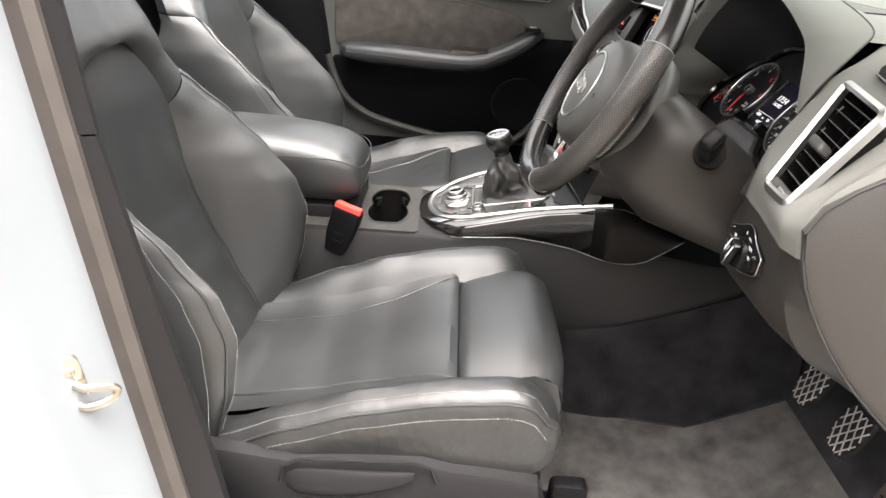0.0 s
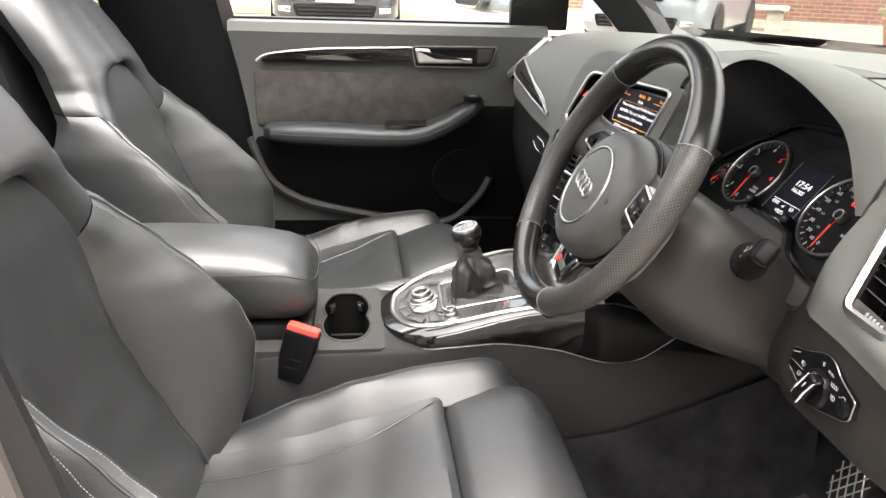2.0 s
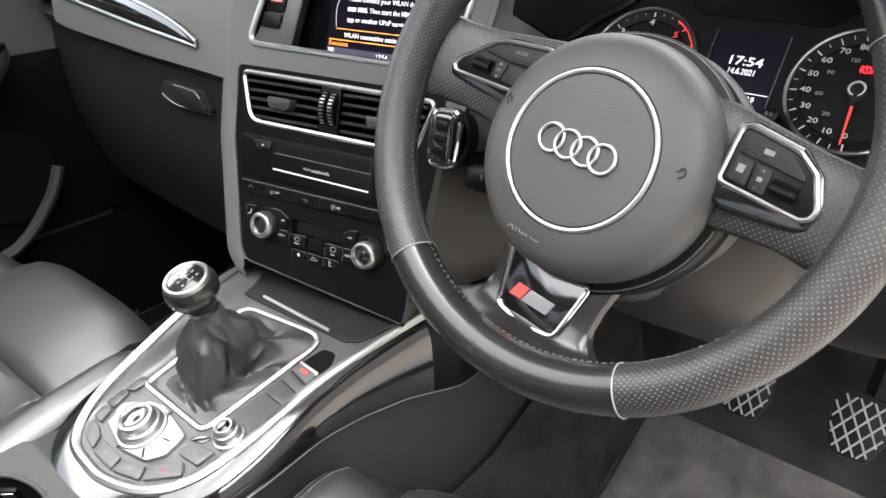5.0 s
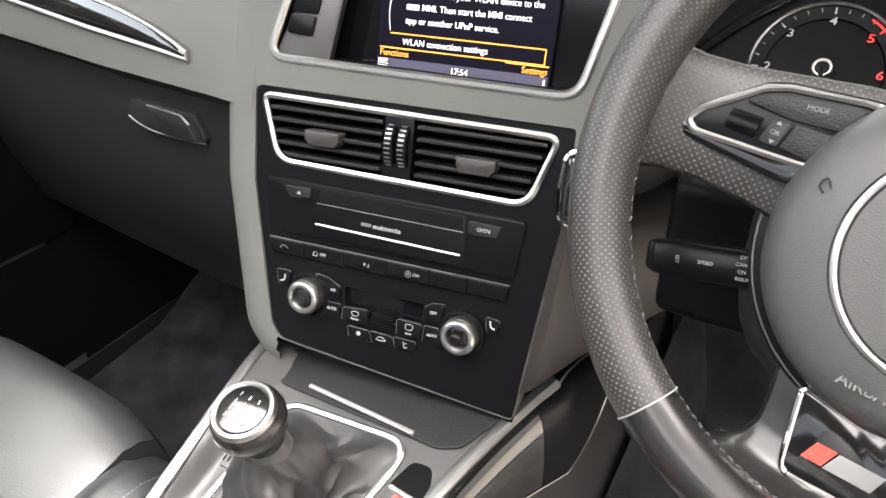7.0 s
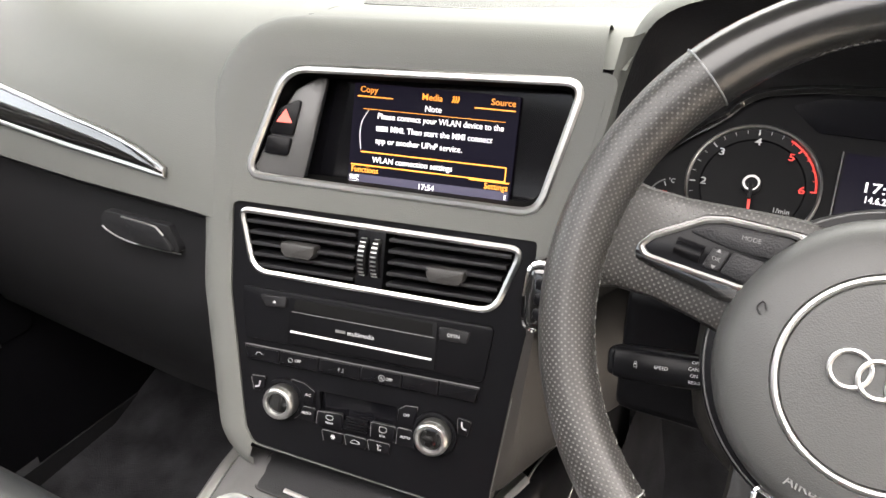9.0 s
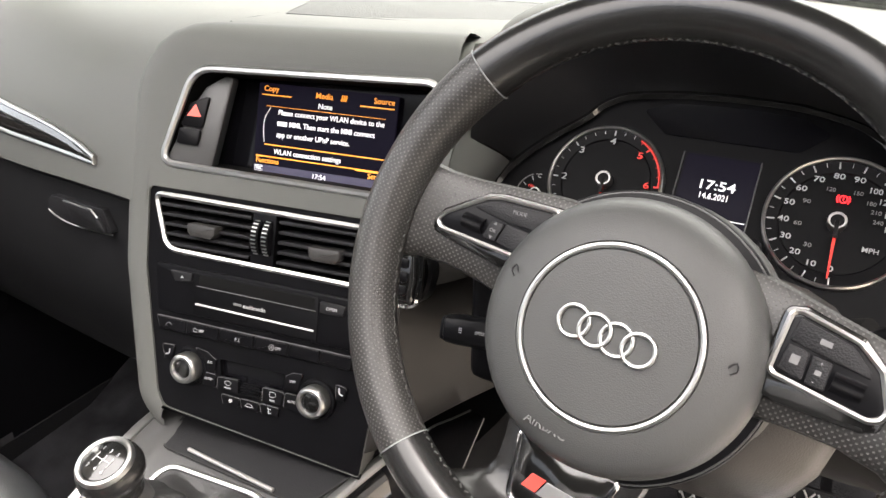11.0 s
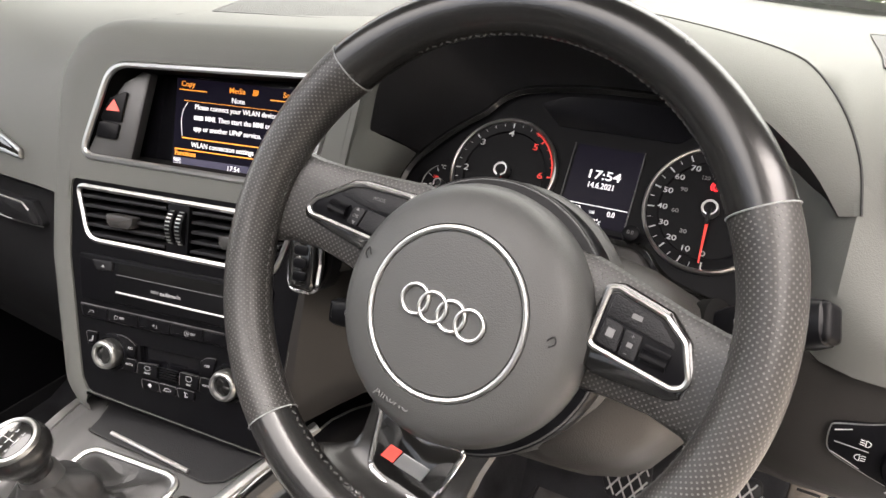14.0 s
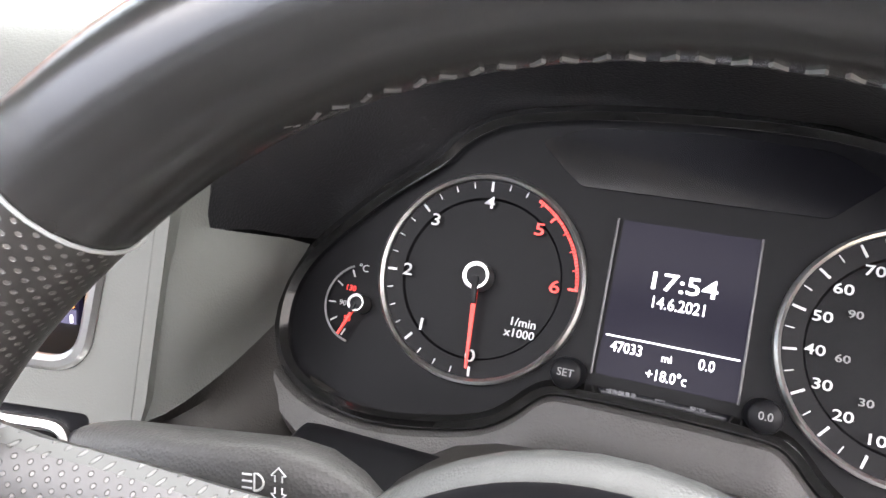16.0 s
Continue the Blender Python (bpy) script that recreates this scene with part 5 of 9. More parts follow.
sweep(b, [(0.0270 + 0.0027 * math.cos(2 * math.pi * k / 20), 0.0440 + 0.0027 * math.sin(2 * math.pi * k / 20), 0.0025) for k in range(20)], circle(0.00025, 4), closed=True)
part("mark", b, WHITE, stack)
for pts in ([(-0.0985, 0.0432), (-0.0965, 0.0462), (-0.0930, 0.0462), (-0.0912, 0.0440)], [(-0.0640, 0.0425), (-0.0610, 0.0425), (-0.0600, 0.0450), (-0.0625, 0.0465), (-0.0645, 0.0450), (-0.0640, 0.0425)], [(-0.0118, 0.0425), (-0.0095, 0.0425), (-0.0105, 0.0455)]):
    b = bm_new()
    sweep(b, [(x, y, 0.0025) for x, y in pts], circle(0.0003, 4))
    part("mark", b, WHITE, stack)

# climate panel: two rotary knobs, small display, keys
b = bm_new()
prism(b, rounded([(-0.034, 0.019), (0.0425, 0.0185), (0.040, -0.0075), (-0.030, -0.0055)], 0.002, 3), -0.012, -0.008)
part("climate_display", b, SCREEN, stack, "dark climate display", smooth=False)
for kx, kv in ((-0.0680, 0.0045), (0.0792, 0.0016)):
    M = Matrix.Translation((kx, kv, 0))
    b = bm_new()
    lathe(b, [(0.0205, -0.003), (0.0202, 0.0010), (0.0175, 0.0016), (0.0168, 0.0)], 40, M)
    part("knob_collar", b, SATIN, stack)
    b = bm_new()
    lathe(b, [(0.0158, 0.0), (0.0154, 0.0100), (0.0146, 0.0125), (0.0130, 0.0138), (0.0108, 0.0138), (0.0100, 0.0125), (0.0098, 0.009)], 44, M)
    kn = part("climate_knob", b, ALU, stack, "silver rotary knob")
    b = bm_new()
    lathe(b, [(0.0099, 0.0085), (0.0097, 0.0110), (0.006, 0.0118), (0.001, 0.0120)], 32, M)
    part("knob_face", b, GLOSS, kn, "black knob face")
    b = bm_new()
    for k in range(48):
        a = 2 * math.pi * k / 48
        box(b, (0, 0, 0), (0.0005, 0.0008, 0.0075), m=M @ Matrix.Translation((0.0157 * math.cos(a), 0.0157 * math.sin(a), 0.0058)) @ pose(0, 0, 0, 0, 0, math.degrees(a)))
    part("knurl", b, ALU, kn)


def ckey(pts, label=""):
    """A flush key with a fine grey outline."""
    bb = bm_new()
    line = rounded(pts, 0.0018, 3)
    prism(bb, line, -0.004, 0.0004, 0.0008)
    k = part("climate_key", bb, SATIN, stack, label)
    bb = bm_new()
    sweep(bb, [(p.x, p.y, 0.0001) for p in line[:len(line) // 2 + 2]], circle(0.00022, 4))
    part("key_edge", bb, DIM, k)
    return k


ckey([(-0.0880, 0.0230), (-0.1031, 0.0222), (-0.0991, 0.0075), (-0.0890, 0.0095)])
ckey([(-0.0370, 0.0180), (-0.0478, 0.0241), (-0.0640, 0.0262), (-0.0505, 0.0125), (-0.0485, 0.0040), (-0.0375, 0.0040)])
ckey([(-0.0355, 0.0022), (-0.0492, 0.0022), (-0.0540, -0.0100), (-0.0360, -0.0122)])
ckey([(-0.0085, 0.0022), (-0.0332, 0.0005), (-0.0340, -0.0122), (-0.0080, -0.0130)])
ckey([(0.0430, 0.0008), (0.0195, 0.0010), (0.0200, -0.0134), (0.0425, -0.0140)])
ckey([(0.0625, 0.0235), (0.0510, 0.0225), (0.0445, 0.0180), (0.0445, 0.0040), (0.0585, 0.0035)])
ckey([(0.0585, 0.0010), (0.0450, 0.0010), (0.0445, -0.0145), (0.0630, -0.0165)])
ckey([(0.1110, 0.0195), (0.0985, 0.0215), (0.1000, 0.0065), (0.1085, 0.0055)])
for x0 in (-0.0280, -0.0055, 0.0172):
    ckey([(x0 + 0.0218, -0.0164), (x0, -0.0160), (x0 + 0.003, -0.0265), (x0 + 0.0218, -0.0265)])
for k in range(5):
    b = bm_new()
    box(b, (0.0058, 0.0005 - 0.0027 * k, 0.0002), (0.0205, 0.0015, 0.003), 0.0005)
    part("sensor_slat", b, BLACK, stack)
say("A/C", -0.0435, 0.0140, 0.0036, WHITE, "CENTER", stack, 0.0007)
say("AUTO", -0.0440, -0.0035, 0.0034, WHITE, "CENTER", stack, 0.0007)
say("OFF", 0.0525, 0.0140, 0.0036, WHITE, "CENTER", stack, 0.0007)
say("AUTO", 0.0530, -0.0065, 0.0034, WHITE, "CENTER", stack, 0.0007)
say("FRONT", -0.0205, -0.0085, 0.0024, WHITE, "CENTER", stack, 0.0007)
say("REAR", 0.0315, -0.0100, 0.0024, WHITE, "CENTER", stack, 0.0007)


def arcmark(pts, r=0.00028):
    bb = bm_new()
    sweep(bb, spline([(x, y, 0.0008) for x, y in pts], 10), circle(r, 5))
    part("mark", bb, WHITE, stack)


arcmark([(-0.0242, -0.0022), (-0.0205, -0.0008), (-0.0168, -0.0022), (-0.0182, -0.0052), (-0.0228, -0.0052), (-0.0242, -0.0022)])
arcmark([(0.0285, -0.0015), (0.0345, -0.0015), (0.0345, -0.0060), (0.0285, -0.0060), (0.0285, -0.0015)])
for sx, cx in ((1, -0.0962), (-1, 0.1058)):
    arcmark([(cx + sx * 0.0030, 0.0185), (cx + sx * 0.0022, 0.0135), (cx - sx * 0.0015, 0.0120)], 0.0008)
arcmark([(0.0025, -0.0205), (0.0050, -0.0190), (0.0085, -0.0200), (0.0105, -0.0222), (0.0015, -0.0222), (0.0025, -0.0205)])
for a in (0, 60, 120):
    q = radians(a)
    arcmark([(-0.0160 - 0.0022 * math.cos(q), -0.0208 - 0.0022 * math.sin(q)), (-0.0160 + 0.0022 * math.cos(q), -0.0208 + 0.0022 * math.sin(q))], 0.0005)
arcmark([(0.0270, -0.0185), (0.0285, -0.0200), (0.0285, -0.0235), (0.0315, -0.0230)], 0.0005)
arcmark([(0.0310, -0.0195), (0.0295, -0.0190)], 0.0004)

# ---- instrument cluster ----
clu = thing("instrument_cluster", "black instrument cluster with two silver-ringed dials and a lit display", "instruments", CLUSTER)
BZ = [(-0.2005, -0.033), (-0.1975, -0.0155), *BEZEL_TOP, (0.1975, -0.0155), (0.2005, -0.033), (0.198, -0.052), (0.188, -0.068), (0.166, -0.078), (0.139, -0.0805), (0.115, -0.0780), (0.082, -0.0705), (0.0685, -0.062), (0.056, -0.0480), (0.044, -0.0440),
      (-0.044, -0.0440), (-0.056, -0.0480), (-0.0685, -0.062), (-0.082, -0.0705), (-0.115, -0.0780), (-0.139, -0.0805), (-0.166, -0.078), (-0.188, -0.068), (-0.198, -0.052)]


def soften_line(pts, closed=True, times=3):
    """Cuts the corners of a line until it runs smoothly."""
    pts = [Vector((p[0], p[1], 0)) for p in pts]
    for _ in range(times):
        pairs = list(zip(pts, pts[1:] + pts[:1])) if closed else list(zip(pts, pts[1:]))
        mid = [v for a, c in pairs for v in (a.lerp(c, 0.25), a.lerp(c, 0.75))]
        pts = mid if closed else [pts[0], *mid, pts[-1]]
    return pts


outl = soften_line(BZ)
b = bm_new()
prism(b, outl, -0.03, -0.006)
part("face_plate", b, DIAL, clu, smooth=False)
b = bm_new()
sweep(b, [(p.x, p.y, 0.0) for p in outl], [(-0.004, -0.008), (0.003, -0.008), (0.004, 0.0), (0.001, 0.004), (-0.003, 0.002)], closed=True)
part("bezel", b, GLOSS, clu, "gloss black bezel edge")
# lower lip below the cluster
b = bm_new()
arc = [BZ[1], BZ[0], *BZ[:20:-1], BZ[20]]


def wider(pts, d):
    """The line moved outwards by d."""
    out = []
    for i, p in enumerate(pts):
        t = Vector((pts[min(i + 1, len(pts) - 1)][0] - pts[max(i - 1, 0)][0], pts[min(i + 1, len(pts) - 1)][1] - pts[max(i - 1, 0)][1], 0)).normalized()
        out.append((p[0] + t.y * d, p[1] - t.x * d))
    return out


lowi, low = soften_line(wider(arc, 0.004), False, 2), soften_line(wider(arc, 0.013), False, 2)
drop = lambda p, d: p + Vector((0, -d * max(0.0, min(1.0, (0.20 - abs(p.x)) / 0.05)), 0))
surf(b, [[q + Vector((0, 0, -0.010)) for q in lowi], [q + Vector((0, 0, 0.002)) for q in lowi], [q.lerp(p, 0.3) + Vector((0, 0, 0.0055)) for q, p in zip(lowi, low)], [p + Vector((0, 0, 0.007)) for p in low], [drop(p, 0.012) + Vector((0, 0, 0.008)) for p in low], [drop(p, 0.022) + Vector((0, 0, 0.004)) for p in low], [drop(p, 0.03) + Vector((0, 0, -0.02)) for p in low]])
part("lower_lip", b, GREY, clu, "dark grey lip below the dials")


def dial(name, cx, r, ticks, numbers, label):
    d = new(name)
    d.empty_display_size = 0.02
    d.parent = clu
    d.matrix_local = Matrix.Translation((cx, 0, 0))
    d["label"] = label
    b = bm_new()
    lathe(b, [(r, -0.006), (r - 0.001, -0.002), (r * 0.80, -0.0035), (r * 0.78, -0.0050), (0.001, -0.0050)], 64)
    part("dial_face", b, DIAL, d, "black dial face")
    b = bm_new()
    sweep(b, [(r * math.cos(2 * math.pi * k / 72), r * math.sin(2 * math.pi * k / 72), 0.0) for k in range(72)], [(-0.0016, -0.006), (0.0016, -0.006), (0.0014, 0.001), (0, 0.0022), (-0.0014, 0.001)], closed=True)
    part("dial_ring", b, ALU, d, "satin silver ring")
    for a, r0, w, red in ticks:
        q = radians(a)
        rm = (r0 + r * 0.955) / 2
        b = bm_new()
        box(b, (0, 0, 0), (r * 0.955 - r0, w, 0.0006))
        part("scale_mark", b, REDPRINT if red else WHITE, d, smooth=False, at=Matrix.Translation((rm * math.cos(q), rm * math.sin(q), -0.0024)) @ pose(0, 0, 0, 0, 0, a))
    for text, a, rad, size, mat in numbers:
        q = radians(a)
        words("numeral", text, size, mat, d, lift(rad * math.cos(q), rad * math.sin(q), -0.0014), bold=0.00005, squash=1.32 if len(text) < 3 else 1.05)
    return d


def hub(parent, angle, length, cx=0.0, cy=0.0, r=0.0072):
    b = bm_new()
    lathe(b, [(r, -0.005), (r, 0.004), (r * 0.92, 0.0052), (r * 0.84, 0.0052), (r * 0.78, 0.004)], 28, Matrix.Translation((cx, cy, 0)))
    part("needle_ring", b, ALU, parent, "silver needle hub")
    b = bm_new()
    lathe(b, [(r * 0.79, 0.002), (r * 0.7, 0.0045), (0.001, 0.005)], 20, Matrix.Translation((cx, cy, 0)))
    part("needle_cap", b, BLACK, parent)
    b = bm_new()
    m = Matrix.Translation((cx, cy, 0.003)) @ pose(0, 0, 0, 0, 0, angle)
    for sgn in (0,):
        vs = [m @ Vector(p) for p in ((r * 0.9, -0.0013 * r / 0.0072, 0), (length, -0.0006, 0), (length, 0.0006, 0), (r * 0.9, 0.0013 * r / 0.0072, 0))]
        lo = [m @ (m.inverted() @ v - Vector((0, 0, 0.0012))) for v in vs]
        surf(b, [lo, vs], close_u=True, cap=True)
    part("needle", b, NEEDLE, parent, "red needle", smooth=False)
    b = bm_new()
    box(b, ((length * 0.30 + r * 0.1) / 2, 0, 0.0015), (length * 0.30, 0.0034 * r / 0.0072, 0.0026), 0.0008, m=m)
    part("needle_root", b, BLACK, parent, "black needle root")


# rev counter: 0 at the bottom, 6 on the right
A0, STEP = 275.5, -45.5
tk = []
for k in range(25):
    v = k / 4
    a = A0 + STEP * v
    big = k % 4 == 0
    tk.append((a, 0.0450 if big else 0.0468, 0.0012 if big else 0.0005, v >= 4.75))
for k in range(30):
    if 4.7 + k * 0.045 < 6.0:
        tk.append((A0 + STEP * (4.7 + k * 0.045), 0.0482, 0.0014, True))
nums = [(str(k), A0 + STEP * k, 0.0385 if k else 0.040, 0.0088, REDPRINT if k >= 5 else WHITE) for k in range(7)]
nums += [("1/min", -35, 0.0325, 0.0058, WHITE), ("x1000", -43, 0.0355, 0.0058, WHITE)]
tach = dial("rev_counter", -0.0965, 0.0522, tk, nums, "rev counter with red end scale, needle at zero")
hub(tach, 275, 0.046)
# speedometer: 0 at the lower left, 160 on the right
def speed_angle(v):
    return 275 - 2.2 * v if v <= 100 else 55 - 0.9 * (v - 100)


tk, nums = [], []
for k in range(33):
    v = 5 * k
    a = speed_angle(v)
    tk.append((a, 0.0462 if k % 2 == 0 else 0.0482, 0.0011 if k % 2 == 0 else 0.0005, False))
for v in (0, 10, 20, 30, 40, 50, 60, 70, 80, 90, 100, 120, 140, 160):
    a = speed_angle(v)
    nums.append((str(v), a, 0.0392 if v < 100 else 0.0375, 0.0066, WHITE))
for v, t in ((30, "30"), (60, "60"), (90, "90"), (120, "120"), (150, "150"), (180, "180"), (210, "210"), (240, "240")):
    a = speed_angle(v / 1.609)
    nums.append((t, a, 0.0285, 0.0048, DIM))
nums += [("MPH", -34, 0.033, 0.0058, WHITE)]
speed = dial("speedometer", 0.0975, 0.0545, tk, nums, "speedometer in miles per hour, needle at zero")
hub(speed, 273, 0.048)
lamp = new("warning_lamp")
lamp.empty_display_size = 0.005
lamp.parent = speed
lamp.matrix_local = lift(0.0005, 0.0205, -0.0030)
b = bm_new()
sweep(b, [(0.0030 * math.cos(2 * math.pi * k / 20), 0.0030 * math.sin(2 * math.pi * k / 20), 0) for k in range(20)], circle(0.0006, 6), closed=True)
part("lamp_ring", b, REDLAMP, lamp, "lit red ring")
for s in (-1, 1):
    b = bm_new()
    sweep(b, [(s * 0.0048 * math.cos(radians(a)), 0.0048 * math.sin(radians(a)), 0) for a in range(-42, 43, 12)], circle(0.0005, 6))
    part("lamp_bracket", b, REDLAMP, lamp, "lit red bracket")
b = bm_new()
box(b, (0, 0.0004, 0), (0.0009, 0.0030, 0.0006))
part("lamp_bar", b, REDLAMP, lamp, smooth=False)

# side gauges: temperature and fuel
for s, labels in ((-1, (("130", 62, REDPRINT), ("90", 112, WHITE), ("50", 160, REDPRINT))), (1, (("1/1", 35, DIM), ("1/2", -8, DIM), ("0", -60, DIM)))):
    gx, gy = s * 0.1570, -0.0255
    d = new("side_gauge")
    d.empty_display_size = 0.01
    d.parent = clu
    d["label"] = "small temperature gauge" if s < 0 else "small fuel gauge"
    b = bm_new()
    path = [(gx + 0.021 * math.cos(radians(a)), gy + 0.021 * math.sin(radians(a)), -0.003) for a in (range(115, 260, 8) if s < 0 else range(-80, 66, 8))]
    sweep(b, path, circle(0.0006, 6))
    part("gauge_edge", b, DIM, d)
    for a in ((120, 150, 185, 215, 245) if s < 0 else (40, 20, 0, -25, -50, -70)):
        b = bm_new()
        box(b, (0, 0, 0), (0.004, 0.0007, 0.0005))
        part("scale_mark", b, WHITE, d, smooth=False, at=Matrix.Translation((gx + 0.0178 * math.cos(radians(a)), gy + 0.0178 * math.sin(radians(a)), -0.0045)) @ pose(0, 0, 0, 0, 0, a))
    if s < 0:
        for t, a, mat in (("130", 140, REDPRINT), ("90", 186, WHITE), ("50", 232, REDPRINT)):
            words("numeral", t, 0.0042, mat, d, lift(gx + 0.0115 * math.cos(radians(a)), gy + 0.0115 * math.sin(radians(a)), -0.0045))
        words("numeral", "°C", 0.0056, WHITE, d, lift(gx - 0.004, gy + 0.019, -0.0045))
        hub(d, 248, 0.019, gx, gy, 0.0048)
    else:
        for t, a in (("1/1", 38), ("1/2", -6)):
            words("numeral", t, 0.0048, DIM, d, lift(gx + 0.0120 * math.cos(radians(a)), gy + 0.0120 * math.sin(radians(a)), -0.0045))
        hub(d, -62, 0.019, gx, gy, 0.0048)

# centre display between the dials
b = bm_new()
prism(b, [(-0.0315, -0.0345), (0.0325, -0.0345), (0.0315, 0.0408), (-0.0315, 0.0408)], -0.008, -0.0052)
cd = part("centre_display", b, LCD, clu, "lit dark display with clock and mileage", smooth=False)
for x in (-0.0335, 0.032):
    b = bm_new()
    sweep(b, [(x, -0.0350, -0.004), (x - 0.0005, 0.0410, -0.004)], circle(0.0006, 8))
    part("display_post", b, SATGREY, clu, "slim silver post")


def clu_say(text, x, y, size, squash=1.0, bold=0.00006):
    words("text_line", text, size, LITWHITE, cd, lift(x, y, -0.0048), bold=bold, squash=squash)


clu_say("17:54", 0.0, 0.0135, 0.0118, 1.25, 0.00012)
clu_say("14.6.2021", 0.0, 0.0035, 0.0078, 0.85)
clu_say("47033", -0.0195, -0.0205, 0.0070, 0.85)
clu_say("mi", -0.001, -0.0215, 0.0050)
clu_say("0.0", 0.0165, -0.0210, 0.0070, 0.85)
clu_say("+18.0°c", 0.0, -0.0300, 0.0070, 0.85)
b = bm_new()
box(b, (0, -0.0155, -0.0049), (0.060, 0.0007, 0.0004))
part("line", b, LITWHITE, cd, smooth=False)
for x, t in ((-0.0430, "SET"), (0.0418, "0.0")):
    b = bm_new()
    lathe(b, [(0.0078, -0.006), (0.0076, 0.009), (0.0070, 0.0122), (0.0058, 0.0132), (0.001, 0.0136)], 24, Matrix.Translation((x, -0.0375, 0)))
    bt = part("push_button", b, BLACK, clu, "round black push button")
    words("text_line", t, 0.0050, DIM, bt, lift(x, -0.0375, 0.0138))
# dark visor panel above the display
b = bm_new()
prism(b, rounded([(-0.0800, 0.0755), (-0.065, 0.0622), (-0.0549, 0.0546), (0.0575, 0.0550), (0.0656, 0.0622), (0.0790, 0.0745), (0.055, 0.0865), (0.0, 0.0885), (-0.055, 0.0855)], [0.003, 0.02, 0.006, 0.006, 0.02, 0.003, 0.03, 0.03, 0.03], 3), -0.008, -0.0045)
part("lamp_strip", b, SCREEN, clu, "dark lamp strip above the display", smooth=False)

# ---- column, stalks, key, light switch, end vents ----
column = thing("steering_column", "smooth grey plastic steering column shroud", "steering column")
b = bm_new()
rows = []
ax, ay, az = 0.378, math.cos(radians(28)), -math.sin(radians(28))
for d, hw, up, dn in ((0.045, 0.058, 0.040, 0.072), (0.052, 0.072, 0.050, 0.082), (0.075, 0.104, 0.058, 0.094), (0.10, 0.115, 0.060, 0.100), (0.15, 0.120, 0.056, 0.112), (0.20, 0.126, 0.05, 0.104), (0.26, 0.12, 0.045, 0.096), (0.36, 0.12, 0.03, 0.08)):
    c = Vector((0.390, -0.05 + d * ay, 1.086 + d * az))
    ring = []
    for q in range(24):
        a = 2 * math.pi * q / 24
        cx = math.copysign(abs(math.cos(a)) ** 0.6, math.cos(a))
        sy = math.copysign(abs(math.sin(a)) ** 0.7, math.sin(a))
        ring.append(c + Vector((hw * cx, 0, 0)) + Vector((0, math.sin(radians(28)), math.cos(radians(28)))) * (up if sy > 0 else dn) * sy)
    rows.append(ring)
surf(b, rows, close_u=True, cap=True)
part("shroud", b, SHROUD, column)
b = bm_new()
box(b, (0.275, 0.095, 0.985), (0.115, 0.07, 0.112), 0.012, 3)
part("switch_box", b, BLACK, column, "black stalk housing")


def stalk(root, tip, name, label, lines, mat=SATIN, neck=True, stout=1.0):
    root, tip = Vector(root), Vector(tip)
    d = (tip - root).normalized()
    st = thing(name, label, "stalk", basis(root, d, (WHEEL.to_3x3() @ Vector((0, 1, 0))) * (1 if d.x > 0 else -1)))
    ln = (tip - root).length
    b = bm_new()
    rows = []
    for t, hh, th in ((0, 0.008, 0.007), (0.3, 0.0085, 0.008), (0.42, 0.0110, 0.0105), (0.55, 0.0122, 0.012), (0.9, 0.0124, 0.012), (0.98, 0.0112, 0.011), (1.0, 0.009, 0.008)):
        rows.append([(t * ln, stout * hh * math.copysign(abs(math.cos(2 * math.pi * q / 16)) ** 0.6, math.cos(2 * math.pi * q / 16)), th * math.copysign(abs(math.sin(2 * math.pi * q / 16)) ** 0.6, math.sin(2 * math.pi * q / 16))) for q in range(16)])
    if not neck:
        rows = [[(t * ln, p[1] * w + (1 - w) * 0.012, p[2] * w) for p in rows[4]] for t, w in ((0, 0.45), (0.07, 0.7), (0.16, 0.9), (0.28, 1), (0.6, 1))] + rows[4:]
    surf(b, rows, close_u=True, cap=True)
    part("lever", b, mat, st)
    b = bm_new()
    box(b, (ln * 0.975, 0, 0), (0.012, 0.020 * stout, 0.018), 0.005, 3)
    part("end_button", b, BLACK, st)
    for t, y, txt, sz in lines:
        words("mark", txt, sz, WHITE, st, Matrix.Translation((t * ln, y, 0.0123)) @ (Matrix() if d.x > 0 else pose(0, 0, 0, 0, 0, 180)))
    return st, ln


stalk((0.480, 0.091, 1.029), (0.577, 0.056, 1.083), "wiper_stalk", "black wiper stalk with white markings", ((0.50, 0.006, "I", 0.005), (0.50, 0.001, "II", 0.005), (0.50, -0.005, "x", 0.005), (0.60, 0.0, "=", 0.009), (0.78, 0.0, "D", 0.008)), stout=1.3)
stl, ln = stalk((0.345, 0.02, 1.022), (0.224, 0.012, 1.010), "cruise_stalk", "black cruise control stalk with white markings", ())
for t, y, txt, sz in ((0.72, -0.0, "SPEED", 0.0034), (0.54, 0.0068, "OFF", 0.0031), (0.53, 0.0024, "CANCEL", 0.0031), (0.545, -0.002, "ON", 0.0031), (0.53, -0.0064, "RESUME", 0.0029), (0.86, 0.0, "SET", 0.0032)):
    words("mark", txt, sz, WHITE, stl, Matrix.Translation((t * ln, -y, 0.0124)) @ pose(0, 0, 0, 0, 0, 90 if txt == "SET" else 180))

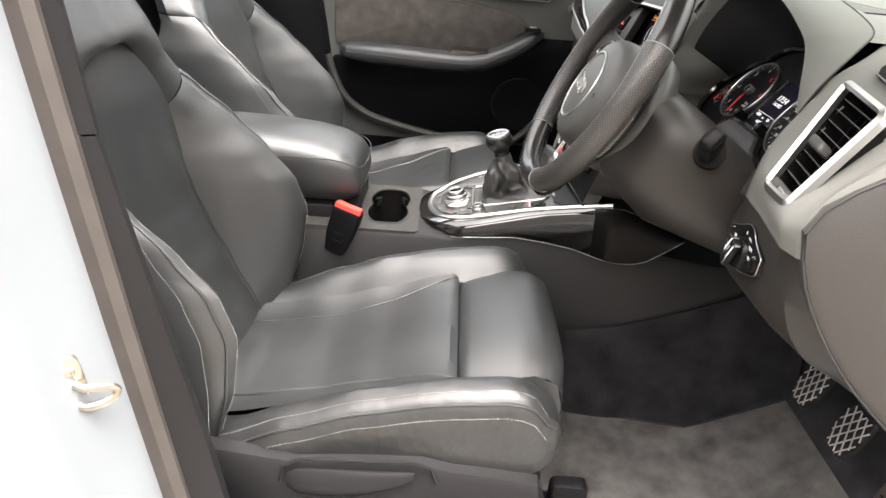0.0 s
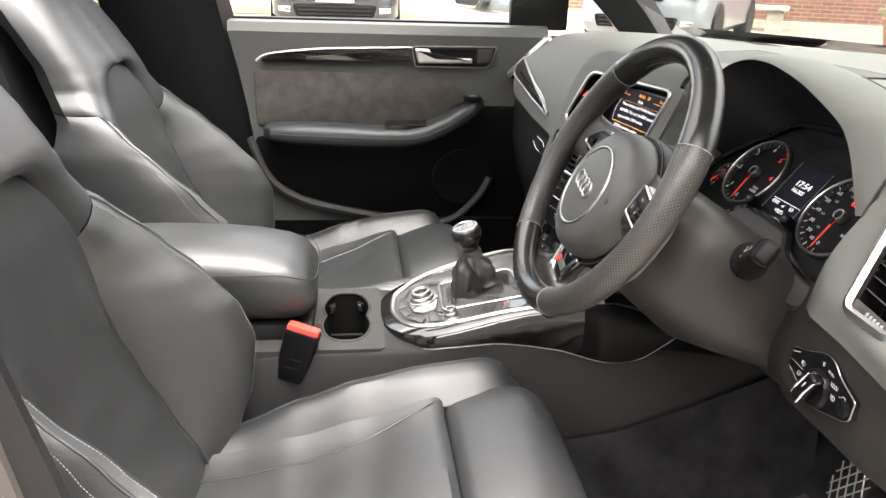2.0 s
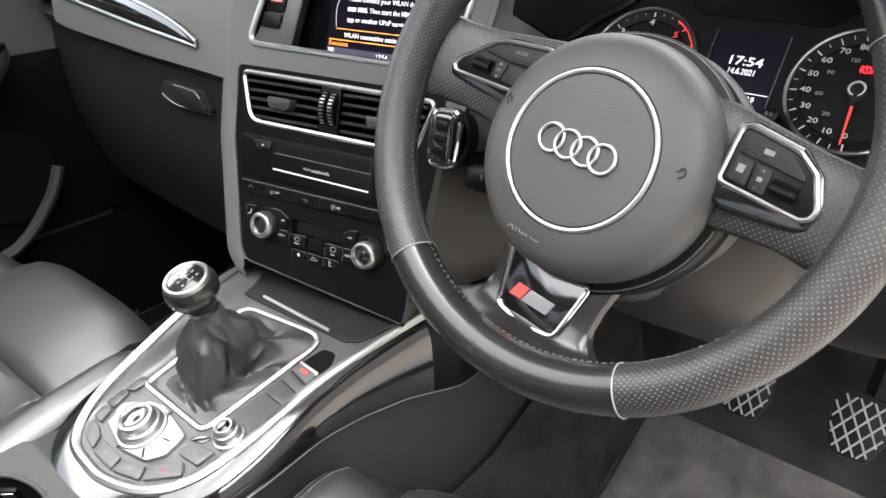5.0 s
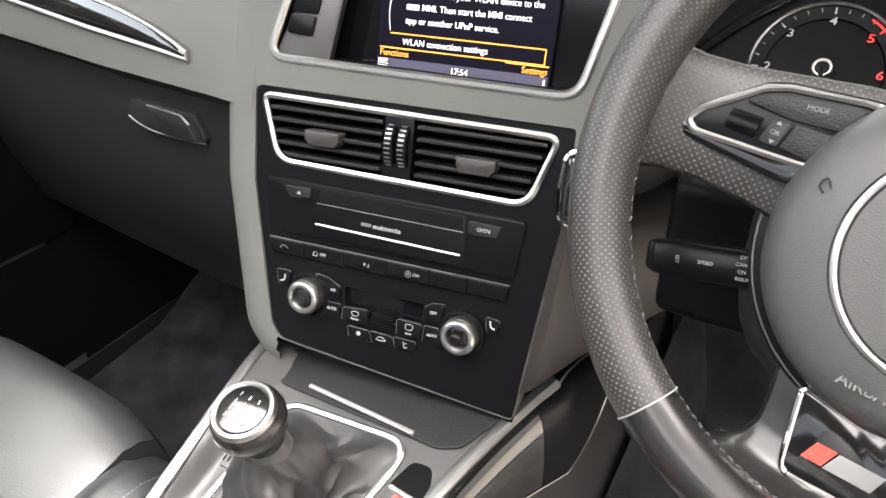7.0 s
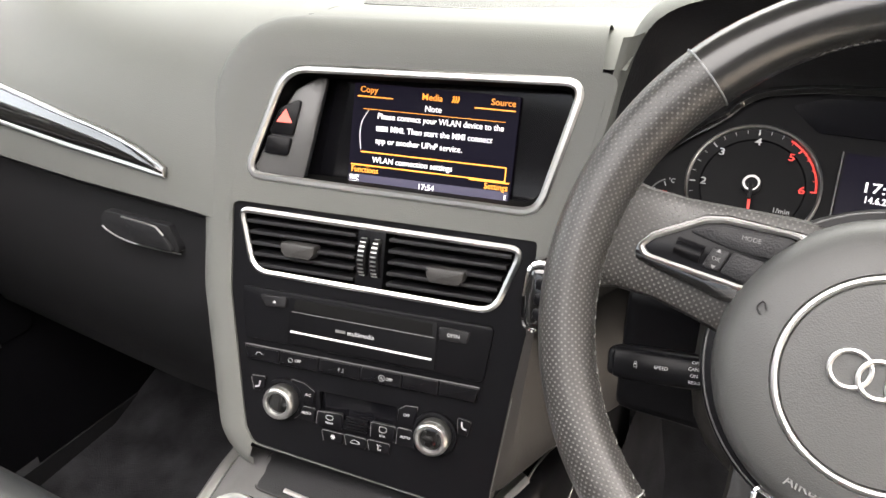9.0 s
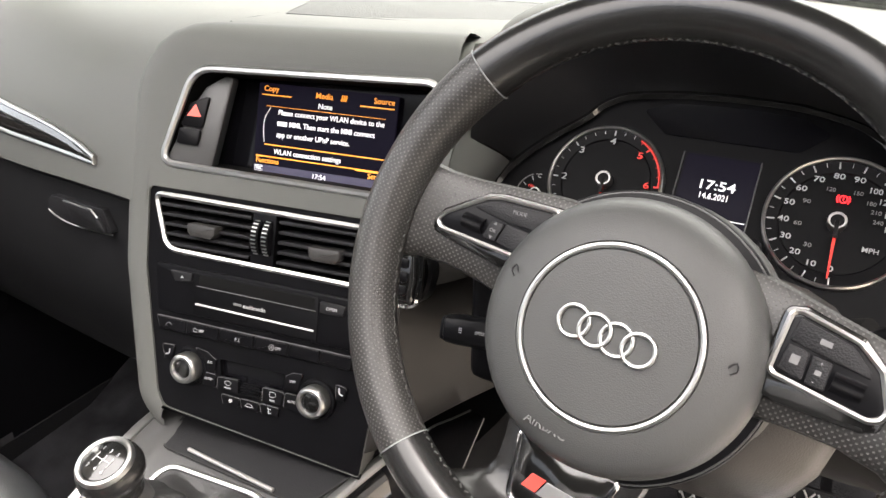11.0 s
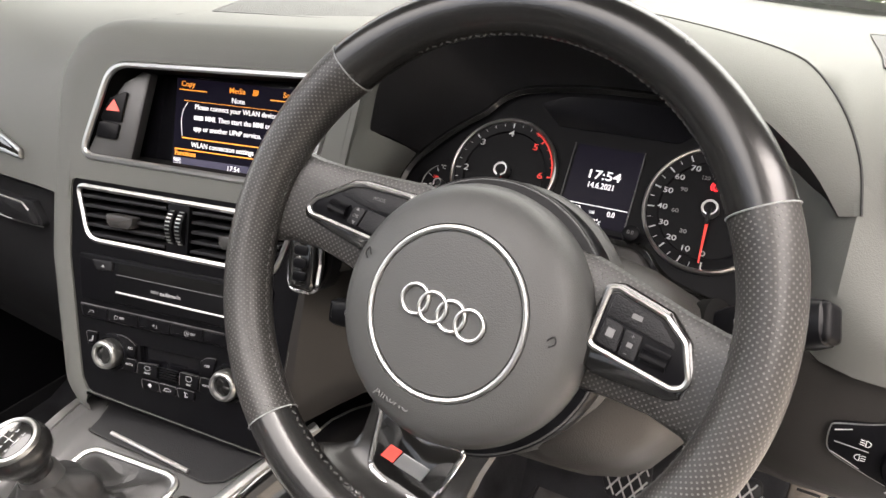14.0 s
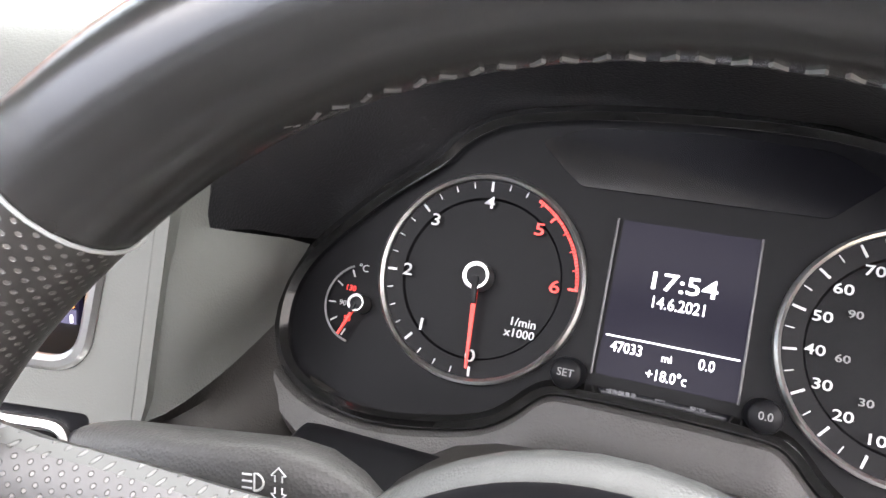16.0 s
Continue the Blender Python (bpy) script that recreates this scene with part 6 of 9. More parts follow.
# Grey instead of the other stalks' black: the light on it is coloured in.
stl, ln = stalk((0.303, 0.044, 1.105), (0.186, 0.042, 1.082), "signal_stalk", "turn signal stalk with white markings, greyed as if lit", (), GREY, False)
SIGN = Matrix.Translation((0.30 * ln, -0.002, 0.0126)) @ pose(0, 0, 0, 0, 0, 180)
b = bm_new()
lens = [(0.0034 * math.cos(radians(a)), 0.0026 * math.sin(radians(a)), 0) for a in range(-90, 91, 20)]
sweep(b, [*lens, lens[0]], circle(0.0004, 4))
for k in range(3):
    sweep(b, [(-0.0010, 0.0020 - 0.0020 * k, 0), (-0.0045, 0.0020 - 0.0020 * k, 0)], circle(0.00035, 4))
part("mark", b, WHITE, stl, "white lamp symbol", at=SIGN)
for fl in (1, -1):
    b = bm_new()
    tri = [(0.0075, 0.0008 * fl, 0), (0.0075, 0.0026 * fl, 0), (0.0062, 0.0026 * fl, 0), (0.0088, 0.0050 * fl, 0), (0.0114, 0.0026 * fl, 0), (0.0101, 0.0026 * fl, 0), (0.0101, 0.0008 * fl, 0)]
    sweep(b, tri, circle(0.00032, 4))
    part("mark", b, WHITE, stl, "white arrow", at=SIGN)

b = bm_new()
lathe(b, [(0.021, -0.006), (0.021, 0.004), (0.017, 0.006), (0.012, -0.004)], 28, basis((0.507, 0.082, 1.044), (-0.3, 0.25, 0.7), (0.35, 0.9, -0.17)) @ pose(0, 0, 0, 0, 0, 0))
part("stalk_gaiter", b, VOID, column, "black round stalk gaiter")

key = thing("ignition_key", "chrome-framed black key in its dash slot", "key", STACK @ Matrix.Translation((0.163, 0.141, 0.000)))
b = bm_new()
lathe(b, [(0.026, -0.02), (0.026, 0.004), (0.023, 0.007), (0.019, 0.004), (0.019, -0.01)], 32, Matrix.Diagonal((0.80, 1.15, 1, 1)))
part("slot_collar", b, BLACK, key)
b = bm_new()
prism(b, rounded([(-0.013, -0.026), (0.013, -0.026), (0.015, 0.0), (0.013, 0.026), (-0.013, 0.026), (-0.015, 0.0)], 0.010, 5), -0.01, 0.026, 0.006, 4)
part("fob", b, GLOSS, key)
b = bm_new()
sweep(b, [(p.x, p.y, 0.016) for p in rounded([(-0.0135, -0.027), (0.0135, -0.027), (0.0155, 0.0), (0.0135, 0.027), (-0.0135, 0.027), (-0.0155, 0.0)], 0.010, 5)], circle(0.0030, 8, 0.0045), closed=True)
part("fob_frame", b, CHROME, key, "chrome frame")
for v in (-0.012, 0.0, 0.012):
    b = bm_new()
    prism(b, rounded([(-0.007, v - 0.0045), (0.007, v - 0.0045), (0.007, v + 0.0045), (-0.007, v + 0.0045)], 0.003, 3), 0.022, 0.0275, 0.001)
    part("fob_button", b, SATIN, key)

# light switch
LSW = basis((0.645, 0.097, 0.973), (1, -0.04, 0), (0, 0.10, 1))
sw = thing("light_switch", "black headlight switch panel with a chrome-edged rotary knob", "light switch", LSW)
outl = soften_line([(-0.0503, 0.0093), (-0.049, 0.0120), (-0.027, 0.0186), (-0.0087, 0.0277), (0.0036, 0.0309), (0.0148, 0.0284), (0.0273, 0.0196), (0.0517, 0.0118), (0.0545, 0.0100), (0.0541, 0.0031), (0.055, -0.0111), (0.0275, -0.0196), (0.0071, -0.0262), (-0.0093, -0.0237), (-0.0365, -0.0153), (-0.048, -0.0104), (-0.0505, -0.0022)], True, 2)
b = bm_new()
prism(b, outl, -0.02, 0.0035, 0.0012)
part("switch_plate", b, SATIN, sw)
b = bm_new()
sweep(b, [(p.x, p.y, 0.0022) for p in outl], circle(0.0007, 6), closed=True)
part("plate_edge", b, ALU, sw, "thin bright edge")
KX, KY = 0.0035, -0.0055
b = bm_new()
lathe(b, [(0.0195, 0.002), (0.0190, 0.0075), (0.0175, 0.0095), (0.001, 0.0095)], 36, Matrix.Translation((KX, KY, 0)))
kn = part("rotary_knob", b, SATIN, sw)
GRIP = lift(KX + 0.0005, KY, 0, 62)
b = bm_new()
box(b, (0.0, 0.0, 0.0145), (0.0385, 0.0130, 0.0135), 0.004, 3)
part("knob_grip", b, SATIN, kn, at=GRIP)
b = bm_new()
for v in (-0.0062, 0.0062):
    sweep(b, [(-0.0180, v, 0.0190), (0.0, v, 0.0212), (0.0175, v, 0.0205), (0.0188, v, 0.0140)], circle(0.0013, 6))
part("grip_edge", b, CHROME, kn, "chrome edge", at=GRIP)
b = bm_new()
box(b, (0.006, 0, 0.0214), (0.0075, 0.0012, 0.0006))
part("grip_mark", b, WHITE, kn, at=GRIP, smooth=False)
words("mark", "0", 0.0062, WHITE, sw, lift(0.0012, 0.0198, 0.0037))
words("mark", "AUTO", 0.0036, WHITE, sw, lift(0.0148, 0.0172, 0.0037, -10))


def lamp_sign(x, y, rays, size=0.0024, flip=1, two=False):
    """A small lamp symbol: a half-round lens with rays."""
    for m in ((-1, 1) if two else (flip,)):
        bb = bm_new()
        lens = [(m * (0.0 if not two else size * 0.6) + m * size * 1.3 * math.cos(radians(a)), size * math.sin(radians(a)), 0) for a in range(-90, 91, 20)]
        sweep(bb, [*lens, lens[0]], circle(0.00032, 4))
        for k in range(rays):
            yy = size * (0.75 - 1.5 * k / max(1, rays - 1))
            x0 = -m * size * 0.35 if not two else m * size * 2.2
            sweep(bb, [(x0, yy, 0), (x0 - m * size * (1.2 if not two else -0.9), yy + size * 0.15, 0)], circle(0.0003, 4))
        part("mark", bb, WHITE, sw, at=lift(x, y, 0.0039), smooth=False)


lamp_sign(0.0241, 0.0093, 3, 0.0019, two=True)
lamp_sign(0.0274, -0.0014, 4)
lamp_sign(-0.0270, 0.0044, 3)
lamp_sign(-0.0285, -0.0078, 3, flip=-1)
b = bm_new()
sweep(b, [(0.0408 + 0.0030 * math.cos(radians(a)), 0.0050 + 0.0030 * math.sin(radians(a)), 0.0039) for a in range(0, 181, 20)], circle(0.00032, 4))
for dx in (-0.0060, 0.0045):
    sweep(b, [(0.0408 + dx, 0.0050, 0.0039), (0.0408 + dx + 0.0016, 0.0050, 0.0039)], circle(0.00032, 4))
part("mark", b, WHITE, sw)
for x0, y0, x1, y1 in ((-0.0475, 0.0078, -0.0370, 0.0120), (-0.0460, -0.0010, -0.0240, -0.0016), (-0.0465, -0.0095, -0.0270, -0.0165)):
    b = bm_new()
    sweep(b, [(x0, y0, 0.0038), (x1, y1, 0.0038)], circle(0.00045, 5))
    part("mark", b, WHITE if y0 > 0 else DIM, sw)
b = bm_new()
lathe(b, [(0.0078, 0.003), (0.0074, 0.0068), (0.0060, 0.0078), (0.001, 0.0078)], 24, Matrix.Translation((0.0455, -0.0015, 0)))
part("dimmer", b, SATIN, sw, "round dimmer button")


def end_vent(name, M, outline, label, slats, vert, shear=0.0):
    v = thing(name, label, "air vent", M)

    def lean(bm):
        for q in bm.verts:
            q.co.y -= shear * q.co.x
        return bm

    outl = rounded(outline, [0.010] * len(outline), 4)
    c = sum((Vector(p).to_3d() for p in outline), Vector()) / len(outline)
    b = bm_new()
    sweep(b, [(p.x, p.y, 0.002) for p in outl], [(-0.006, -0.006), (0.004, -0.006), (0.005, 0.001), (0.001, 0.005), (-0.005, 0.002)], closed=True)
    part("surround", lean(b), ALU, v, "broad satin silver surround")
    b = bm_new()
    surf(b, [[(p.x, p.y, 0.0) for p in outl], [c + (p - c) * 0.93 + Vector((0, 0, -0.05)) for p in outl]], close_u=True, cap="last")
    part("duct", lean(b), VOID, v)
    ys = [p[1] for p in outline]
    lo, hi = min(ys), max(ys)
    for k in range(slats):
        y = lo + (hi - lo) * (k + 1) / (slats + 1)
        xs = []
        for (x0, y0), (x1, y1) in zip(outline, outline[1:] + outline[:1]):
            if (y0 - y) * (y1 - y) < 0:
                xs.append(x0 + (x1 - x0) * (y - y0) / (y1 - y0))
        if len(xs) > 1:
            # Shade is put into the near-black slats, light into their grey front edges.
            b = bm_new()
            box(b, ((min(xs) + max(xs)) / 2, y, -0.012), (max(xs) - min(xs) - 0.004, 0.0016, 0.010), 0.0006)
            sl = part("slat", lean(b), VOID, v)
            b = bm_new()
            box(b, ((min(xs) + max(xs)) / 2, y, -0.0066), (max(xs) - min(xs) - 0.004, 0.0012, 0.0010))
            part("slat_lit_edge", lean(b), GREY, sl, smooth=False)
    for k in range(vert):
        x = min(p[0] for p in outline) + (max(p[0] for p in outline) - min(p[0] for p in outline)) * (k + 1) / (vert + 1)
        b = bm_new()
        box(b, (x, (lo + hi) / 2, -0.035), (0.002, (hi - lo) * 0.8, 0.012))
        part("rear_vane", lean(b), BLACK, v)
    b = bm_new()
    box(b, (c.x, c.y, 0.002), (0.030, 0.013, 0.018), 0.005, 3)
    part("vane_tab", lean(b), GREY, v, "sliding grey tab")
    return v


rv = end_vent("right_end_vent", RV, END_VENT, "side dash vent with silver surround and grey slats", 9, 6, 0.46)
b = bm_new()
prism(b, rounded([(0.006, 0.0135), (0.062, 0.0145), (0.060, 0.006), (0.010, 0.001)], 0.003, 3), -0.010, -0.001, 0.001)
for q in b.verts:
    q.co.y -= 0.46 * q.co.x
field = part("label_field", b, GREY, rv, "grey field below the slats")
b = bm_new()
for k in range(5):
    box(b, (0.028 + 0.0050 * k, 0.0078 - 0.46 * (0.028 + 0.0050 * k), -0.0004), (0.0030, 0.0042, 0.0012), 0.0004)
part("vent_wheel", b, ALU, rv, "ribbed silver vent wheel")
lvv = Vector((0.055, 0.085, 0.10)).normalized()
lvu = Vector((0.97, -0.20, 0.0))
LV = basis((-0.738, 0.060, 1.076), lvu - lvv * lvu.dot(lvv), lvv)
end_vent("left_end_vent", LV, [(0.0, 0.142), (0.060, 0.142), (0.052, 0.0), (0.0, 0.0)], "far dash vent with silver surround and grey slats", 9, 4, -0.27)
# demister slot on the right of the pad
dem = thing("demister_vent", "slim black side window demister vent", "air vent", basis((0.62, 0.223, 1.1775), (0.059, -0.003, -0.009), (-0.005, 0.0254, 0.0164)))
outl = rounded([(-0.037, 0.012), (0.10, 0.015), (0.10, -0.013), (-0.022, -0.013), (-0.033, -0.005)], [0.004, 0.004, 0.004, 0.008, 0.008], 4)
b = bm_new()
prism(b, outl, -0.012, 0.0012)
part("slot", b, VOID, dem, smooth=False)
b = bm_new()
sweep(b, [(p.x, p.y, 0.0008) for p in outl], circle(0.0013, 6), closed=True)
part("slot_edge", b, DASH, dem)
for k in range(7):
    b = bm_new()
    box(b, (0, 0, 0), (0.0300 if k else 0.014, 0.0008, 0.0012))
    part("slat", b, SATGREY, dem, at=Matrix.Translation((-0.022 + 0.0165 * k + (0 if k else -0.002), 0.0005 if k else 0.006, 0.0016)) @ pose(0, 0, 0, 0, 0, 22))
# speaker grilles on the pad
GRILLE = material("speaker_grille_mesh", (0.045, 0.046, 0.045), 0.7, grain=1.0, grain_size=0.0022, kind="cells", stain=0.05, stain_size=0.2)
g = thing("speaker_grille", "finely perforated dark speaker grille on the dash top", "speaker grille", basis((0, 0, 1.2005), (1, 0, 0.002), (0, 1, -0.004)))
pts = rounded([(-0.125, 0.242), (0.16, 0.285), (0.15, 0.50), (-0.24, 0.47)], 0.012, 4)
b = bm_new()
prism(b, pts, -0.012, 0.0012, 0.0006)
part("mesh_plate", b, GRILLE, g)
b = bm_new()
sweep(b, [(p.x, p.y, 0.0008) for p in pts], circle(0.0010, 6), closed=True)
part("grille_frame", b, DARK, g, "slim dark edge")
g = thing("side_speaker_grille", "finely perforated grey speaker grille at the end of the dash top", "speaker grille")
rows = []
for k in range(15):
    u = k / 14
    near = 0.266 - 0.016 * u + 0.016 * (1 - u) ** 8
    far = 0.492 - 0.075 * u
    rows.append([])
    for j in range(13):
        v = j / 12
        x, y = 0.574 + 0.150 * u - 0.016 * v * (1 - u) - 0.012 * u * v, near + (far - near) * v
        rows[-1].append(Vector((x, y, pad_z(x, y) + 0.0011)))
b = bm_new()
surf(b, rows)
part("mesh_plate", b, GRILLE, g)
b = bm_new()
rim = rows[0][::-1] + [r[0] for r in rows[1:]] + rows[-1][1:] + [r[-1] for r in rows[-2:0:-1]]
sweep(b, rim, circle(0.0008, 6), closed=True)
part("grille_frame", b, GREY, g, "slim grey edge")

# pedals
def pedal(name, M, w, h, label, plain=False):
    p = thing(name, label, "pedal", M)
    b = bm_new()
    prism(b, rounded([(-w * 0.42, h / 2), (w * 0.42, h / 2), (w / 2, -h * 0.1), (w * 0.3, -h / 2), (-w * 0.3, -h / 2), (-w / 2, -h * 0.1)], 0.012, 4), -0.008, 0.0, 0.003)
    part("pad", b, DULL_STEEL if plain else DARK, p, "worn steel plate" if plain else "dark rubber pad")
    b = bm_new()
    for sgn in (() if plain else (-1, 1)):
        for k in range(-5, 6):
            o = k * 0.0200
            pts = []
            for t in [i / 30 for i in range(31)]:
                s = -0.06 + 0.12 * t
                x, y = s * 0.62 + o * 0.8, sgn * s
                lim = w / 2 * (0.92 if y > -h * 0.1 else 0.92 - 0.4 * (-h * 0.1 - y) / (h * 0.4))
                if abs(x) < lim and abs(y) < h / 2 - 0.003:
                    pts.append((x, y, 0.0005))
            if len(pts) > 3:
                sweep(b, [pts[0], pts[-1]], circle(0.0013, 6))
    if plain:
        for k in range(5):
            box(b, (0, -h * 0.32 + h * 0.16 * k, 0.0006), (w * 0.55, 0.004, 0.0016), 0.0006)
    part("tread", b, DARK if plain else BRUSHED, p, "raised tread")
    b = bm_new()
    sweep(b, [(0, h * 0.3, -0.008), (0.0, h * 0.9, -0.03), (0.0, h * 2.2, -0.06)], [(-0.006, -0.004), (0.006, -0.004), (0.006, 0.004), (-0.006, 0.004)])
    part("arm", b, BLACK, p)
    return p


pedal("clutch_pedal", basis((0.400, 0.380, 0.627), (1, 0, 0), (0, 0.42, 0.9)), 0.068, 0.082, "dark clutch pedal with steel diamond tread")
pedal("brake_pedal", basis((0.535, 0.375, 0.637), (1, 0, 0), (0, 0.42, 0.9)), 0.068, 0.082, "dark brake pedal with steel diamond tread")
pedal("accelerator_pedal", basis((0.615, 0.42, 0.60), (1, 0, 0), (0, 0.42, 0.9)), 0.050, 0.15, "long worn steel accelerator pedal", True)

# ---- centre console ----
def along(table, y):
    """A value read from a table of (place, value), straight between its rows."""
    for (y0, z0), (y1, z1) in zip(table, table[1:]):
        if y <= y1:
            return z0 + (z1 - z0) * max(0, y - y0) / (y1 - y0)
    return table[-1][1]


RAIL_LEFT = [(-0.286, -0.030), (-0.281, -0.064), (-0.265, -0.084), (-0.24, -0.091), (-0.20, -0.094), (-0.15, -0.099), (-0.10, -0.108), (-0.05, -0.119), (0.0, -0.129), (0.06, -0.136)]
RAIL_RIGHT = [(-0.286, 0.0), (-0.275, 0.040), (-0.255, 0.070), (-0.225, 0.087), (-0.19, 0.094), (-0.145, 0.098), (-0.10, 0.102), (-0.06, 0.110), (-0.015, 0.122), (0.03, 0.136), (0.06, 0.147)]


def top_z(x, y):
    """Height of the console's sloping top face; a low lip swells along its left rail."""
    rise = 0.022 * max(0.0, 1 - ((y + 0.15) / 0.15) ** 2)
    t = min(1.0, max(0.0, (-x - 0.078) / 0.018))
    return 0.809 + 0.25 * y + rise * t * t * (3 - 2 * t)


def con(x, y, h=0.0, turn=0.0):
    """A frame lying on the console's top face."""
    return basis((x, y, 0.809 + 0.25 * y), (1, 0, 0), (0, 1, 0.25)) @ pose(0, 0, h, 0, 0, turn)


CF = con(0.0, -0.2)


def flat(pts):
    """Plan points as points of the frame CF."""
    return [(x, (y + 0.2) * 1.0308) for x, y in pts]


console = thing("centre_console", "grey and gloss black centre console with silver edging", "centre console")
EDGE = [(x, y) for y, x in RAIL_LEFT[::-1]] + [(x, y) for y, x in RAIL_RIGHT]
edge = spline([(x, y, top_z(x, y)) for x, y in EDGE], 90)
# top skin
b = bm_new()
rows = []
for k in range(25):
    y = 0.055 - 0.341 * k / 24
    xl, xr = along(RAIL_LEFT, y), along(RAIL_RIGHT, y)
    rows.append([(xl + (xr - xl) * f, y, top_z(xl + (xr - xl) * f, y)) for f in (0, 0.02, 0.04, 0.06, 0.08, 0.10, 0.13, 0.17, 0.25, 0.4, 0.55, 0.7, 0.85, 1)])
surf(b, rows)
part("top_skin", b, SATGREY, console, "dark satin top face")
b = bm_new()
sweep(b, [p + Vector((0, 0, 0.0015)) for p in edge], [(-0.0055, -0.005), (0.0055, -0.005), (0.0058, 0.000), (0.0025, 0.0030), (-0.0025, 0.0032), (-0.0056, 0.001)])
part("silver_edge", b, ALU, console, "broad satin silver edge")
# gloss black band outside the silver edge, sweeping down to the footwell on the driver's side
b = bm_new()
rows = []
for k in range(44):
    y = -0.262 + 0.462 * k / 43
    xe = along(RAIL_RIGHT, y) + 0.004
    zt = top_z(0.1, y) - 0.001
    if y > 0.04:
        zt = along([(0.04, top_z(0.1, 0.04) - 0.001), (0.08, 0.818), (0.12, 0.806), (0.16, 0.788), (0.20, 0.772)], y)
    zb = along([(-0.28, 0.716), (-0.20, 0.729), (-0.12, 0.736), (-0.005, 0.730), (0.04, 0.721), (0.08, 0.716), (0.11, 0.7165), (0.135, 0.724), (0.16, 0.741), (0.20, 0.770)], y)
    h = zt - zb
    w = 0.030 - 0.014 * min(1, max(0, (y + 0.26) / 0.20))
    rows.append([(xe, y, zt), (xe + 0.35 * w, y, zt - 0.03 * h), (xe + 0.65 * w, y, zt - 0.12 * h), (xe + 0.85 * w, y, zt - 0.3 * h), (xe + w, y, zt - 0.65 * h), (xe + w, y, zb)])
surf(b, [[Vector(p) for p in r] for r in rows[:28]])
part("gloss_band", b, GLOSS, console, "gloss black side band")
# Same gloss band; satin black here imitates its reflection of the dark footwell.
b = bm_new()
surf(b, [[Vector(p) for p in r] for r in rows[27:]])
part("band_dulled_end", b, SATIN, console, "forward end of the gloss band, dulled for a dark reflection")
b = bm_new()
sweep(b, [Vector(r[-1]) + Vector((0.001, 0, -0.001)) for r in rows], circle(0.0007, 6))
part("band_edge", b, ALU, console, "thin bright line")
b = bm_new()
sweep(b, [Vector(r[0]) + Vector((-0.002, 0, 0.001)) for r in rows if r[0][1] > 0.045], circle(0.0013, 6))
part("band_top_edge", b, ALU, console)
b = bm_new()
rows = []
for i, p in enumerate(edge[2:64]):
    d = (edge[i + 3] - edge[i + 1]).normalized()
    out = Vector((d.y, -d.x, 0)).normalized()
    wide = 0.004 + 0.020 * min(1.0, max(0.0, (-0.17 - p.y) / 0.09))
    rows.append([p + out * 0.003, p + out * (0.003 + wide * 0.4) + Vector((0, 0, -0.002)), p + out * (0.003 + wide * 0.9) + Vector((0, 0, -0.007)), p + out * (0.004 + wide) + Vector((0, 0, -0.014)), p + out * (0.004 + wide) + Vector((0, 0, -0.05))])
surf(b, rows)
part("gloss_band", b, GLOSS, console, "gloss black rear band")

# console body
b = bm_new()
rows = []
for y, zt, hw, zb, fw, zm in [(*r, r[1]) if len(r) == 5 else r for r in ((0.42, 0.70, 0.165, 0.42, 0.235), (0.25, 0.722, 0.168, 0.40, 0.225), (0.16, 0.735, 0.166, 0.39, 0.21), (0.08, 0.722, 0.162, 0.38, 0.20), (0.02, 0.724, 0.149, 0.37, 0.19), (-0.05, 0.731, 0.131, 0.36, 0.175), (-0.15, 0.734, 0.119, 0.36, 0.155), (-0.24, 0.722, 0.120, 0.36, 0.15), (-0.29, 0.727, 0.128, 0.36, 0.15), (-0.310, 0.7285, 0.129, 0.36, 0.15), (-0.312, 0.7285, 0.129, 0.36, 0.15, 0.55), (-0.430, 0.7285, 0.128, 0.36, 0.145, 0.55), (-0.432, 0.7285, 0.128, 0.36, 0.145), (-0.46, 0.7285, 0.128, 0.36, 0.145), (-0.60, 0.72, 0.126, 0.36, 0.14), (-0.95, 0.69, 0.12, 0.36, 0.14))]:
    rows.append([(-fw, y, zb), (-hw - 0.012, y, zb + (zt - zb) * 0.6), (-hw, y, zt - 0.01), (-hw + 0.008, y, zt), (-0.110, y, zm), (0, y, zm), (0.110, y, zm), (hw - 0.008, y, zt), (hw, y, zt - 0.01), (hw + 0.012, y, zb + (zt - zb) * 0.6), (fw, y, zb)])
surf(b, rows)
part("body", b, SIDE, console, "smooth charcoal console side")
# dark carpeted foot of the console
b = bm_new()
for s in (-1, 1):
    surf(b, [[(s * 0.190, 0.46, 0.72), (s * 0.185, 0.35, 0.68), (s * 0.186, 0.23, 0.632), (s * 0.184, 0.10, 0.585), (s * 0.170, 0.0, 0.56), (s * 0.150, -0.25, 0.53), (s * 0.150, -0.9, 0.52)],
             [(s * 0.25, 0.46, 0.40), (s * 0.25, 0.35, 0.38), (s * 0.245, 0.23, 0.37), (s * 0.23, 0.10, 0.36), (s * 0.21, 0.01, 0.36), (s * 0.18, -0.25, 0.36), (s * 0.18, -0.9, 0.36)]])
part("foot", b, CARPET, console, "carpeted console foot")

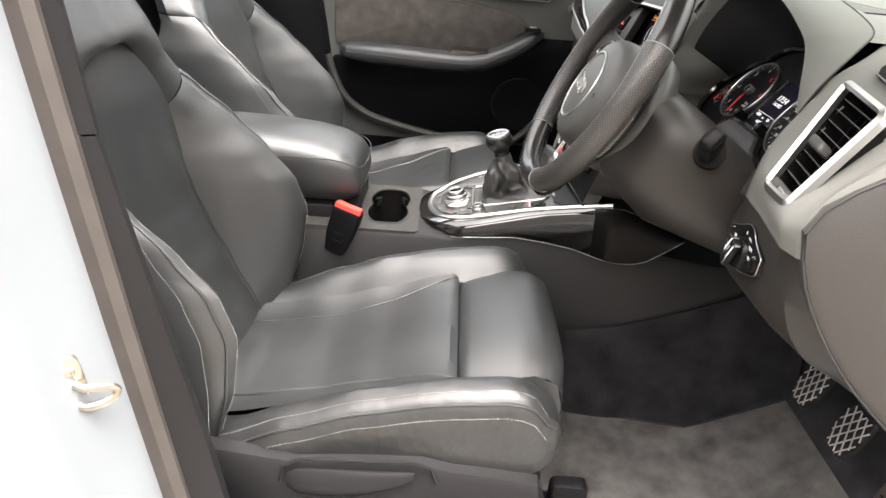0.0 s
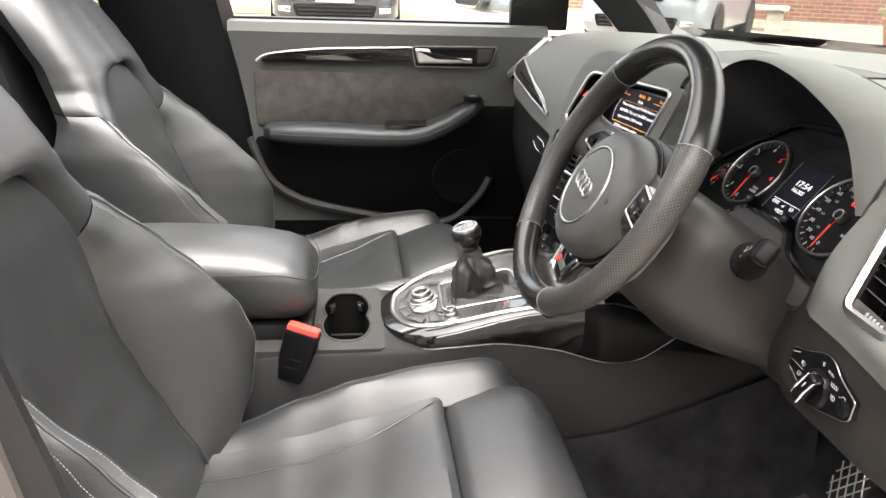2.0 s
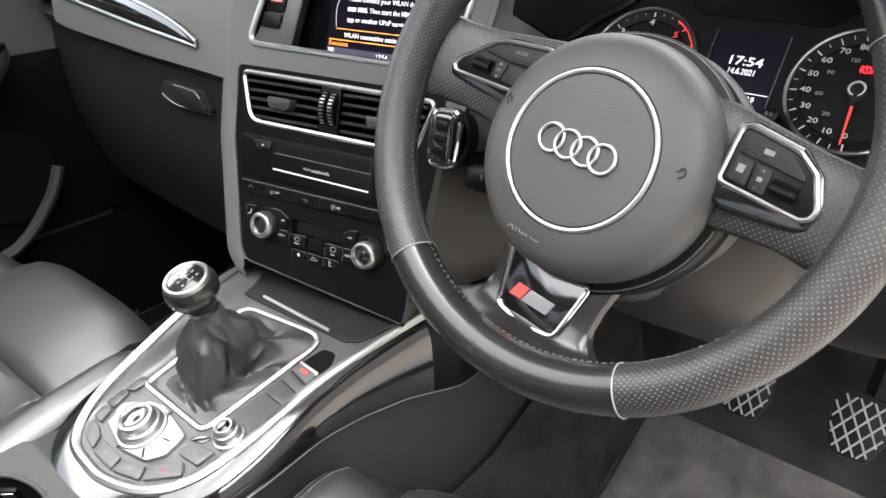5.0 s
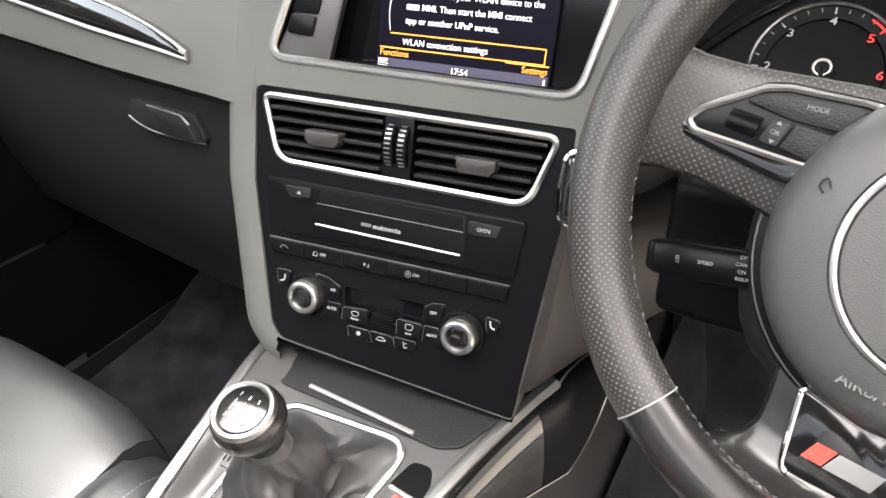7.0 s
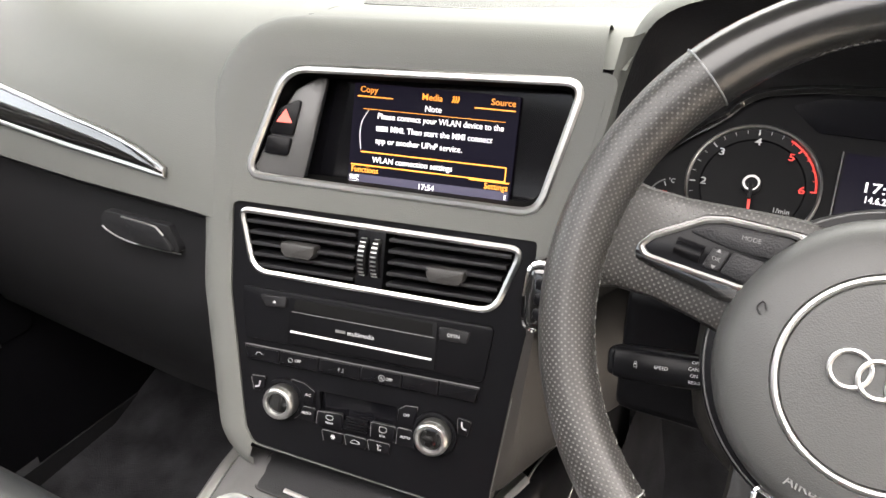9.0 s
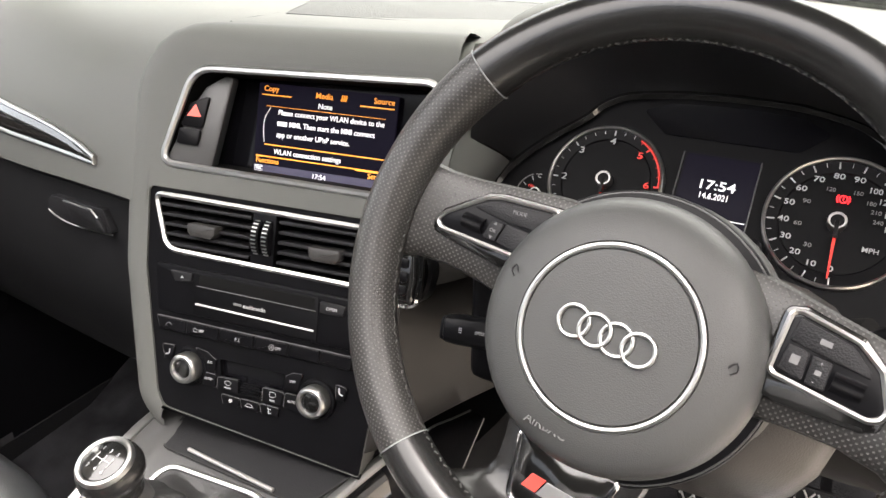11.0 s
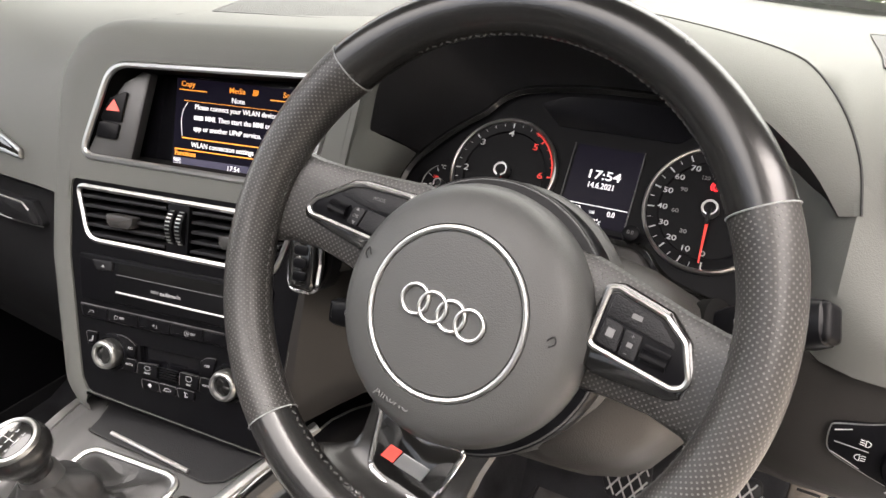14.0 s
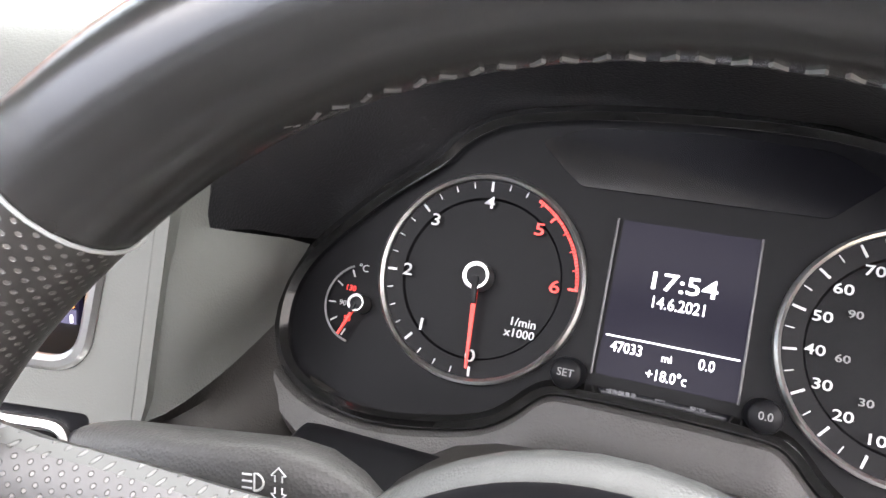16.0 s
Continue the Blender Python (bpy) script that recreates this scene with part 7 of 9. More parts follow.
# cup holder
cup = thing("cup_holder", "black twin cup holder with silver clips in the console", "cup holder")
cc = Vector((-0.004, -0.373, 0))
outl = []
for k in range(64):
    a = 2 * math.pi * k / 64
    x = 0.098 * math.copysign(abs(math.cos(a)) ** 0.75, math.cos(a))
    outl.append(cc + Vector((x, 0.045 * (1 - 0.16 * math.exp(-(x / 0.020) ** 2)) * math.copysign(abs(math.sin(a)) ** 0.75, math.sin(a)), 0)))
b = bm_new()
plate(b, rounded([(-0.124, -0.306), (0.124, -0.306), (0.124, -0.56), (-0.124, -0.56)], 0.012, 4), [outl], 0.710, 0.731)
part("surround", b, GREY, cup, "satin grey surround", smooth=False)
b = bm_new()
sweep(b, [p + Vector((0, 0, 0.7305)) for p in outl], circle(0.0028, 8), closed=True)
part("rim", b, GREY, cup, "rounded edge")
b = bm_new()
surf(b, [[(p.x, p.y, 0.730) for p in outl], [cc + (p - cc) * 0.965 + Vector((0, 0, 0.70)) for p in outl], [cc + (p - cc) * 0.9 + Vector((0, 0, 0.61)) for p in outl]], close_u=True, cap="last")
part("well", b, VOID, cup)
b = bm_new()
box(b, (-0.004, -0.373, 0.655), (0.010, 0.060, 0.075), 0.004)
part("divider", b, BLACK, cup, "low dividing web")
for x, y, a in ((-0.082, -0.345, 40), (0.070, -0.343, -38), (-0.075, -0.404, -40), (0.068, -0.403, 40)):
    b = bm_new()
    box(b, (0, 0, 0), (0.018, 0.006, 0.026), 0.0025)
    cl = part("clip", b, BLACK, cup, "black spring clip", at=Matrix.Translation((x, y, 0.708)) @ pose(0, 0, 0, 14 if y > -0.37 else -14, 0, a))
    b = bm_new()
    box(b, (0, 0.0035 if y < -0.37 else -0.0035, 0.002), (0.012, 0.0014, 0.016), 0.0005)
    part("clip_face", b, ALU, cl, "silver insert")

# armrest
arm = thing("armrest", "padded black leather armrest lid over the console", "armrest")
b = bm_new()
rows = []
for y, zt, zb, hw in ((-0.424, 0.808, 0.790, 0.080), (-0.430, 0.834, 0.774, 0.092), (-0.445, 0.854, 0.762, 0.099), (-0.475, 0.869, 0.757, 0.103), (-0.53, 0.880, 0.757, 0.105), (-0.60, 0.886, 0.757, 0.105), (-0.70, 0.889, 0.757, 0.105), (-0.78, 0.887, 0.757, 0.104), (-0.82, 0.88, 0.765, 0.10)):
    ring = []
    for q in range(28):
        a = 2 * math.pi * q / 28
        cx = math.copysign(abs(math.cos(a)) ** 0.45, math.cos(a))
        sy = math.copysign(abs(math.sin(a)) ** 0.6, math.sin(a))
        ring.append((-0.012 + hw * cx, y, (zt + zb) / 2 + (zt - zb) / 2 * sy + (0.006 * (1 - cx * cx) if sy > 0 else 0)))
    rows.append(ring)
surf(b, rows, close_u=True, cap=True)
part("pad", b, LEATHER, arm)
b = bm_new()
path = [(-0.012 + 0.1085, y, 0.857) for y in (-0.80, -0.70, -0.60, -0.53, -0.48)] + [(-0.012 + 0.098, -0.443, 0.845), (-0.012 + 0.070, -0.425, 0.835), (-0.012, -0.421, 0.832), (-0.012 - 0.07, -0.425, 0.835), (-0.012 - 0.098, -0.443, 0.845), (-0.012 - 0.1085, -0.50, 0.857)]
sweep(b, spline(path, 40), circle(0.0011, 6))
part("seam", b, SEAM, arm, "sewn seam")
b = bm_new()
box(b, (-0.012, -0.63, 0.740), (0.19, 0.40, 0.036), 0.006)
part("base", b, DARK, arm)

# belt buckle
bk = thing("belt_buckle", "black seat belt buckle with red release button beside the seat", "belt buckle", basis((0.124, -0.455, 0.724), (0.20, 0.95, -0.26), (-0.04, 0.30, 0.95)))
b = bm_new()
prism(b, rounded([(-0.020, -0.047), (0.020, -0.047), (0.0275, -0.005), (0.029, 0.045), (-0.029, 0.045), (-0.0275, -0.005)], 0.006, 3), -0.014, 0.014, 0.004)
part("housing", b, BLACK, bk)
b = bm_new()
box(b, (0, 0.047, 0.0), (0.054, 0.014, 0.022), 0.004)
part("release_button", b, RED, bk, "red release button")
b = bm_new()
box(b, (0, -0.065, 0.0), (0.022, 0.055, 0.004), 0.001)
part("strap", b, BLACK, bk)
b = bm_new()
box(b, (0, -0.098, 0.0), (0.030, 0.016, 0.010), 0.002)
part("bracket", b, STEEL, bk)
for v in (-0.004, -0.02):
    b = bm_new()
    box(b, (0.0, v, 0.0142), (0.022, 0.0012, 0.0008))
    part("moulding", b, DARK, bk)

# gear lever with boot
gear = thing("gear_lever", "black gear lever with silver-ringed knob and leather boot", "gear lever")
base = rounded([(-0.063, -0.060), (0.066, -0.047), (0.0455, -0.198), (-0.067, -0.195)], [0.022, 0.020, 0.012, 0.008], 6)
ring3 = [Vector((p.x, p.y, top_z(0, p.y))) for p in base]
b = bm_new()
sweep(b, [p + Vector((0, 0, 0.0015)) for p in ring3], [(-0.0030, -0.003), (0.0026, -0.003), (0.0030, 0.0015), (0.0, 0.0030), (-0.0032, 0.0015)], closed=True)
part("boot_frame", b, ALU, gear, "satin silver boot frame")
b = bm_new()
rows = []
topc = Vector((0.002, -0.146, 0.853))
n = 150
BOOT_IN = [(0.0, 0.0), (0.15, 0.20), (0.3, 0.46), (0.42, 0.62), (0.52, 0.66), (0.66, 0.67), (0.8, 0.76), (0.92, 0.92), (1.0, 1.0)]
BOOT_UP = [(0.0, 0.0), (0.15, -0.03), (0.3, 0.02), (0.42, 0.10), (0.52, 0.24), (0.66, 0.48), (0.8, 0.72), (0.92, 0.90), (1.0, 1.0)]
fine = even([*ring3, ring3[0]], n + 1)[:n]
for k in range(31):
    t = k / 30
    row = []
    for p in fine:
        a = math.atan2(p.y + 0.128, p.x)
        q = topc + Vector((0.0170 * math.cos(a), 0.0170 * math.sin(a), 0))
        # the leather lies slack on its frame, then stands up round the lever in deep slanting folds
        f = along(BOOT_IN, t)
        g = along(BOOT_UP, t)
        v = Vector((p.x + (q.x - p.x) * f, p.y + (q.y - p.y) * f, p.z + (q.z - p.z) * g))
        w = math.sin(math.pi * t) ** 0.7
        twist = a + 1.9 * t + 0.5 * noise.noise(Vector((math.cos(a), math.sin(a), 3 * t)))
        ridge = 1 - 2.6 * abs(noise.noise(Vector((math.cos(twist) * 0.95, math.sin(twist) * 0.95, t * 1.1 + 3.4))))
        crease = abs(noise.noise(Vector((math.cos(a) * 1.3 + t, math.sin(a) * 1.3, t * 2.6 + 8))))
        fold = 0.0068 * ridge - 0.0040 * max(0.0, 0.22 - crease) / 0.22 + 0.0010
        up = 1 - min(1.0, max(0.0, (t - 0.30) / 0.25))
        out = Vector((math.cos(a) * (1 - up), math.sin(a) * (1 - up), 0.3 + 0.9 * up))
        v = v + out * fold * w
        row.append(Vector((v.x, v.y, max(v.z, 0.8108 + 0.25 * v.y - 0.006 * min(1.0, t * 6) * up))))
    rows.append(row)
surf(b, rows, close_u=True)
part("boot", b, BOOT, gear, "creased black leather boot")
KM = basis((0.003, -0.147, 0.862), (1, 0, 0.0), (0, 1, 0.02)) @ pose(0, 0, 0, 16, 3, 0)
b = bm_new()
lathe(b, [(0.0172, -0.014), (0.0160, -0.004), (0.0150, 0.006), (0.0165, 0.012), (0.0215, 0.018), (0.0262, 0.026), (0.0275, 0.033), (0.0262, 0.040), (0.0236, 0.0445)], 40, KM)
part("knob", b, RIM_LEATHER, gear, "black leather knob")
b = bm_new()
lathe(b, [(0.0182, -0.024), (0.0180, -0.010), (0.0172, -0.002), (0.0160, 0.002)], 28, KM)
part("collar", b, SATGREY, gear, "dull grey collar")
b = bm_new()
lathe(b, [(0.0238, 0.0440), (0.0236, 0.0466), (0.0222, 0.0484), (0.0200, 0.0488), (0.0188, 0.0478), (0.0185, 0.046)], 40, KM)
part("knob_ring", b, ALU, gear, "satin silver ring")
b = bm_new()
lathe(b, [(0.0187, 0.0455), (0.0178, 0.0478), (0.010, 0.0486), (0.001, 0.0488)], 32, KM)
face = part("knob_face", b, GLOSS, gear, "black gear pattern plate")
for t, x, y in (("1", -0.0082, 0.0086), ("3", 0.0, 0.0086), ("5", 0.0082, 0.0086), ("2", -0.0082, -0.0086), ("4", 0.0, -0.0086), ("6", 0.0082, -0.0086)):
    words("numeral", t, 0.0046, WHITE, face, KM @ lift(x, y, 0.0490))
b = bm_new()
for x in (-0.0082, 0, 0.0082):
    box(b, (x, 0, 0.0490), (0.0006, 0.009, 0.0005), m=KM)
box(b, (0, 0, 0.0490), (0.0165, 0.0006, 0.0005), m=KM)
part("pattern_line", b, WHITE, face, smooth=False)

# rotary media controller with its keys
ctl = thing("media_controller", "silver rotary media controller with surrounding keys on the console", "controller", CF)
b = bm_new()
prism(b, rounded(flat([(-0.0551, -0.2476), (-0.0665, -0.2246), (-0.0375, -0.2058), (-0.0169, -0.201), (0.0363, -0.2104), (0.0383, -0.2364), (0.0251, -0.2516), (-0.0138, -0.2583)]), [0.006, 0.008, 0.012, 0.012, 0.008, 0.010, 0.010, 0.02], 4), -0.004, 0.0055, 0.002)
part("control_plate", b, ALU, ctl, "satin silver plate")
KC = Matrix.Translation((*flat([(-0.0128, -0.2305)])[0], 0))
b = bm_new()
lathe(b, [(0.0270, 0.004), (0.0262, 0.0075), (0.0235, 0.0082), (0.0225, 0.0135), (0.0212, 0.0150), (0.0196, 0.0155), (0.0190, 0.0215), (0.0175, 0.0240), (0.0145, 0.0248), (0.0128, 0.0240), (0.0120, 0.0215)], 44, KC)
kn = part("rotary_knob", b, ALU, ctl, "silver rotary knob")
b = bm_new()
lathe(b, [(0.0121, 0.019), (0.0118, 0.0232), (0.0085, 0.0225), (0.004, 0.0230), (0.001, 0.0232)], 28, KC)
part("knob_cap", b, GLOSS, kn, "gloss black cap")
for a in (12, 78, 195, 262, 318):
    q = radians(a)
    b = bm_new()
    box(b, (0, 0, 0), (0.0105, 0.0016, 0.0008))
    part("plate_mark", b, BLACK, ctl, smooth=False, at=KC @ Matrix.Translation((0.0335 * math.cos(q) + 0.004, 0.0255 * math.sin(q), 0.0060)) @ pose(0, 0, 0, 0, 0, a))
for i, pts in enumerate(([(-0.083, -0.213), (-0.080, -0.1906), (-0.0650, -0.1850), (-0.0700, -0.2075)], [(-0.084, -0.2336), (-0.089, -0.2155), (-0.0735, -0.2098), (-0.0690, -0.2326)], [(-0.080, -0.2496), (-0.0838, -0.2348), (-0.0695, -0.2340), (-0.0640, -0.2520)],
                         [(-0.0660, -0.2690), (-0.0770, -0.2525), (-0.0626, -0.2540), (-0.0480, -0.2600), (-0.0390, -0.2745)], [(-0.0365, -0.2755), (-0.0430, -0.2600), (-0.002, -0.2625), (0.000, -0.2765)],
                         [(0.0025, -0.2765), (0.001, -0.2625), (0.0300, -0.2540), (0.0380, -0.2670)], [(0.0402, -0.2660), (0.0320, -0.2525), (0.0600, -0.2300), (0.0725, -0.2405)], [(0.0455, -0.2280), (0.0490, -0.2120), (0.0788, -0.2055), (0.0760, -0.2260)])):
    b = bm_new()
    prism(b, rounded(flat(pts), 0.003, 3), -0.004, 0.0038, 0.0014)
    k = part("key", b, SATGREY, ctl)
    b = bm_new()
    c = sum((Vector(p).to_3d() for p in flat(pts)), Vector()) / len(pts)
    box(b, (0, 0, 0), (0.007, 0.0012, 0.0005))
    part("key_mark", b, REDPRINT if i == 6 else DIM, k, smooth=False, at=Matrix.Translation((c.x, c.y, 0.0040)) @ pose(0, 0, 0, 0, 0, (70, 60, 80, 120, 170, 20, 35, 10)[i]))
b = bm_new()
prism(b, rounded(flat([(0.0385, -0.2130), (0.046, -0.2020), (0.0610, -0.1965), (0.0575, -0.2070)]), 0.003, 3), -0.004, 0.0012, 0.0004)
part("gloss_gap", b, GLOSS, ctl, "gloss black filler")
vol = thing("volume_knob", "small silver volume knob on the console", "knob", con(0.0745, -0.187))
b = bm_new()
lathe(b, [(0.0165, -0.002), (0.0162, 0.003), (0.0140, 0.0038), (0.0134, 0.010), (0.0126, 0.012), (0.0112, 0.0128), (0.0108, 0.0165), (0.0092, 0.0185), (0.0072, 0.0182), (0.0068, 0.0165)], 36)
part("knob_body", b, ALU, vol)
b = bm_new()
lathe(b, [(0.0069, 0.014), (0.0066, 0.0172), (0.001, 0.0178)], 24)
part("knob_cap", b, GLOSS, vol, "gloss black cap")
pb = thing("parking_brake_switch", "silver parking brake switch with red lettering", "switch", CF)
b = bm_new()
prism(b, rounded(flat([(0.0662, -0.0870), (0.0745, -0.0590), (0.0920, -0.0570), (0.0985, -0.0700), (0.0985, -0.0850)]), [0.003, 0.008, 0.008, 0.006, 0.003], 3), -0.012, 0.0012)
part("recess", b, GLOSS, pb, "gloss black finger recess")
b = bm_new()
prism(b, rounded(flat([(0.0668, -0.0990), (0.0705, -0.0865), (0.0985, -0.0885), (0.0970, -0.1040)]), 0.002, 3), -0.004, 0.0055, 0.002)
sw1 = part("rocker", b, SATGREY, pb)
b = bm_new()
sweep(b, [(*p, 0.0058) for p in flat([(0.0712, -0.0870), (0.0980, -0.0890)])], circle(0.0022, 8))
part("rocker_edge", b, BRUSHED, sw1, "silver edge")
b = bm_new()
box(b, (0, 0, 0), (0.0105, 0.0045, 0.0006))
part("red_mark", b, RED, sw1, smooth=False, at=Matrix.Translation((*flat([(0.0835, -0.0935)])[0], 0.0058)) @ pose(0, 0, 0, 0, 0, -6))
for pts in ([(0.0660, -0.1120), (0.0668, -0.1003), (0.0968, -0.1053), (0.0958, -0.1165)], [(0.0648, -0.1330), (0.0655, -0.1135), (0.0958, -0.1180), (0.0958, -0.1345)]):
    b = bm_new()
    prism(b, rounded(flat(pts), 0.002, 3), -0.004, 0.0034, 0.0014)
    part("hold_key", b, SATGREY, pb)
gr = thing("console_grille", "small slotted grille beside the gear lever", "grille", con(-0.082, -0.119, 0.0, 7))
b = bm_new()
prism(b, rounded([(-0.012, 0.017), (0.012, 0.017), (0.012, -0.017), (-0.012, -0.017)], 0.003, 3), -0.003, 0.0014, 0.0005)
part("grille_plate", b, SATGREY, gr)
for k in range(4):
    b = bm_new()
    box(b, (-0.0065 + 0.0046 * k, 0.001, 0.0015), (0.0016, 0.026, 0.0006))
    part("slot", b, VOID, gr, smooth=False)
# storage lid in front of the lever
lid = thing("storage_lid", "sliding storage lid, darkened as if reflecting the stack, with a bright bar", "lid")
b = bm_new()
outl = rounded([(-0.092, -0.030), (-0.084, -0.047), (0.086, -0.041), (0.104, -0.032), (0.122, 0.006), (0.132, 0.050), (-0.092, 0.050)], [0.006, 0.010, 0.012, 0.012, 0.02, 0.002, 0.002], 4)
lo = [(p.x, p.y, 0.8095 + 0.25 * p.y) for p in outl]
hi = [(p.x, p.y, 0.8115 + 0.25 * p.y) for p in outl]
surf(b, [lo, hi], close_u=True, cap=True)
# Darker than the console top: the dark stack's reflection is put into the colour.
part("lid_panel", b, DARK, lid)
b = bm_new()
sweep(b, [Vector(p) + Vector((0, 0, 0.0002)) for p in hi], circle(0.0011, 6), closed=True)
part("lid_joint", b, SEAM, lid, "dark joint round the lid")
b = bm_new()
sweep(b, [(x, -0.0395, 0.8135 + 0.25 * -0.0395) for x in [-0.053 + 0.115 * k / 10 for k in range(11)]], circle(0.0024, 8, 0.0018))
part("bar", b, BRUSHED, lid, "bright silver bar")
# foot of the stack between lid and climate panel
b = bm_new()
surf(b, [[STACK @ Vector((-0.105, -0.05, -0.004)), STACK @ Vector((0.0, -0.055, -0.004)), STACK @ Vector((0.128, -0.064, -0.006))],
         [(-0.115, 0.055, 0.822), (0.0, 0.055, 0.822), (0.128, 0.06, 0.823)]])
tagged(fill(b, "stack_foot", BLACK), "black panel between storage lid and centre stack", "trim", kind="structure")
# ---- front seats ----
def interp(table, z):
    for a, c in zip(table, table[1:]):
        if a[0] <= z <= c[0]:
            t = (z - a[0]) / (c[0] - a[0])
            t = t * t * (3 - 2 * t) * 0.4 + t * 0.6
            return [p + (q - p) * t for p, q in zip(a, c)]
    return list(table[0] if z < table[0][0] else table[-1])


def front_seat(name, xc, dy, outer, label, recline=0.0, taller=0.0):
    """A sports seat; outer is +1 where its door is on the right. The cushion hinge lies near y = dy - 0.22."""
    s = thing(name, label, "car seat", Matrix.Translation((xc, dy, 0)))
    # cushion: y, centre height, bolster height
    CU = [(-0.64, 0.585, 0.60), (-0.55, 0.598, 0.622), (-0.45, 0.622, 0.665), (-0.35, 0.650, 0.700), (-0.25, 0.682, 0.722), (-0.225, 0.690, 0.726), (-0.15, 0.700, 0.734), (-0.10, 0.700, 0.728), (-0.075, 0.695, 0.712)]
    b = bm_new()
    rows = []
    for k in range(34):
        y = -0.64 + 0.42 * k / 33
        zc, zb = interp(CU, y)[1:]
        drop = 0.010 * max(0, (y + 0.235) / 0.015)
        dip = 0.012 * math.exp(-((y + 0.42) / 0.10) ** 2)
        rows.append([(x, y, zc - drop + 0.006 * (1 - (x / 0.165) ** 2) - dip * (1 - (x / 0.165) ** 2) + (0.012 * (abs(x) / 0.165) ** 6)
                      + 0.0014 * noise.noise(Vector((x * 30, y * 30, xc)))) for x in [-0.165 + 0.33 * j / 20 for j in range(21)]])
    surf(b, rows)
    part("cushion_centre", b, LEATHER, s, "black leather seat panel")
    for sx in (-1, 1):
        b = bm_new()
        path = []
        for k in range(24):
            y = -0.60 + 0.375 * k / 23
            zc, zb = interp(CU, y)[1:]
            x = 0.112 + 0.048 * max(0, (y + 0.45) / 0.225) ** 2
            dip = 0.012 * math.exp(-((y + 0.42) / 0.10) ** 2)
            path.append((sx * x, y, zc - 0.010 * max(0, (y + 0.235) / 0.015) + (0.006 - dip) * (1 - (x / 0.165) ** 2) + 0.012 * (x / 0.165) ** 6 + 0.0012))
        sweep(b, path, circle(0.0022, 6, 0.0015))
        part("welt", b, LEATHER, s, "sewn leather welt")
        b = bm_new()
        sweep(b, [(x + sx * 0.003, y, z - 0.0008) for x, y, z in path], circle(0.0011, 6))
        part("seam", b, SEAM, s)
    # thigh support
    b = bm_new()
    rows = []
    for y, z, e in ((-0.218, 0.640, 0), (-0.2185, 0.682, 0), (-0.213, 0.6945, 0), (-0.20, 0.702, 0), (-0.17, 0.713, 0), (-0.13, 0.724, 0), (-0.10, 0.728, 0), (-0.080, 0.725, 0), (-0.066, 0.715, 0), (-0.058, 0.698, 0), (-0.056, 0.675, 0), (-0.060, 0.645, 0), (-0.075, 0.630, 0)):
        rows.append([(x, y + 0.010 * (abs(x) / 0.165) ** 4 * (-1 if y > -0.15 else 0), z - 0.014 * (abs(x) / 0.165) ** 5 + 0.004 * (1 - (x / 0.165) ** 2)) for x in [-0.168 + 0.336 * j / 18 for j in range(19)]])
    surf(b, rows)
    for sx in (-1, 1):
        surf(b, [[(sx * 0.168, y - (0.010 if y > -0.15 else 0), z - 0.014) for y, z in ((-0.218, 0.640), (-0.213, 0.6945), (-0.17, 0.713), (-0.10, 0.728), (-0.066, 0.715), (-0.056, 0.675), (-0.075, 0.63))],
                 [(sx * 0.166, y - (0.010 if y > -0.15 else 0), 0.625) for y in (-0.218, -0.213, -0.17, -0.10, -0.066, -0.056, -0.075)]])
    part("thigh_support", b, LEATHER, s, "pull-out leather thigh support")
    b = bm_new()
    box(b, (0, -0.115, 0.620), (0.335, 0.12, 0.03), 0.006)
    part("thigh_tray", b, DARK, s, "plastic tray under the thigh support")
    # bolsters
    for sx in (-1, 1):
        b = bm_new()
        rows = []
        for k in range(30):
            y = -0.64 + 0.545 * k / 29
            zc, zb = interp(CU, y)[1:]
            end = max(0, (y + 0.135) / 0.04)
            zb = zb - 0.030 * min(1, end) ** 2.5
            zi = min(zc - 0.004, zb - 0.008)
            wi = 0.155
            tuck = 0.010 * min(1, end) ** 2
            lo = 0.560 + 0.045 * max(0.0, min(1.0, (y + 0.22) / 0.12)) ** 1.5
            rows.append([(sx * x, y, z + 0.0005 * noise.noise(Vector((x * 60, y * 45, 3 + sx)))) for x, z in ((wi - 0.004, zi - 0.03), (wi, zi), (wi + 0.018, zi + (zb - zi) * 0.42), (wi + 0.036, zi + (zb - zi) * 0.80), (wi + 0.055, zb), (wi + 0.075, zb - 0.004), (wi + 0.088 - tuck, zb - 0.017), (wi + 0.0945 - tuck, zb - 0.036), (wi + 0.096 - tuck, zb - 0.06), (wi + 0.092 - tuck, lo))])
        last = rows[-1]
        for f, dd in ((0.75, 0.014), (0.4, 0.022), (0.05, 0.025)):
            c = Vector((sx * (0.155 + 0.05), 0, 0.65))
            rows.append([(c.x + (p[0] - c.x) * (0.5 + 0.5 * f), p[1] + dd, c.z + (p[2] - c.z) * f) for p in last])
        surf(b, rows)
        bol = part("side_bolster", b, CREASED if sx == outer else LEATHER, s, "raised leather side bolster")
        b = bm_new()
        sweep(b, [Vector(r_[6]) + Vector((sx * 0.0005, 0, 0.0008)) for r_ in rows[1:31]], circle(0.0020, 6))
        part("piping", b, LEATHER, bol, "leather piping")
        for off, mat, r in ((5, STITCH, 0.0005), (7, STITCH, 0.0005)):
            b = bm_new()
            path = [Vector(r_[off]) for r_ in rows[2:30]]
            fine = even(path, 240)
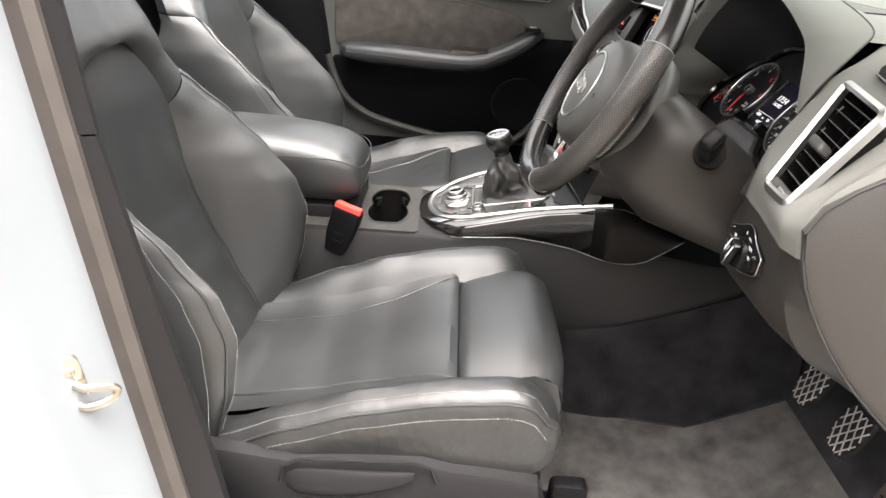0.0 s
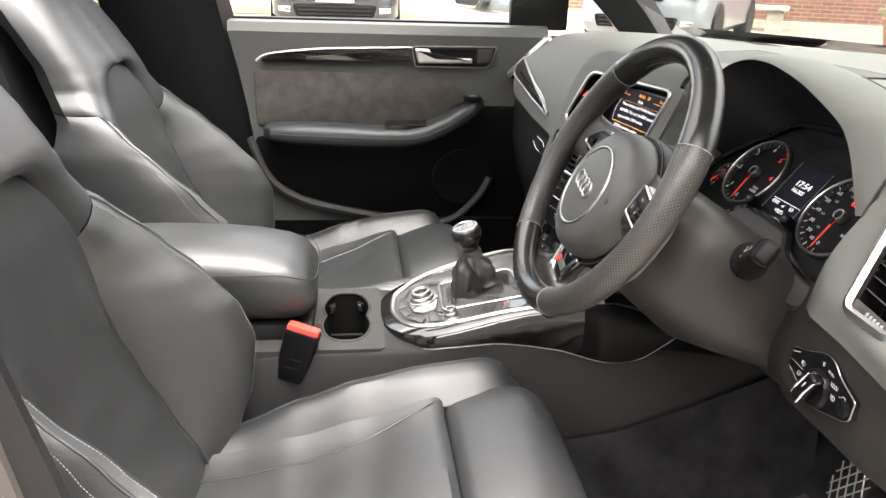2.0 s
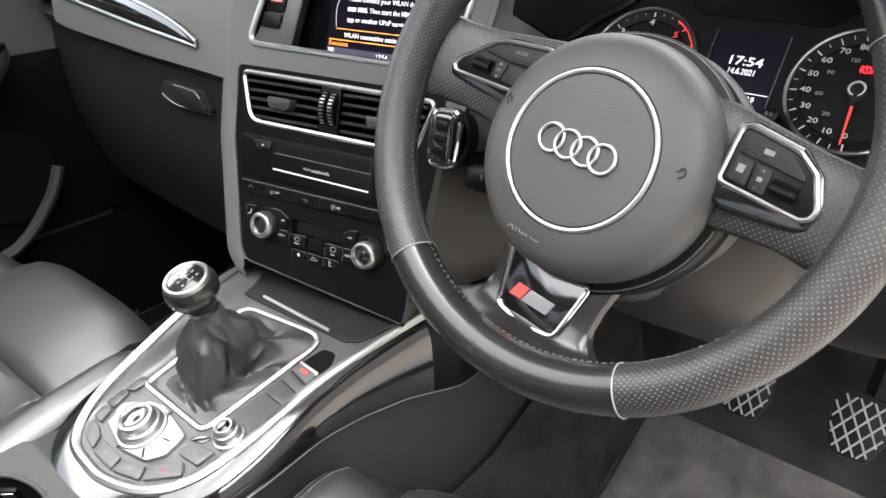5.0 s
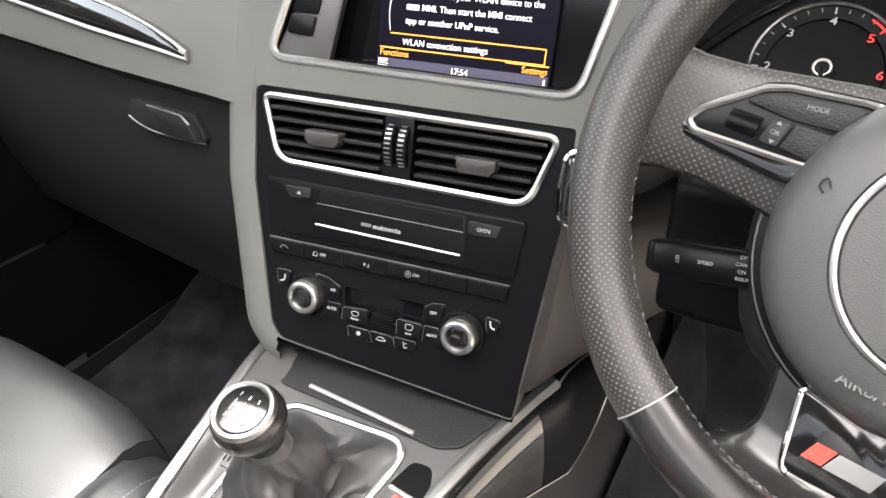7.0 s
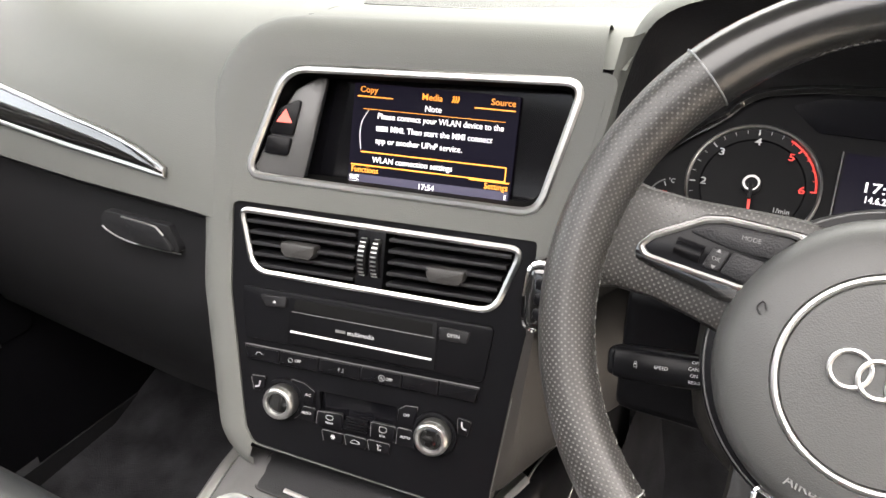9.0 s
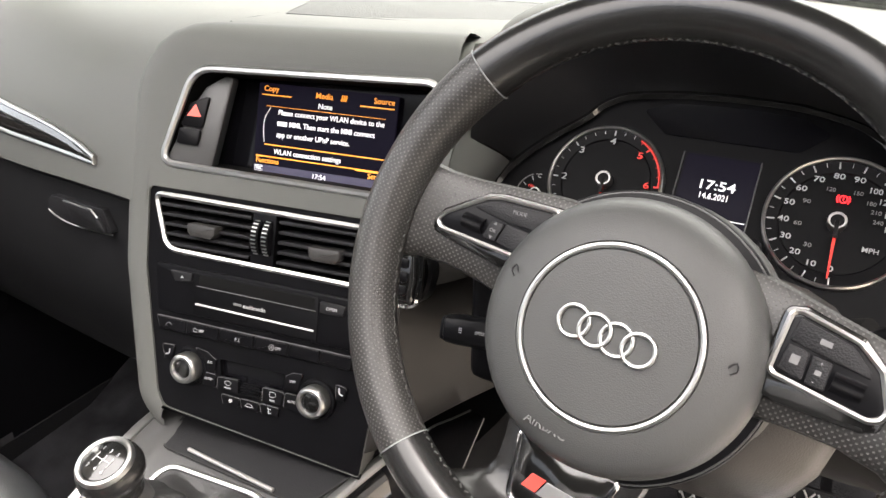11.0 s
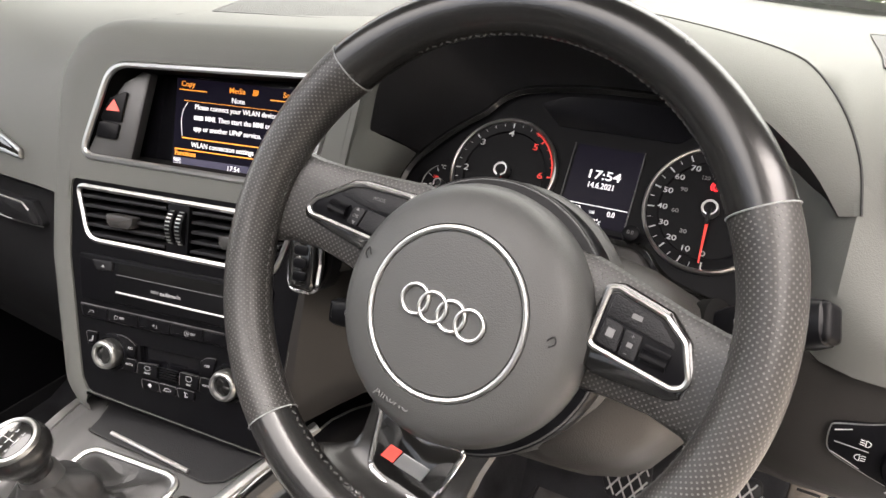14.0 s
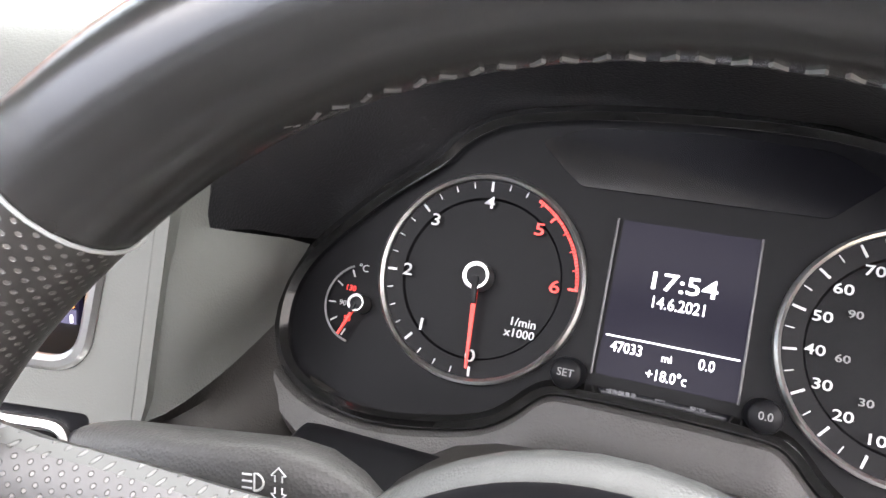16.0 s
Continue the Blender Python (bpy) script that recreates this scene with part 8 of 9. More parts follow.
            for i in range(0, 239, 2):
                sweep(b, [fine[i] + Vector((0, 0, 0.0004)), fine[i].lerp(fine[i + 1], 0.95) + Vector((0, 0, 0.0004))], circle(r, 4))
            part("stitching", b, mat, bol, "pale grey stitching")
    # backrest: z, centre y, front y of the padding, half width
    BK = [(0.57, -0.580, -0.562, 0.215), (0.62, -0.600, -0.548, 0.238), (0.70, -0.640, -0.524, 0.250), (0.78, -0.678, -0.515, 0.252), (0.84, -0.700, -0.535, 0.250), (0.90, -0.712, -0.582, 0.246), (0.96, -0.723, -0.640, 0.238), (1.01, -0.730, -0.692, 0.224), (1.045, -0.739, -0.720, 0.208),
          (1.075, -0.747, -0.733, 0.190), (1.11, -0.757, -0.740, 0.184), (1.15, -0.795, -0.760, 0.178), (1.19, -0.815, -0.782, 0.170), (1.23, -0.835, -0.808, 0.153), (1.26, -0.848, -0.832, 0.122), (1.28, -0.868, -0.855, 0.086), (1.290, -0.885, -0.880, 0.036)]

    def lay(x, y, z):
        """The backrest's recline and height."""
        up = max(0.0, z - 0.62)
        return (x, y - recline * up, z + taller * up)

    def arch(z):
        return 0.150 * math.sqrt(max(0.0, 1 - max(0.0, (z - 0.99) / 0.115) ** 2))

    def ease(z, z0, z1):
        t = max(0.0, min(1.0, (z - z0) / (z1 - z0)))
        return t * t * (3 - 2 * t)

    def side(z, grow=0.0):
        """Half a level section, from the inner seam round the padding to the back."""
        _, yc, yb, hw = interp(BK, z)
        yb, hw = yb + grow, hw + grow
        wi = arch(z)
        yc += (yb - yc) * ease(z, 1.085, 1.110)
        dp, w, s_ = yb - yc, hw - wi, ease(z, 0.96, 1.06)
        low = ((wi - 0.006, yc - 0.03), (wi, yc + 0.002), (wi + 0.2 * w, yc + 0.30 * dp), (wi + 0.45 * w, yc + 0.72 * dp), (wi + 0.66 * w, yc + 0.96 * dp), (wi + 0.80 * w, yc + dp), (wi + 0.92 * w, yc + 0.93 * dp), (hw, yc + 0.74 * dp), (hw + 0.006, yc + 0.3 * dp), (hw + 0.006, yc - 0.06), (hw - 0.02, yc - 0.11))
        pad = ((max(0.0, wi - 0.004), yc - 0.02 * (wi > 0)), (wi, yc + 0.002), (wi + 0.10 * w, yc + 0.60 * dp), (wi + 0.25 * w, yc + 0.92 * dp), (wi + 0.45 * w, yb), (wi + 0.68 * w, yb - 0.002), (wi + 0.86 * w, yb - 0.010), (wi + 0.96 * w, yb - 0.024), (hw, yb - 0.042), (hw, yb - 0.075), (hw - 0.15 * hw, yb - 0.105))
        return [(p[0] + (q[0] - p[0]) * s_, p[1] + (q[1] - p[1]) * s_) for p, q in zip(low, pad)]

    b = bm_new()
    rows = []
    for k in range(36):
        z = 0.575 + 0.527 * k / 35
        _, yc, yb, hw = interp(BK, z)
        wd = max(0.01, arch(z) + 0.010)
        rows.append([lay(x * wd, yc + 0.004 - 0.010 * (1 - x * x) - 0.006 * abs(x) ** 6 + 0.011 * math.exp(-((abs(x) - 0.72) / 0.11) ** 2 - ((z - 0.875 - 0.25 * (0.72 - abs(x))) / 0.055) ** 2) + 0.0015 * noise.noise(Vector((x * 3, z * 14, xc + 2))), z) for x in [-1 + 2 * j / 20 for j in range(21)]])
    surf(b, rows)
    part("backrest_centre", b, LEATHER, s, "black leather back panel")
    SPLIT = 1.035
    for sx in (-1, 1):
        b = bm_new()
        rows = []
        for k in range(32):
            z = 0.575 + (SPLIT - 0.575) * k / 31
            grow = -0.0018 * ease(z, SPLIT - 0.006, SPLIT)
            pts = side(z, grow)
            rows.append([lay(sx * x, y, z - 0.068 * ease(z, 0.78, SPLIT) * (1 - i / 7 if i < 7 else 0)) for i, (x, y) in enumerate(pts)])
        surf(b, rows)
        bol = part("back_bolster", b, LEATHER, s, "deep leather back bolster")
        b = bm_new()
        sweep(b, [Vector(r_[6]) + Vector((sx * 0.0003, 0.0008, 0)) for r_ in rows[1:]], circle(0.0021, 6), up=(0, 1, 0))
        part("piping", b, LEATHER, bol, "leather piping")
        b = bm_new()
        sweep(b, [Vector(r_[1]) + Vector((-sx * 0.001, 0.0025, 0)) for r_ in rows[1:-2]], circle(0.0012, 6), up=(0, 1, 0))
        part("seam", b, SEAM, bol)
        for off in (5, 7):
            b = bm_new()
            fine = even([Vector(r_[off]) for r_ in rows], 260)
            for i in range(0, 259, 2):
                sweep(b, [fine[i] + Vector((0, 0.0006, 0)), fine[i].lerp(fine[i + 1], 0.95) + Vector((0, 0.0006, 0))], circle(0.0005, 4), up=(0, 1, 0))
            part("stitching", b, STITCH, bol, "pale grey stitching")
    # upper section with the fixed headrest, arched over the back panel
    b = bm_new()
    steps = [SPLIT + 0.002 + (1.104 - SPLIT - 0.002) * k / 13 for k in range(14)]
    slope = lambda z, i: z - 0.068 * (1 - ease(z, SPLIT, 1.10)) * (1 - i / 7 if i < 7 else 0)
    for sx in (-1, 1):
        rows = []
        for z in steps:
            grow = 0.0008 - 0.0026 * (1 - ease(z, SPLIT, SPLIT + 0.006))
            rows.append([lay(sx * x, y, slope(z, i)) for i, (x, y) in enumerate(side(z, grow))])
        surf(b, rows)
    rows = []
    for z in [1.104, 1.112, 1.125, 1.14, 1.16, 1.18, 1.20, 1.22, 1.24, 1.255, 1.267, 1.277, 1.285, 1.290]:
        half = side(z, 0.001)
        rows.append([lay(-x, y, slope(z, i)) for i, (x, y) in list(enumerate(half))[:0:-1]] + [lay(x, y, slope(z, i)) for i, (x, y) in list(enumerate(half))[1:]])
    surf(b, rows, close_u=True, cap="last")
    bmesh.ops.remove_doubles(b, verts=b.verts, dist=0.0008)
    head = part("headrest", b, LEATHER, s, "integrated leather headrest with pressed mark")
    for i, w in enumerate((0.010, 0.005, 0.009, 0.009)):
        b = bm_new()
        box(b, (0, 0, 0), (w, 0.0016, 0.016 if i != 1 else 0.018), 0.0006)
        part("pressed_mark", b, SEAM, head, smooth=False, at=Matrix.Translation(lay(-0.022 + 0.0145 * i, -0.7665, 1.162)) @ pose(0, 0, 0, 28, 0, 0))
    # shell behind and below
    b = bm_new()
    rows = []
    for z, yb, hw in ((0.50, -0.66, 0.22), (0.62, -0.70, 0.245), (0.80, -0.79, 0.25), (0.95, -0.85, 0.235), (1.05, -0.875, 0.20), (1.20, -0.915, 0.13)):
        rows.append([lay(x * hw, yb - 0.02 * (1 - x * x), z) for x in (-1, -0.8, -0.4, 0, 0.4, 0.8, 1)])
    surf(b, rows)
    part("back_shell", b, DARK, s, "dark plastic back shell")
    b = bm_new()
    box(b, (0, -0.36, 0.545), (0.46, 0.54, 0.09), 0.01)
    part("seat_pan", b, BLACK, s)
    for sx in (-1, 1):
        b = bm_new()
        box(b, (sx * 0.19, -0.33, 0.44), (0.035, 0.62, 0.14), 0.006)
        part("rail", b, BLACK, s, "black seat rail")
    # plastic side cover with lever
    b = bm_new()
    rows = []
    for y, zt in ((-0.66, 0.60), (-0.58, 0.632), (-0.50, 0.622), (-0.44, 0.615), (-0.34, 0.622), (-0.26, 0.625), (-0.22, 0.616), (-0.16, 0.612), (-0.10, 0.602), (-0.085, 0.56)):
        rows.append([(outer * 0.245, y, zt), (outer * 0.264, y, zt - 0.004), (outer * 0.270, y, zt - 0.014), (outer * 0.272, y, zt - 0.05), (outer * 0.268, y, 0.49), (outer * 0.25, y, 0.46)])
    surf(b, rows)
    cover = part("side_cover", b, DARK, s, "grained dark plastic side cover")
    b = bm_new()
    rows = []
    for y, zc, h, t in ((-0.445, 0.590, 0.012, 0.006), (-0.43, 0.592, 0.022, 0.012), (-0.39, 0.594, 0.024, 0.016), (-0.34, 0.598, 0.021, 0.016), (-0.30, 0.604, 0.015, 0.012), (-0.272, 0.610, 0.008, 0.007)):
        rows.append([(outer * (0.273 + t * (0.5 + 0.5 * math.cos(2 * math.pi * q / 14))), y, zc + h * math.sin(2 * math.pi * q / 14)) for q in range(14)])
    surf(b, rows, close_u=True, cap=True)
    part("height_lever", b, DARK, cover, "curved plastic height lever")
    b = bm_new()
    sweep(b, [(outer * 0.274, -0.455 + 0.20 * math.cos(t) * 0 + yy, zz) for t, yy, zz in ((0, 0.0, 0.585), (0, 0.005, 0.612), (0, 0.03, 0.626), (0, 0.18, 0.634), (0, 0.205, 0.626), (0, 0.215, 0.60))], circle(0.003, 6))
    part("lever_recess_edge", b, DARK, cover)
    b = bm_new()
    prism(b, rounded([(-0.02, -0.03), (0.03, -0.03), (0.035, 0.03), (-0.02, 0.03)], 0.012, 4), -0.012, 0.012, 0.006)
    part("slide_handle", b, BLACK, s, "black seat slide handle", at=Matrix.Translation((outer * 0.225, -0.055, 0.545)) @ pose(0, 0, 0, 90, 0, 90))
    return s


front_seat("driver_seat", 0.392, 0.0, 1, "black leather sports seat beside the steering wheel")
front_seat("passenger_seat", -0.392, -0.03, -1, "black leather sports seat beside the closed door", 0.14, 0.06)

# ---- closed left door ----
DOOR_VINYL = material("soft_door_vinyl", (0.072, 0.074, 0.071), 0.46, grain=0.2, grain_size=0.0011, kind="cells", stain=0.06, stain_size=0.3, rough_var=0.04, spec=0.3)
DOOR_ARM = material("matt_armrest_leather", (0.022, 0.024, 0.026), 0.5, grain=0.2, grain_size=0.0013, kind="cells", stain=0.08, stain_size=0.1, rough_var=0.05, spec=0.4)
door = thing("door_left", "closed passenger door with suede insert, armrest and gloss black trim", "door", kind="structure")
XD = -0.735


def door_face(x):
    """A frame on the door's inner face: local x runs rearwards, y up, z into the cabin."""
    return basis((x, 0, 0), (0, 1, 0), (0, 0, 1)) @ Matrix.Diagonal((-1, 1, 1, 1))


b = bm_new()
rows = []
for y in [-0.70 + 0.86 * k / 18 for k in range(19)]:
    zl = 0.37
    rows.append([(-0.80, y, 1.190), (-0.775, y, 1.197), (-0.750, y, 1.192), (XD, y, 1.170), (XD - 0.004, y, 1.13), (XD - 0.012, y, 1.07), (XD - 0.016, y, 0.98), (XD - 0.012, y, 0.90), (XD - 0.014, y, 0.80), (XD - 0.012, y, 0.66), (XD - 0.02, y, zl)])
surf(b, [r[:10] for r in rows])
part("panel", b, DOOR_VINYL, door, "grey grained door panel")
b = bm_new()
surf(b, [r[9:] for r in rows])
part("lower_panel", b, BLACK, door, "black lower door trim")
# window sill edge
b = bm_new()
sweep(b, [(-0.797, y, 1.197) for y in (-0.70, -0.3, 0.16)], [(-0.01, -0.004), (0.01, -0.004), (0.008, 0.004), (-0.01, 0.006)])
part("window_strip", b, BLACK, door, "black window seal")
# lower dark area and pale lower edge
b = bm_new()
LOW = [(-0.625, 0.90), (-0.600, 0.83), (-0.565, 0.775), (-0.50, 0.735), (-0.39, 0.705), (-0.18, 0.668), (-0.085, 0.672), (0.155, 0.672), (0.155, 0.985), (0.05, 0.985), (-0.03, 0.985), (-0.18, 0.91), (-0.40, 0.90)]
prism(b, rounded([(-y, z) for y, z in LOW], 0.02, 3), -0.02, 0.008, 0.003)
part("pocket_panel", b, BLACK, door, "black lower door panel", at=door_face(XD - 0.008))
b = bm_new()
lathe(b, [(0.085, 0.0), (0.083, 0.004), (0.079, 0.006), (0.074, 0.0052), (0.001, 0.0048)], 32)
part("speaker", b, BLACK, door, "round door speaker", at=door_face(XD + 0.002) @ Matrix.Translation((0.06, 0.79, 0)))
b = bm_new()
sweep(b, spline([(XD + 0.01, y, z) for y, z in ((-0.63, 0.90), (-0.605, 0.83), (-0.57, 0.772), (-0.50, 0.728), (-0.39, 0.698), (-0.18, 0.660), (-0.085, 0.667), (-0.01, 0.735), (0.02, 0.79))], 30), circle(0.011, 8), up=(1, 0, 0))
part("lower_edge", b, GREY, door, "pale grey moulded edge")
# suede insert
b = bm_new()
prism(b, rounded([(0.612, 1.074), (0.20, 1.070), (0.085, 1.045), (0.045, 1.015), (0.16, 0.925), (0.61, 0.930)], [0.012, 0.06, 0.03, 0.02, 0.06, 0.01], 5), -0.02, 0.006, 0.004)
part("insert", b, SUEDE, door, "dark grey suede insert", at=door_face(XD - 0.010))
# armrest
b = bm_new()
rows = []
for y, zt, zb, x in ((-0.590, 0.932, 0.905, -0.70), (-0.57, 0.942, 0.898, -0.672), (-0.50, 0.945, 0.892, -0.655), (-0.40, 0.943, 0.888, -0.650), (-0.30, 0.938, 0.886, -0.648), (-0.22, 0.936, 0.888, -0.648), (-0.17, 0.945, 0.895, -0.650), (-0.11, 0.972, 0.920, -0.656), (-0.05, 1.003, 0.955, -0.668), (-0.025, 1.012, 0.975, -0.685), (-0.01, 1.008, 0.985, -0.71)):
    ring = []
    for q in range(18):
        a = 2 * math.pi * q / 18
        ring.append((-0.745 + (x + 0.745) * (0.5 + 0.5 * math.copysign(abs(math.cos(a)) ** 0.5, math.cos(a))), y, (zt + zb) / 2 + (zt - zb) / 2 * math.copysign(abs(math.sin(a)) ** 0.7, math.sin(a))))
    rows.append(ring)
surf(b, rows, close_u=True, cap=True)
part("armrest", b, DOOR_ARM, door, "matt black leather door armrest")
b = bm_new()
sweep(b, spline([(-0.653, -0.57, 0.925), (-0.644, -0.50, 0.924), (-0.640, -0.35, 0.919), (-0.640, -0.20, 0.918), (-0.648, -0.11, 0.950), (-0.662, -0.05, 0.985)], 30), circle(0.0012, 6))
part("armrest_seam", b, SEAM, door)
b = bm_new()
prism(b, rounded([(0.27, 0.955), (0.14, 0.955), (0.14, 0.935), (0.28, 0.935)], 0.01, 4), 0, 0.07)
part("grab_cup", b, GLOSS, door, "dark grab recess", at=door_face(-0.74) @ Matrix.Translation((0, -0.008, 0)))
b = bm_new()
box(b, (-0.690, -0.045, 1.016), (0.030, 0.045, 0.012), 0.003)
part("window_switch", b, BLACK, door)
b = bm_new()
box(b, (-0.684, -0.045, 1.0225), (0.008, 0.020, 0.005), 0.002)
part("switch_rocker", b, ALU, door)
# gloss strip with silver edge
b = bm_new()
pts = [(0.600, 1.098), (0.560, 1.118), (0.45, 1.1285), (0.215, 1.1375), (0.200, 1.103), (0.45, 1.096)]
outl = rounded(pts, [0.006, 0.03, 0.05, 0.003, 0.003, 0.05], 4)
prism(b, outl, -0.01, 0.010, 0.003)
DM2 = door_face(XD - 0.002)
part("trim_strip", b, GLOSS, door, "gloss black trim", at=DM2)
b = bm_new()
sweep(b, spline([(x, z, 0.011) for x, z in ((0.602, 1.098), (0.57, 1.116), (0.45, 1.130), (0.33, 1.135), (0.205, 1.139))], 24), circle(0.0032, 8))
part("trim_edge", b, ALU, door, "satin silver edge", at=DM2)
# handle
b = bm_new()
prism(b, rounded([(0.200, 1.140), (-0.020, 1.142), (-0.005, 1.100), (0.01, 1.092), (0.190, 1.092)], 0.006, 4), -0.02, 0.006, 0.002)
hb = part("handle_bezel", b, DARK, door, at=DM2)
b = bm_new()
prism(b, rounded([(0.160, 1.136), (0.035, 1.136), (0.040, 1.100), (0.175, 1.100)], 0.006, 4), 0.0, 0.0072)
part("handle_recess", b, VOID, hb)
b = bm_new()
prism(b, rounded([(0.197, 1.137), (0.160, 1.136), (0.146, 1.117), (0.045, 1.114), (0.045, 1.101), (0.187, 1.099)], [0.004, 0.006, 0.012, 0.004, 0.004, 0.008], 4), 0.007, 0.020, 0.005, 3)
part("pull", b, BRUSHED, hb, "satin silver door pull")
b = bm_new()
prism(b, rounded([(0.030, 1.137), (-0.012, 1.138), (-0.004, 1.104), (0.030, 1.100)], 0.004, 4), 0.0, 0.009, 0.002)
part("lock_switch", b, GREY, hb)
b = bm_new()
sweep(b, [(p.x, p.y, 0.006) for p in rounded([(0.204, 1.142), (-0.022, 1.144), (-0.007, 1.099), (0.006, 1.090), (0.194, 1.090)], 0.006, 4)], circle(0.0012, 6), closed=True)
part("bezel_edge", b, ALU, hb, "thin silver edge")
# window glass and outer mirror
b = bm_new()
surf(b, [[(-0.805 + 0.20 * t, y, 1.19 + 0.36 * t) for y in (-0.62, -0.3, 0.0, 0.22 - 0.4 * t)] for t in (0, 0.5, 1)])
wg = part("window_pane", b, GLASS, door, "clear side window")
wg.visible_shadow = False
b = bm_new()
box(b, (-0.79, 0.14, 1.235), (0.03, 0.16, 0.10), 0.01)
part("mirror_triangle", b, DARK, door, "dark corner cover")
mir = thing("wing_mirror", "white wing mirror outside the passenger window", "mirror", basis((-1.03, -0.02, 1.285), (0.93, 0.37, 0.0), (0.0, 0.05, 1)))
b = bm_new()
prism(b, rounded([(-0.09, 0.075), (0.085, 0.065), (0.095, -0.04), (0.06, -0.07), (-0.06, -0.065), (-0.10, -0.02)], 0.025, 5), -0.09, 0.0, 0.02)
part("housing", b, PAINT, mir)
b = bm_new()
prism(b, rounded([(-0.080, 0.062), (0.075, 0.055), (0.083, -0.035), (0.05, -0.058), (-0.055, -0.054), (-0.088, -0.015)], 0.022, 5), -0.004, 0.003)
MIRROR = material("mirror_glass", (0.85, 0.86, 0.86), 0.02, metal=1.0)
part("mirror_glass", b, MIRROR, mir, "mirror glass", smooth=False)
b = bm_new()
box(b, (0.15, -0.045, -0.05), (0.22, 0.035, 0.05), 0.012)
part("arm", b, PAINT, mir)

# ---- outside ----
def rise(x, y):
    d = math.hypot(x, y)
    t = min(1, max(0, (d - 2.5) / 5))
    return 0.35 * t * t * (3 - 2 * t)


def wall_brick(name):
    m = bpy.data.materials.new(name)
    m.use_nodes = True
    nt = m.node_tree
    bs = nt.nodes["Principled BSDF"]
    bs.inputs["Roughness"].default_value = 0.9
    tc = nt.nodes.new("ShaderNodeTexCoord")
    br = nt.nodes.new("ShaderNodeTexBrick")
    br.inputs["Color1"].default_value = rgb((0.22, 0.062, 0.036))
    br.inputs["Color2"].default_value = rgb((0.30, 0.105, 0.062))
    br.inputs["Mortar"].default_value = rgb((0.28, 0.25, 0.21))
    br.inputs["Scale"].default_value = 1.0
    br.inputs["Brick Width"].default_value, br.inputs["Row Height"].default_value, br.inputs["Mortar Size"].default_value = 0.225, 0.075, 0.008
    no = nt.nodes.new("ShaderNodeTexNoise")
    no.inputs["Scale"].default_value = 1.3
    mx = nt.nodes.new("ShaderNodeMix")
    mx.data_type, mx.blend_type = "RGBA", "MULTIPLY"
    mx.inputs["Factor"].default_value = 0.5
    bu = nt.nodes.new("ShaderNodeBump")
    bu.inputs["Distance"].default_value = 0.008
    for a, c in ((tc.outputs["UV"], br.inputs["Vector"]), (tc.outputs["UV"], no.inputs["Vector"]), (br.outputs["Color"], mx.inputs["A"]), (no.outputs["Color"], mx.inputs["B"]), (mx.outputs["Result"], bs.inputs["Base Color"]), (br.outputs["Fac"], bu.inputs["Height"]), (bu.outputs["Normal"], bs.inputs["Normal"])):
        nt.links.new(a, c)
    bu.invert = True
    return m


BRICK = wall_brick("red_brickwork")


def long_wall(name, p0, p1, z0, z1, th, mat, label):
    p0, p1 = Vector((*p0, 0)), Vector((*p1, 0))
    d = (p1 - p0)
    b = bm_new()
    L = d.length
    box(b, (L / 2, 0, (z0 + z1) / 2), (L, th, z1 - z0))
    uv = b.loops.layers.uv.new("UVMap")
    for f in b.faces:
        for l in f.loops:
            co = l.vert.co
            l[uv].uv = (co.x if abs(f.normal.x) < 0.5 else co.y, co.z)
    ob = fill(b, name, mat, smooth=False, at=basis(p0, d, (-d.y, d.x, 0)))
    return tagged(ob, label, "wall", kind="structure")


long_wall("wall_brick_front", (-16.5, 2.6), (-3.5, 27.0), 0.2, 4.2, 0.25, BRICK, "long red brick garden wall across the driveway")
# Unseen house wall, set to block low sky; its grey cuts red bounce.
HOUSE = material("unseen_wall_grey", (0.24, 0.235, 0.225), 0.9, grain=0.3, grain_size=0.02, stain=0.15, stain_size=0.8)
RENDERED = material("pale_rendered_wall", (0.62, 0.62, 0.6), 0.9, grain=0.3, grain_size=0.02, stain=0.1, stain_size=0.8)
long_wall("wall_pale", (-16.0, -14.0), (-16.0, -1.3), 0.2, 3.6, 0.25, RENDERED, "pale rendered wall behind the parked cars")
long_wall("wall_brick_house", (7.0, -30.0), (7.0, 14.0), 0.2, 5.6, 0.3, HOUSE, "unseen house wall on the driver's side, greyed to cut red bounce light")
STONE = material("weathered_stone", (0.42, 0.38, 0.31), 0.9, grain=0.6, grain_size=0.01, stain=0.25, stain_size=0.15)
# base course of the wall
b = bm_new()
sweep(b, [(-16.2, 2.75, 0.40), (-3.2, 27.1, 0.40)], [(-0.12, -0.15), (0.12, -0.15), (0.12, 0.10), (-0.12, 0.10)])
tagged(fill(b, "wall_footing", STONE, smooth=False), "low stone footing along the brick wall", "trim", kind="structure")

GRASS = material("lawn_grass", (0.09, 0.16, 0.03), 0.9, grain=1.0, grain_size=0.03, stain=0.35, stain_size=0.2)
b = bm_new()
surf(b, [[(x, y, 0.365 + 0.02 * noise.noise(Vector((x, y, 0)))) for x in [-15.7 + 2.2 * k / 8 for k in range(9)]] for y in [-12 + 13 * k / 20 for k in range(21)]])
tagged(fill(b, "lawn", GRASS), "strip of bright green lawn behind the parked cars", "lawn", kind="structure")

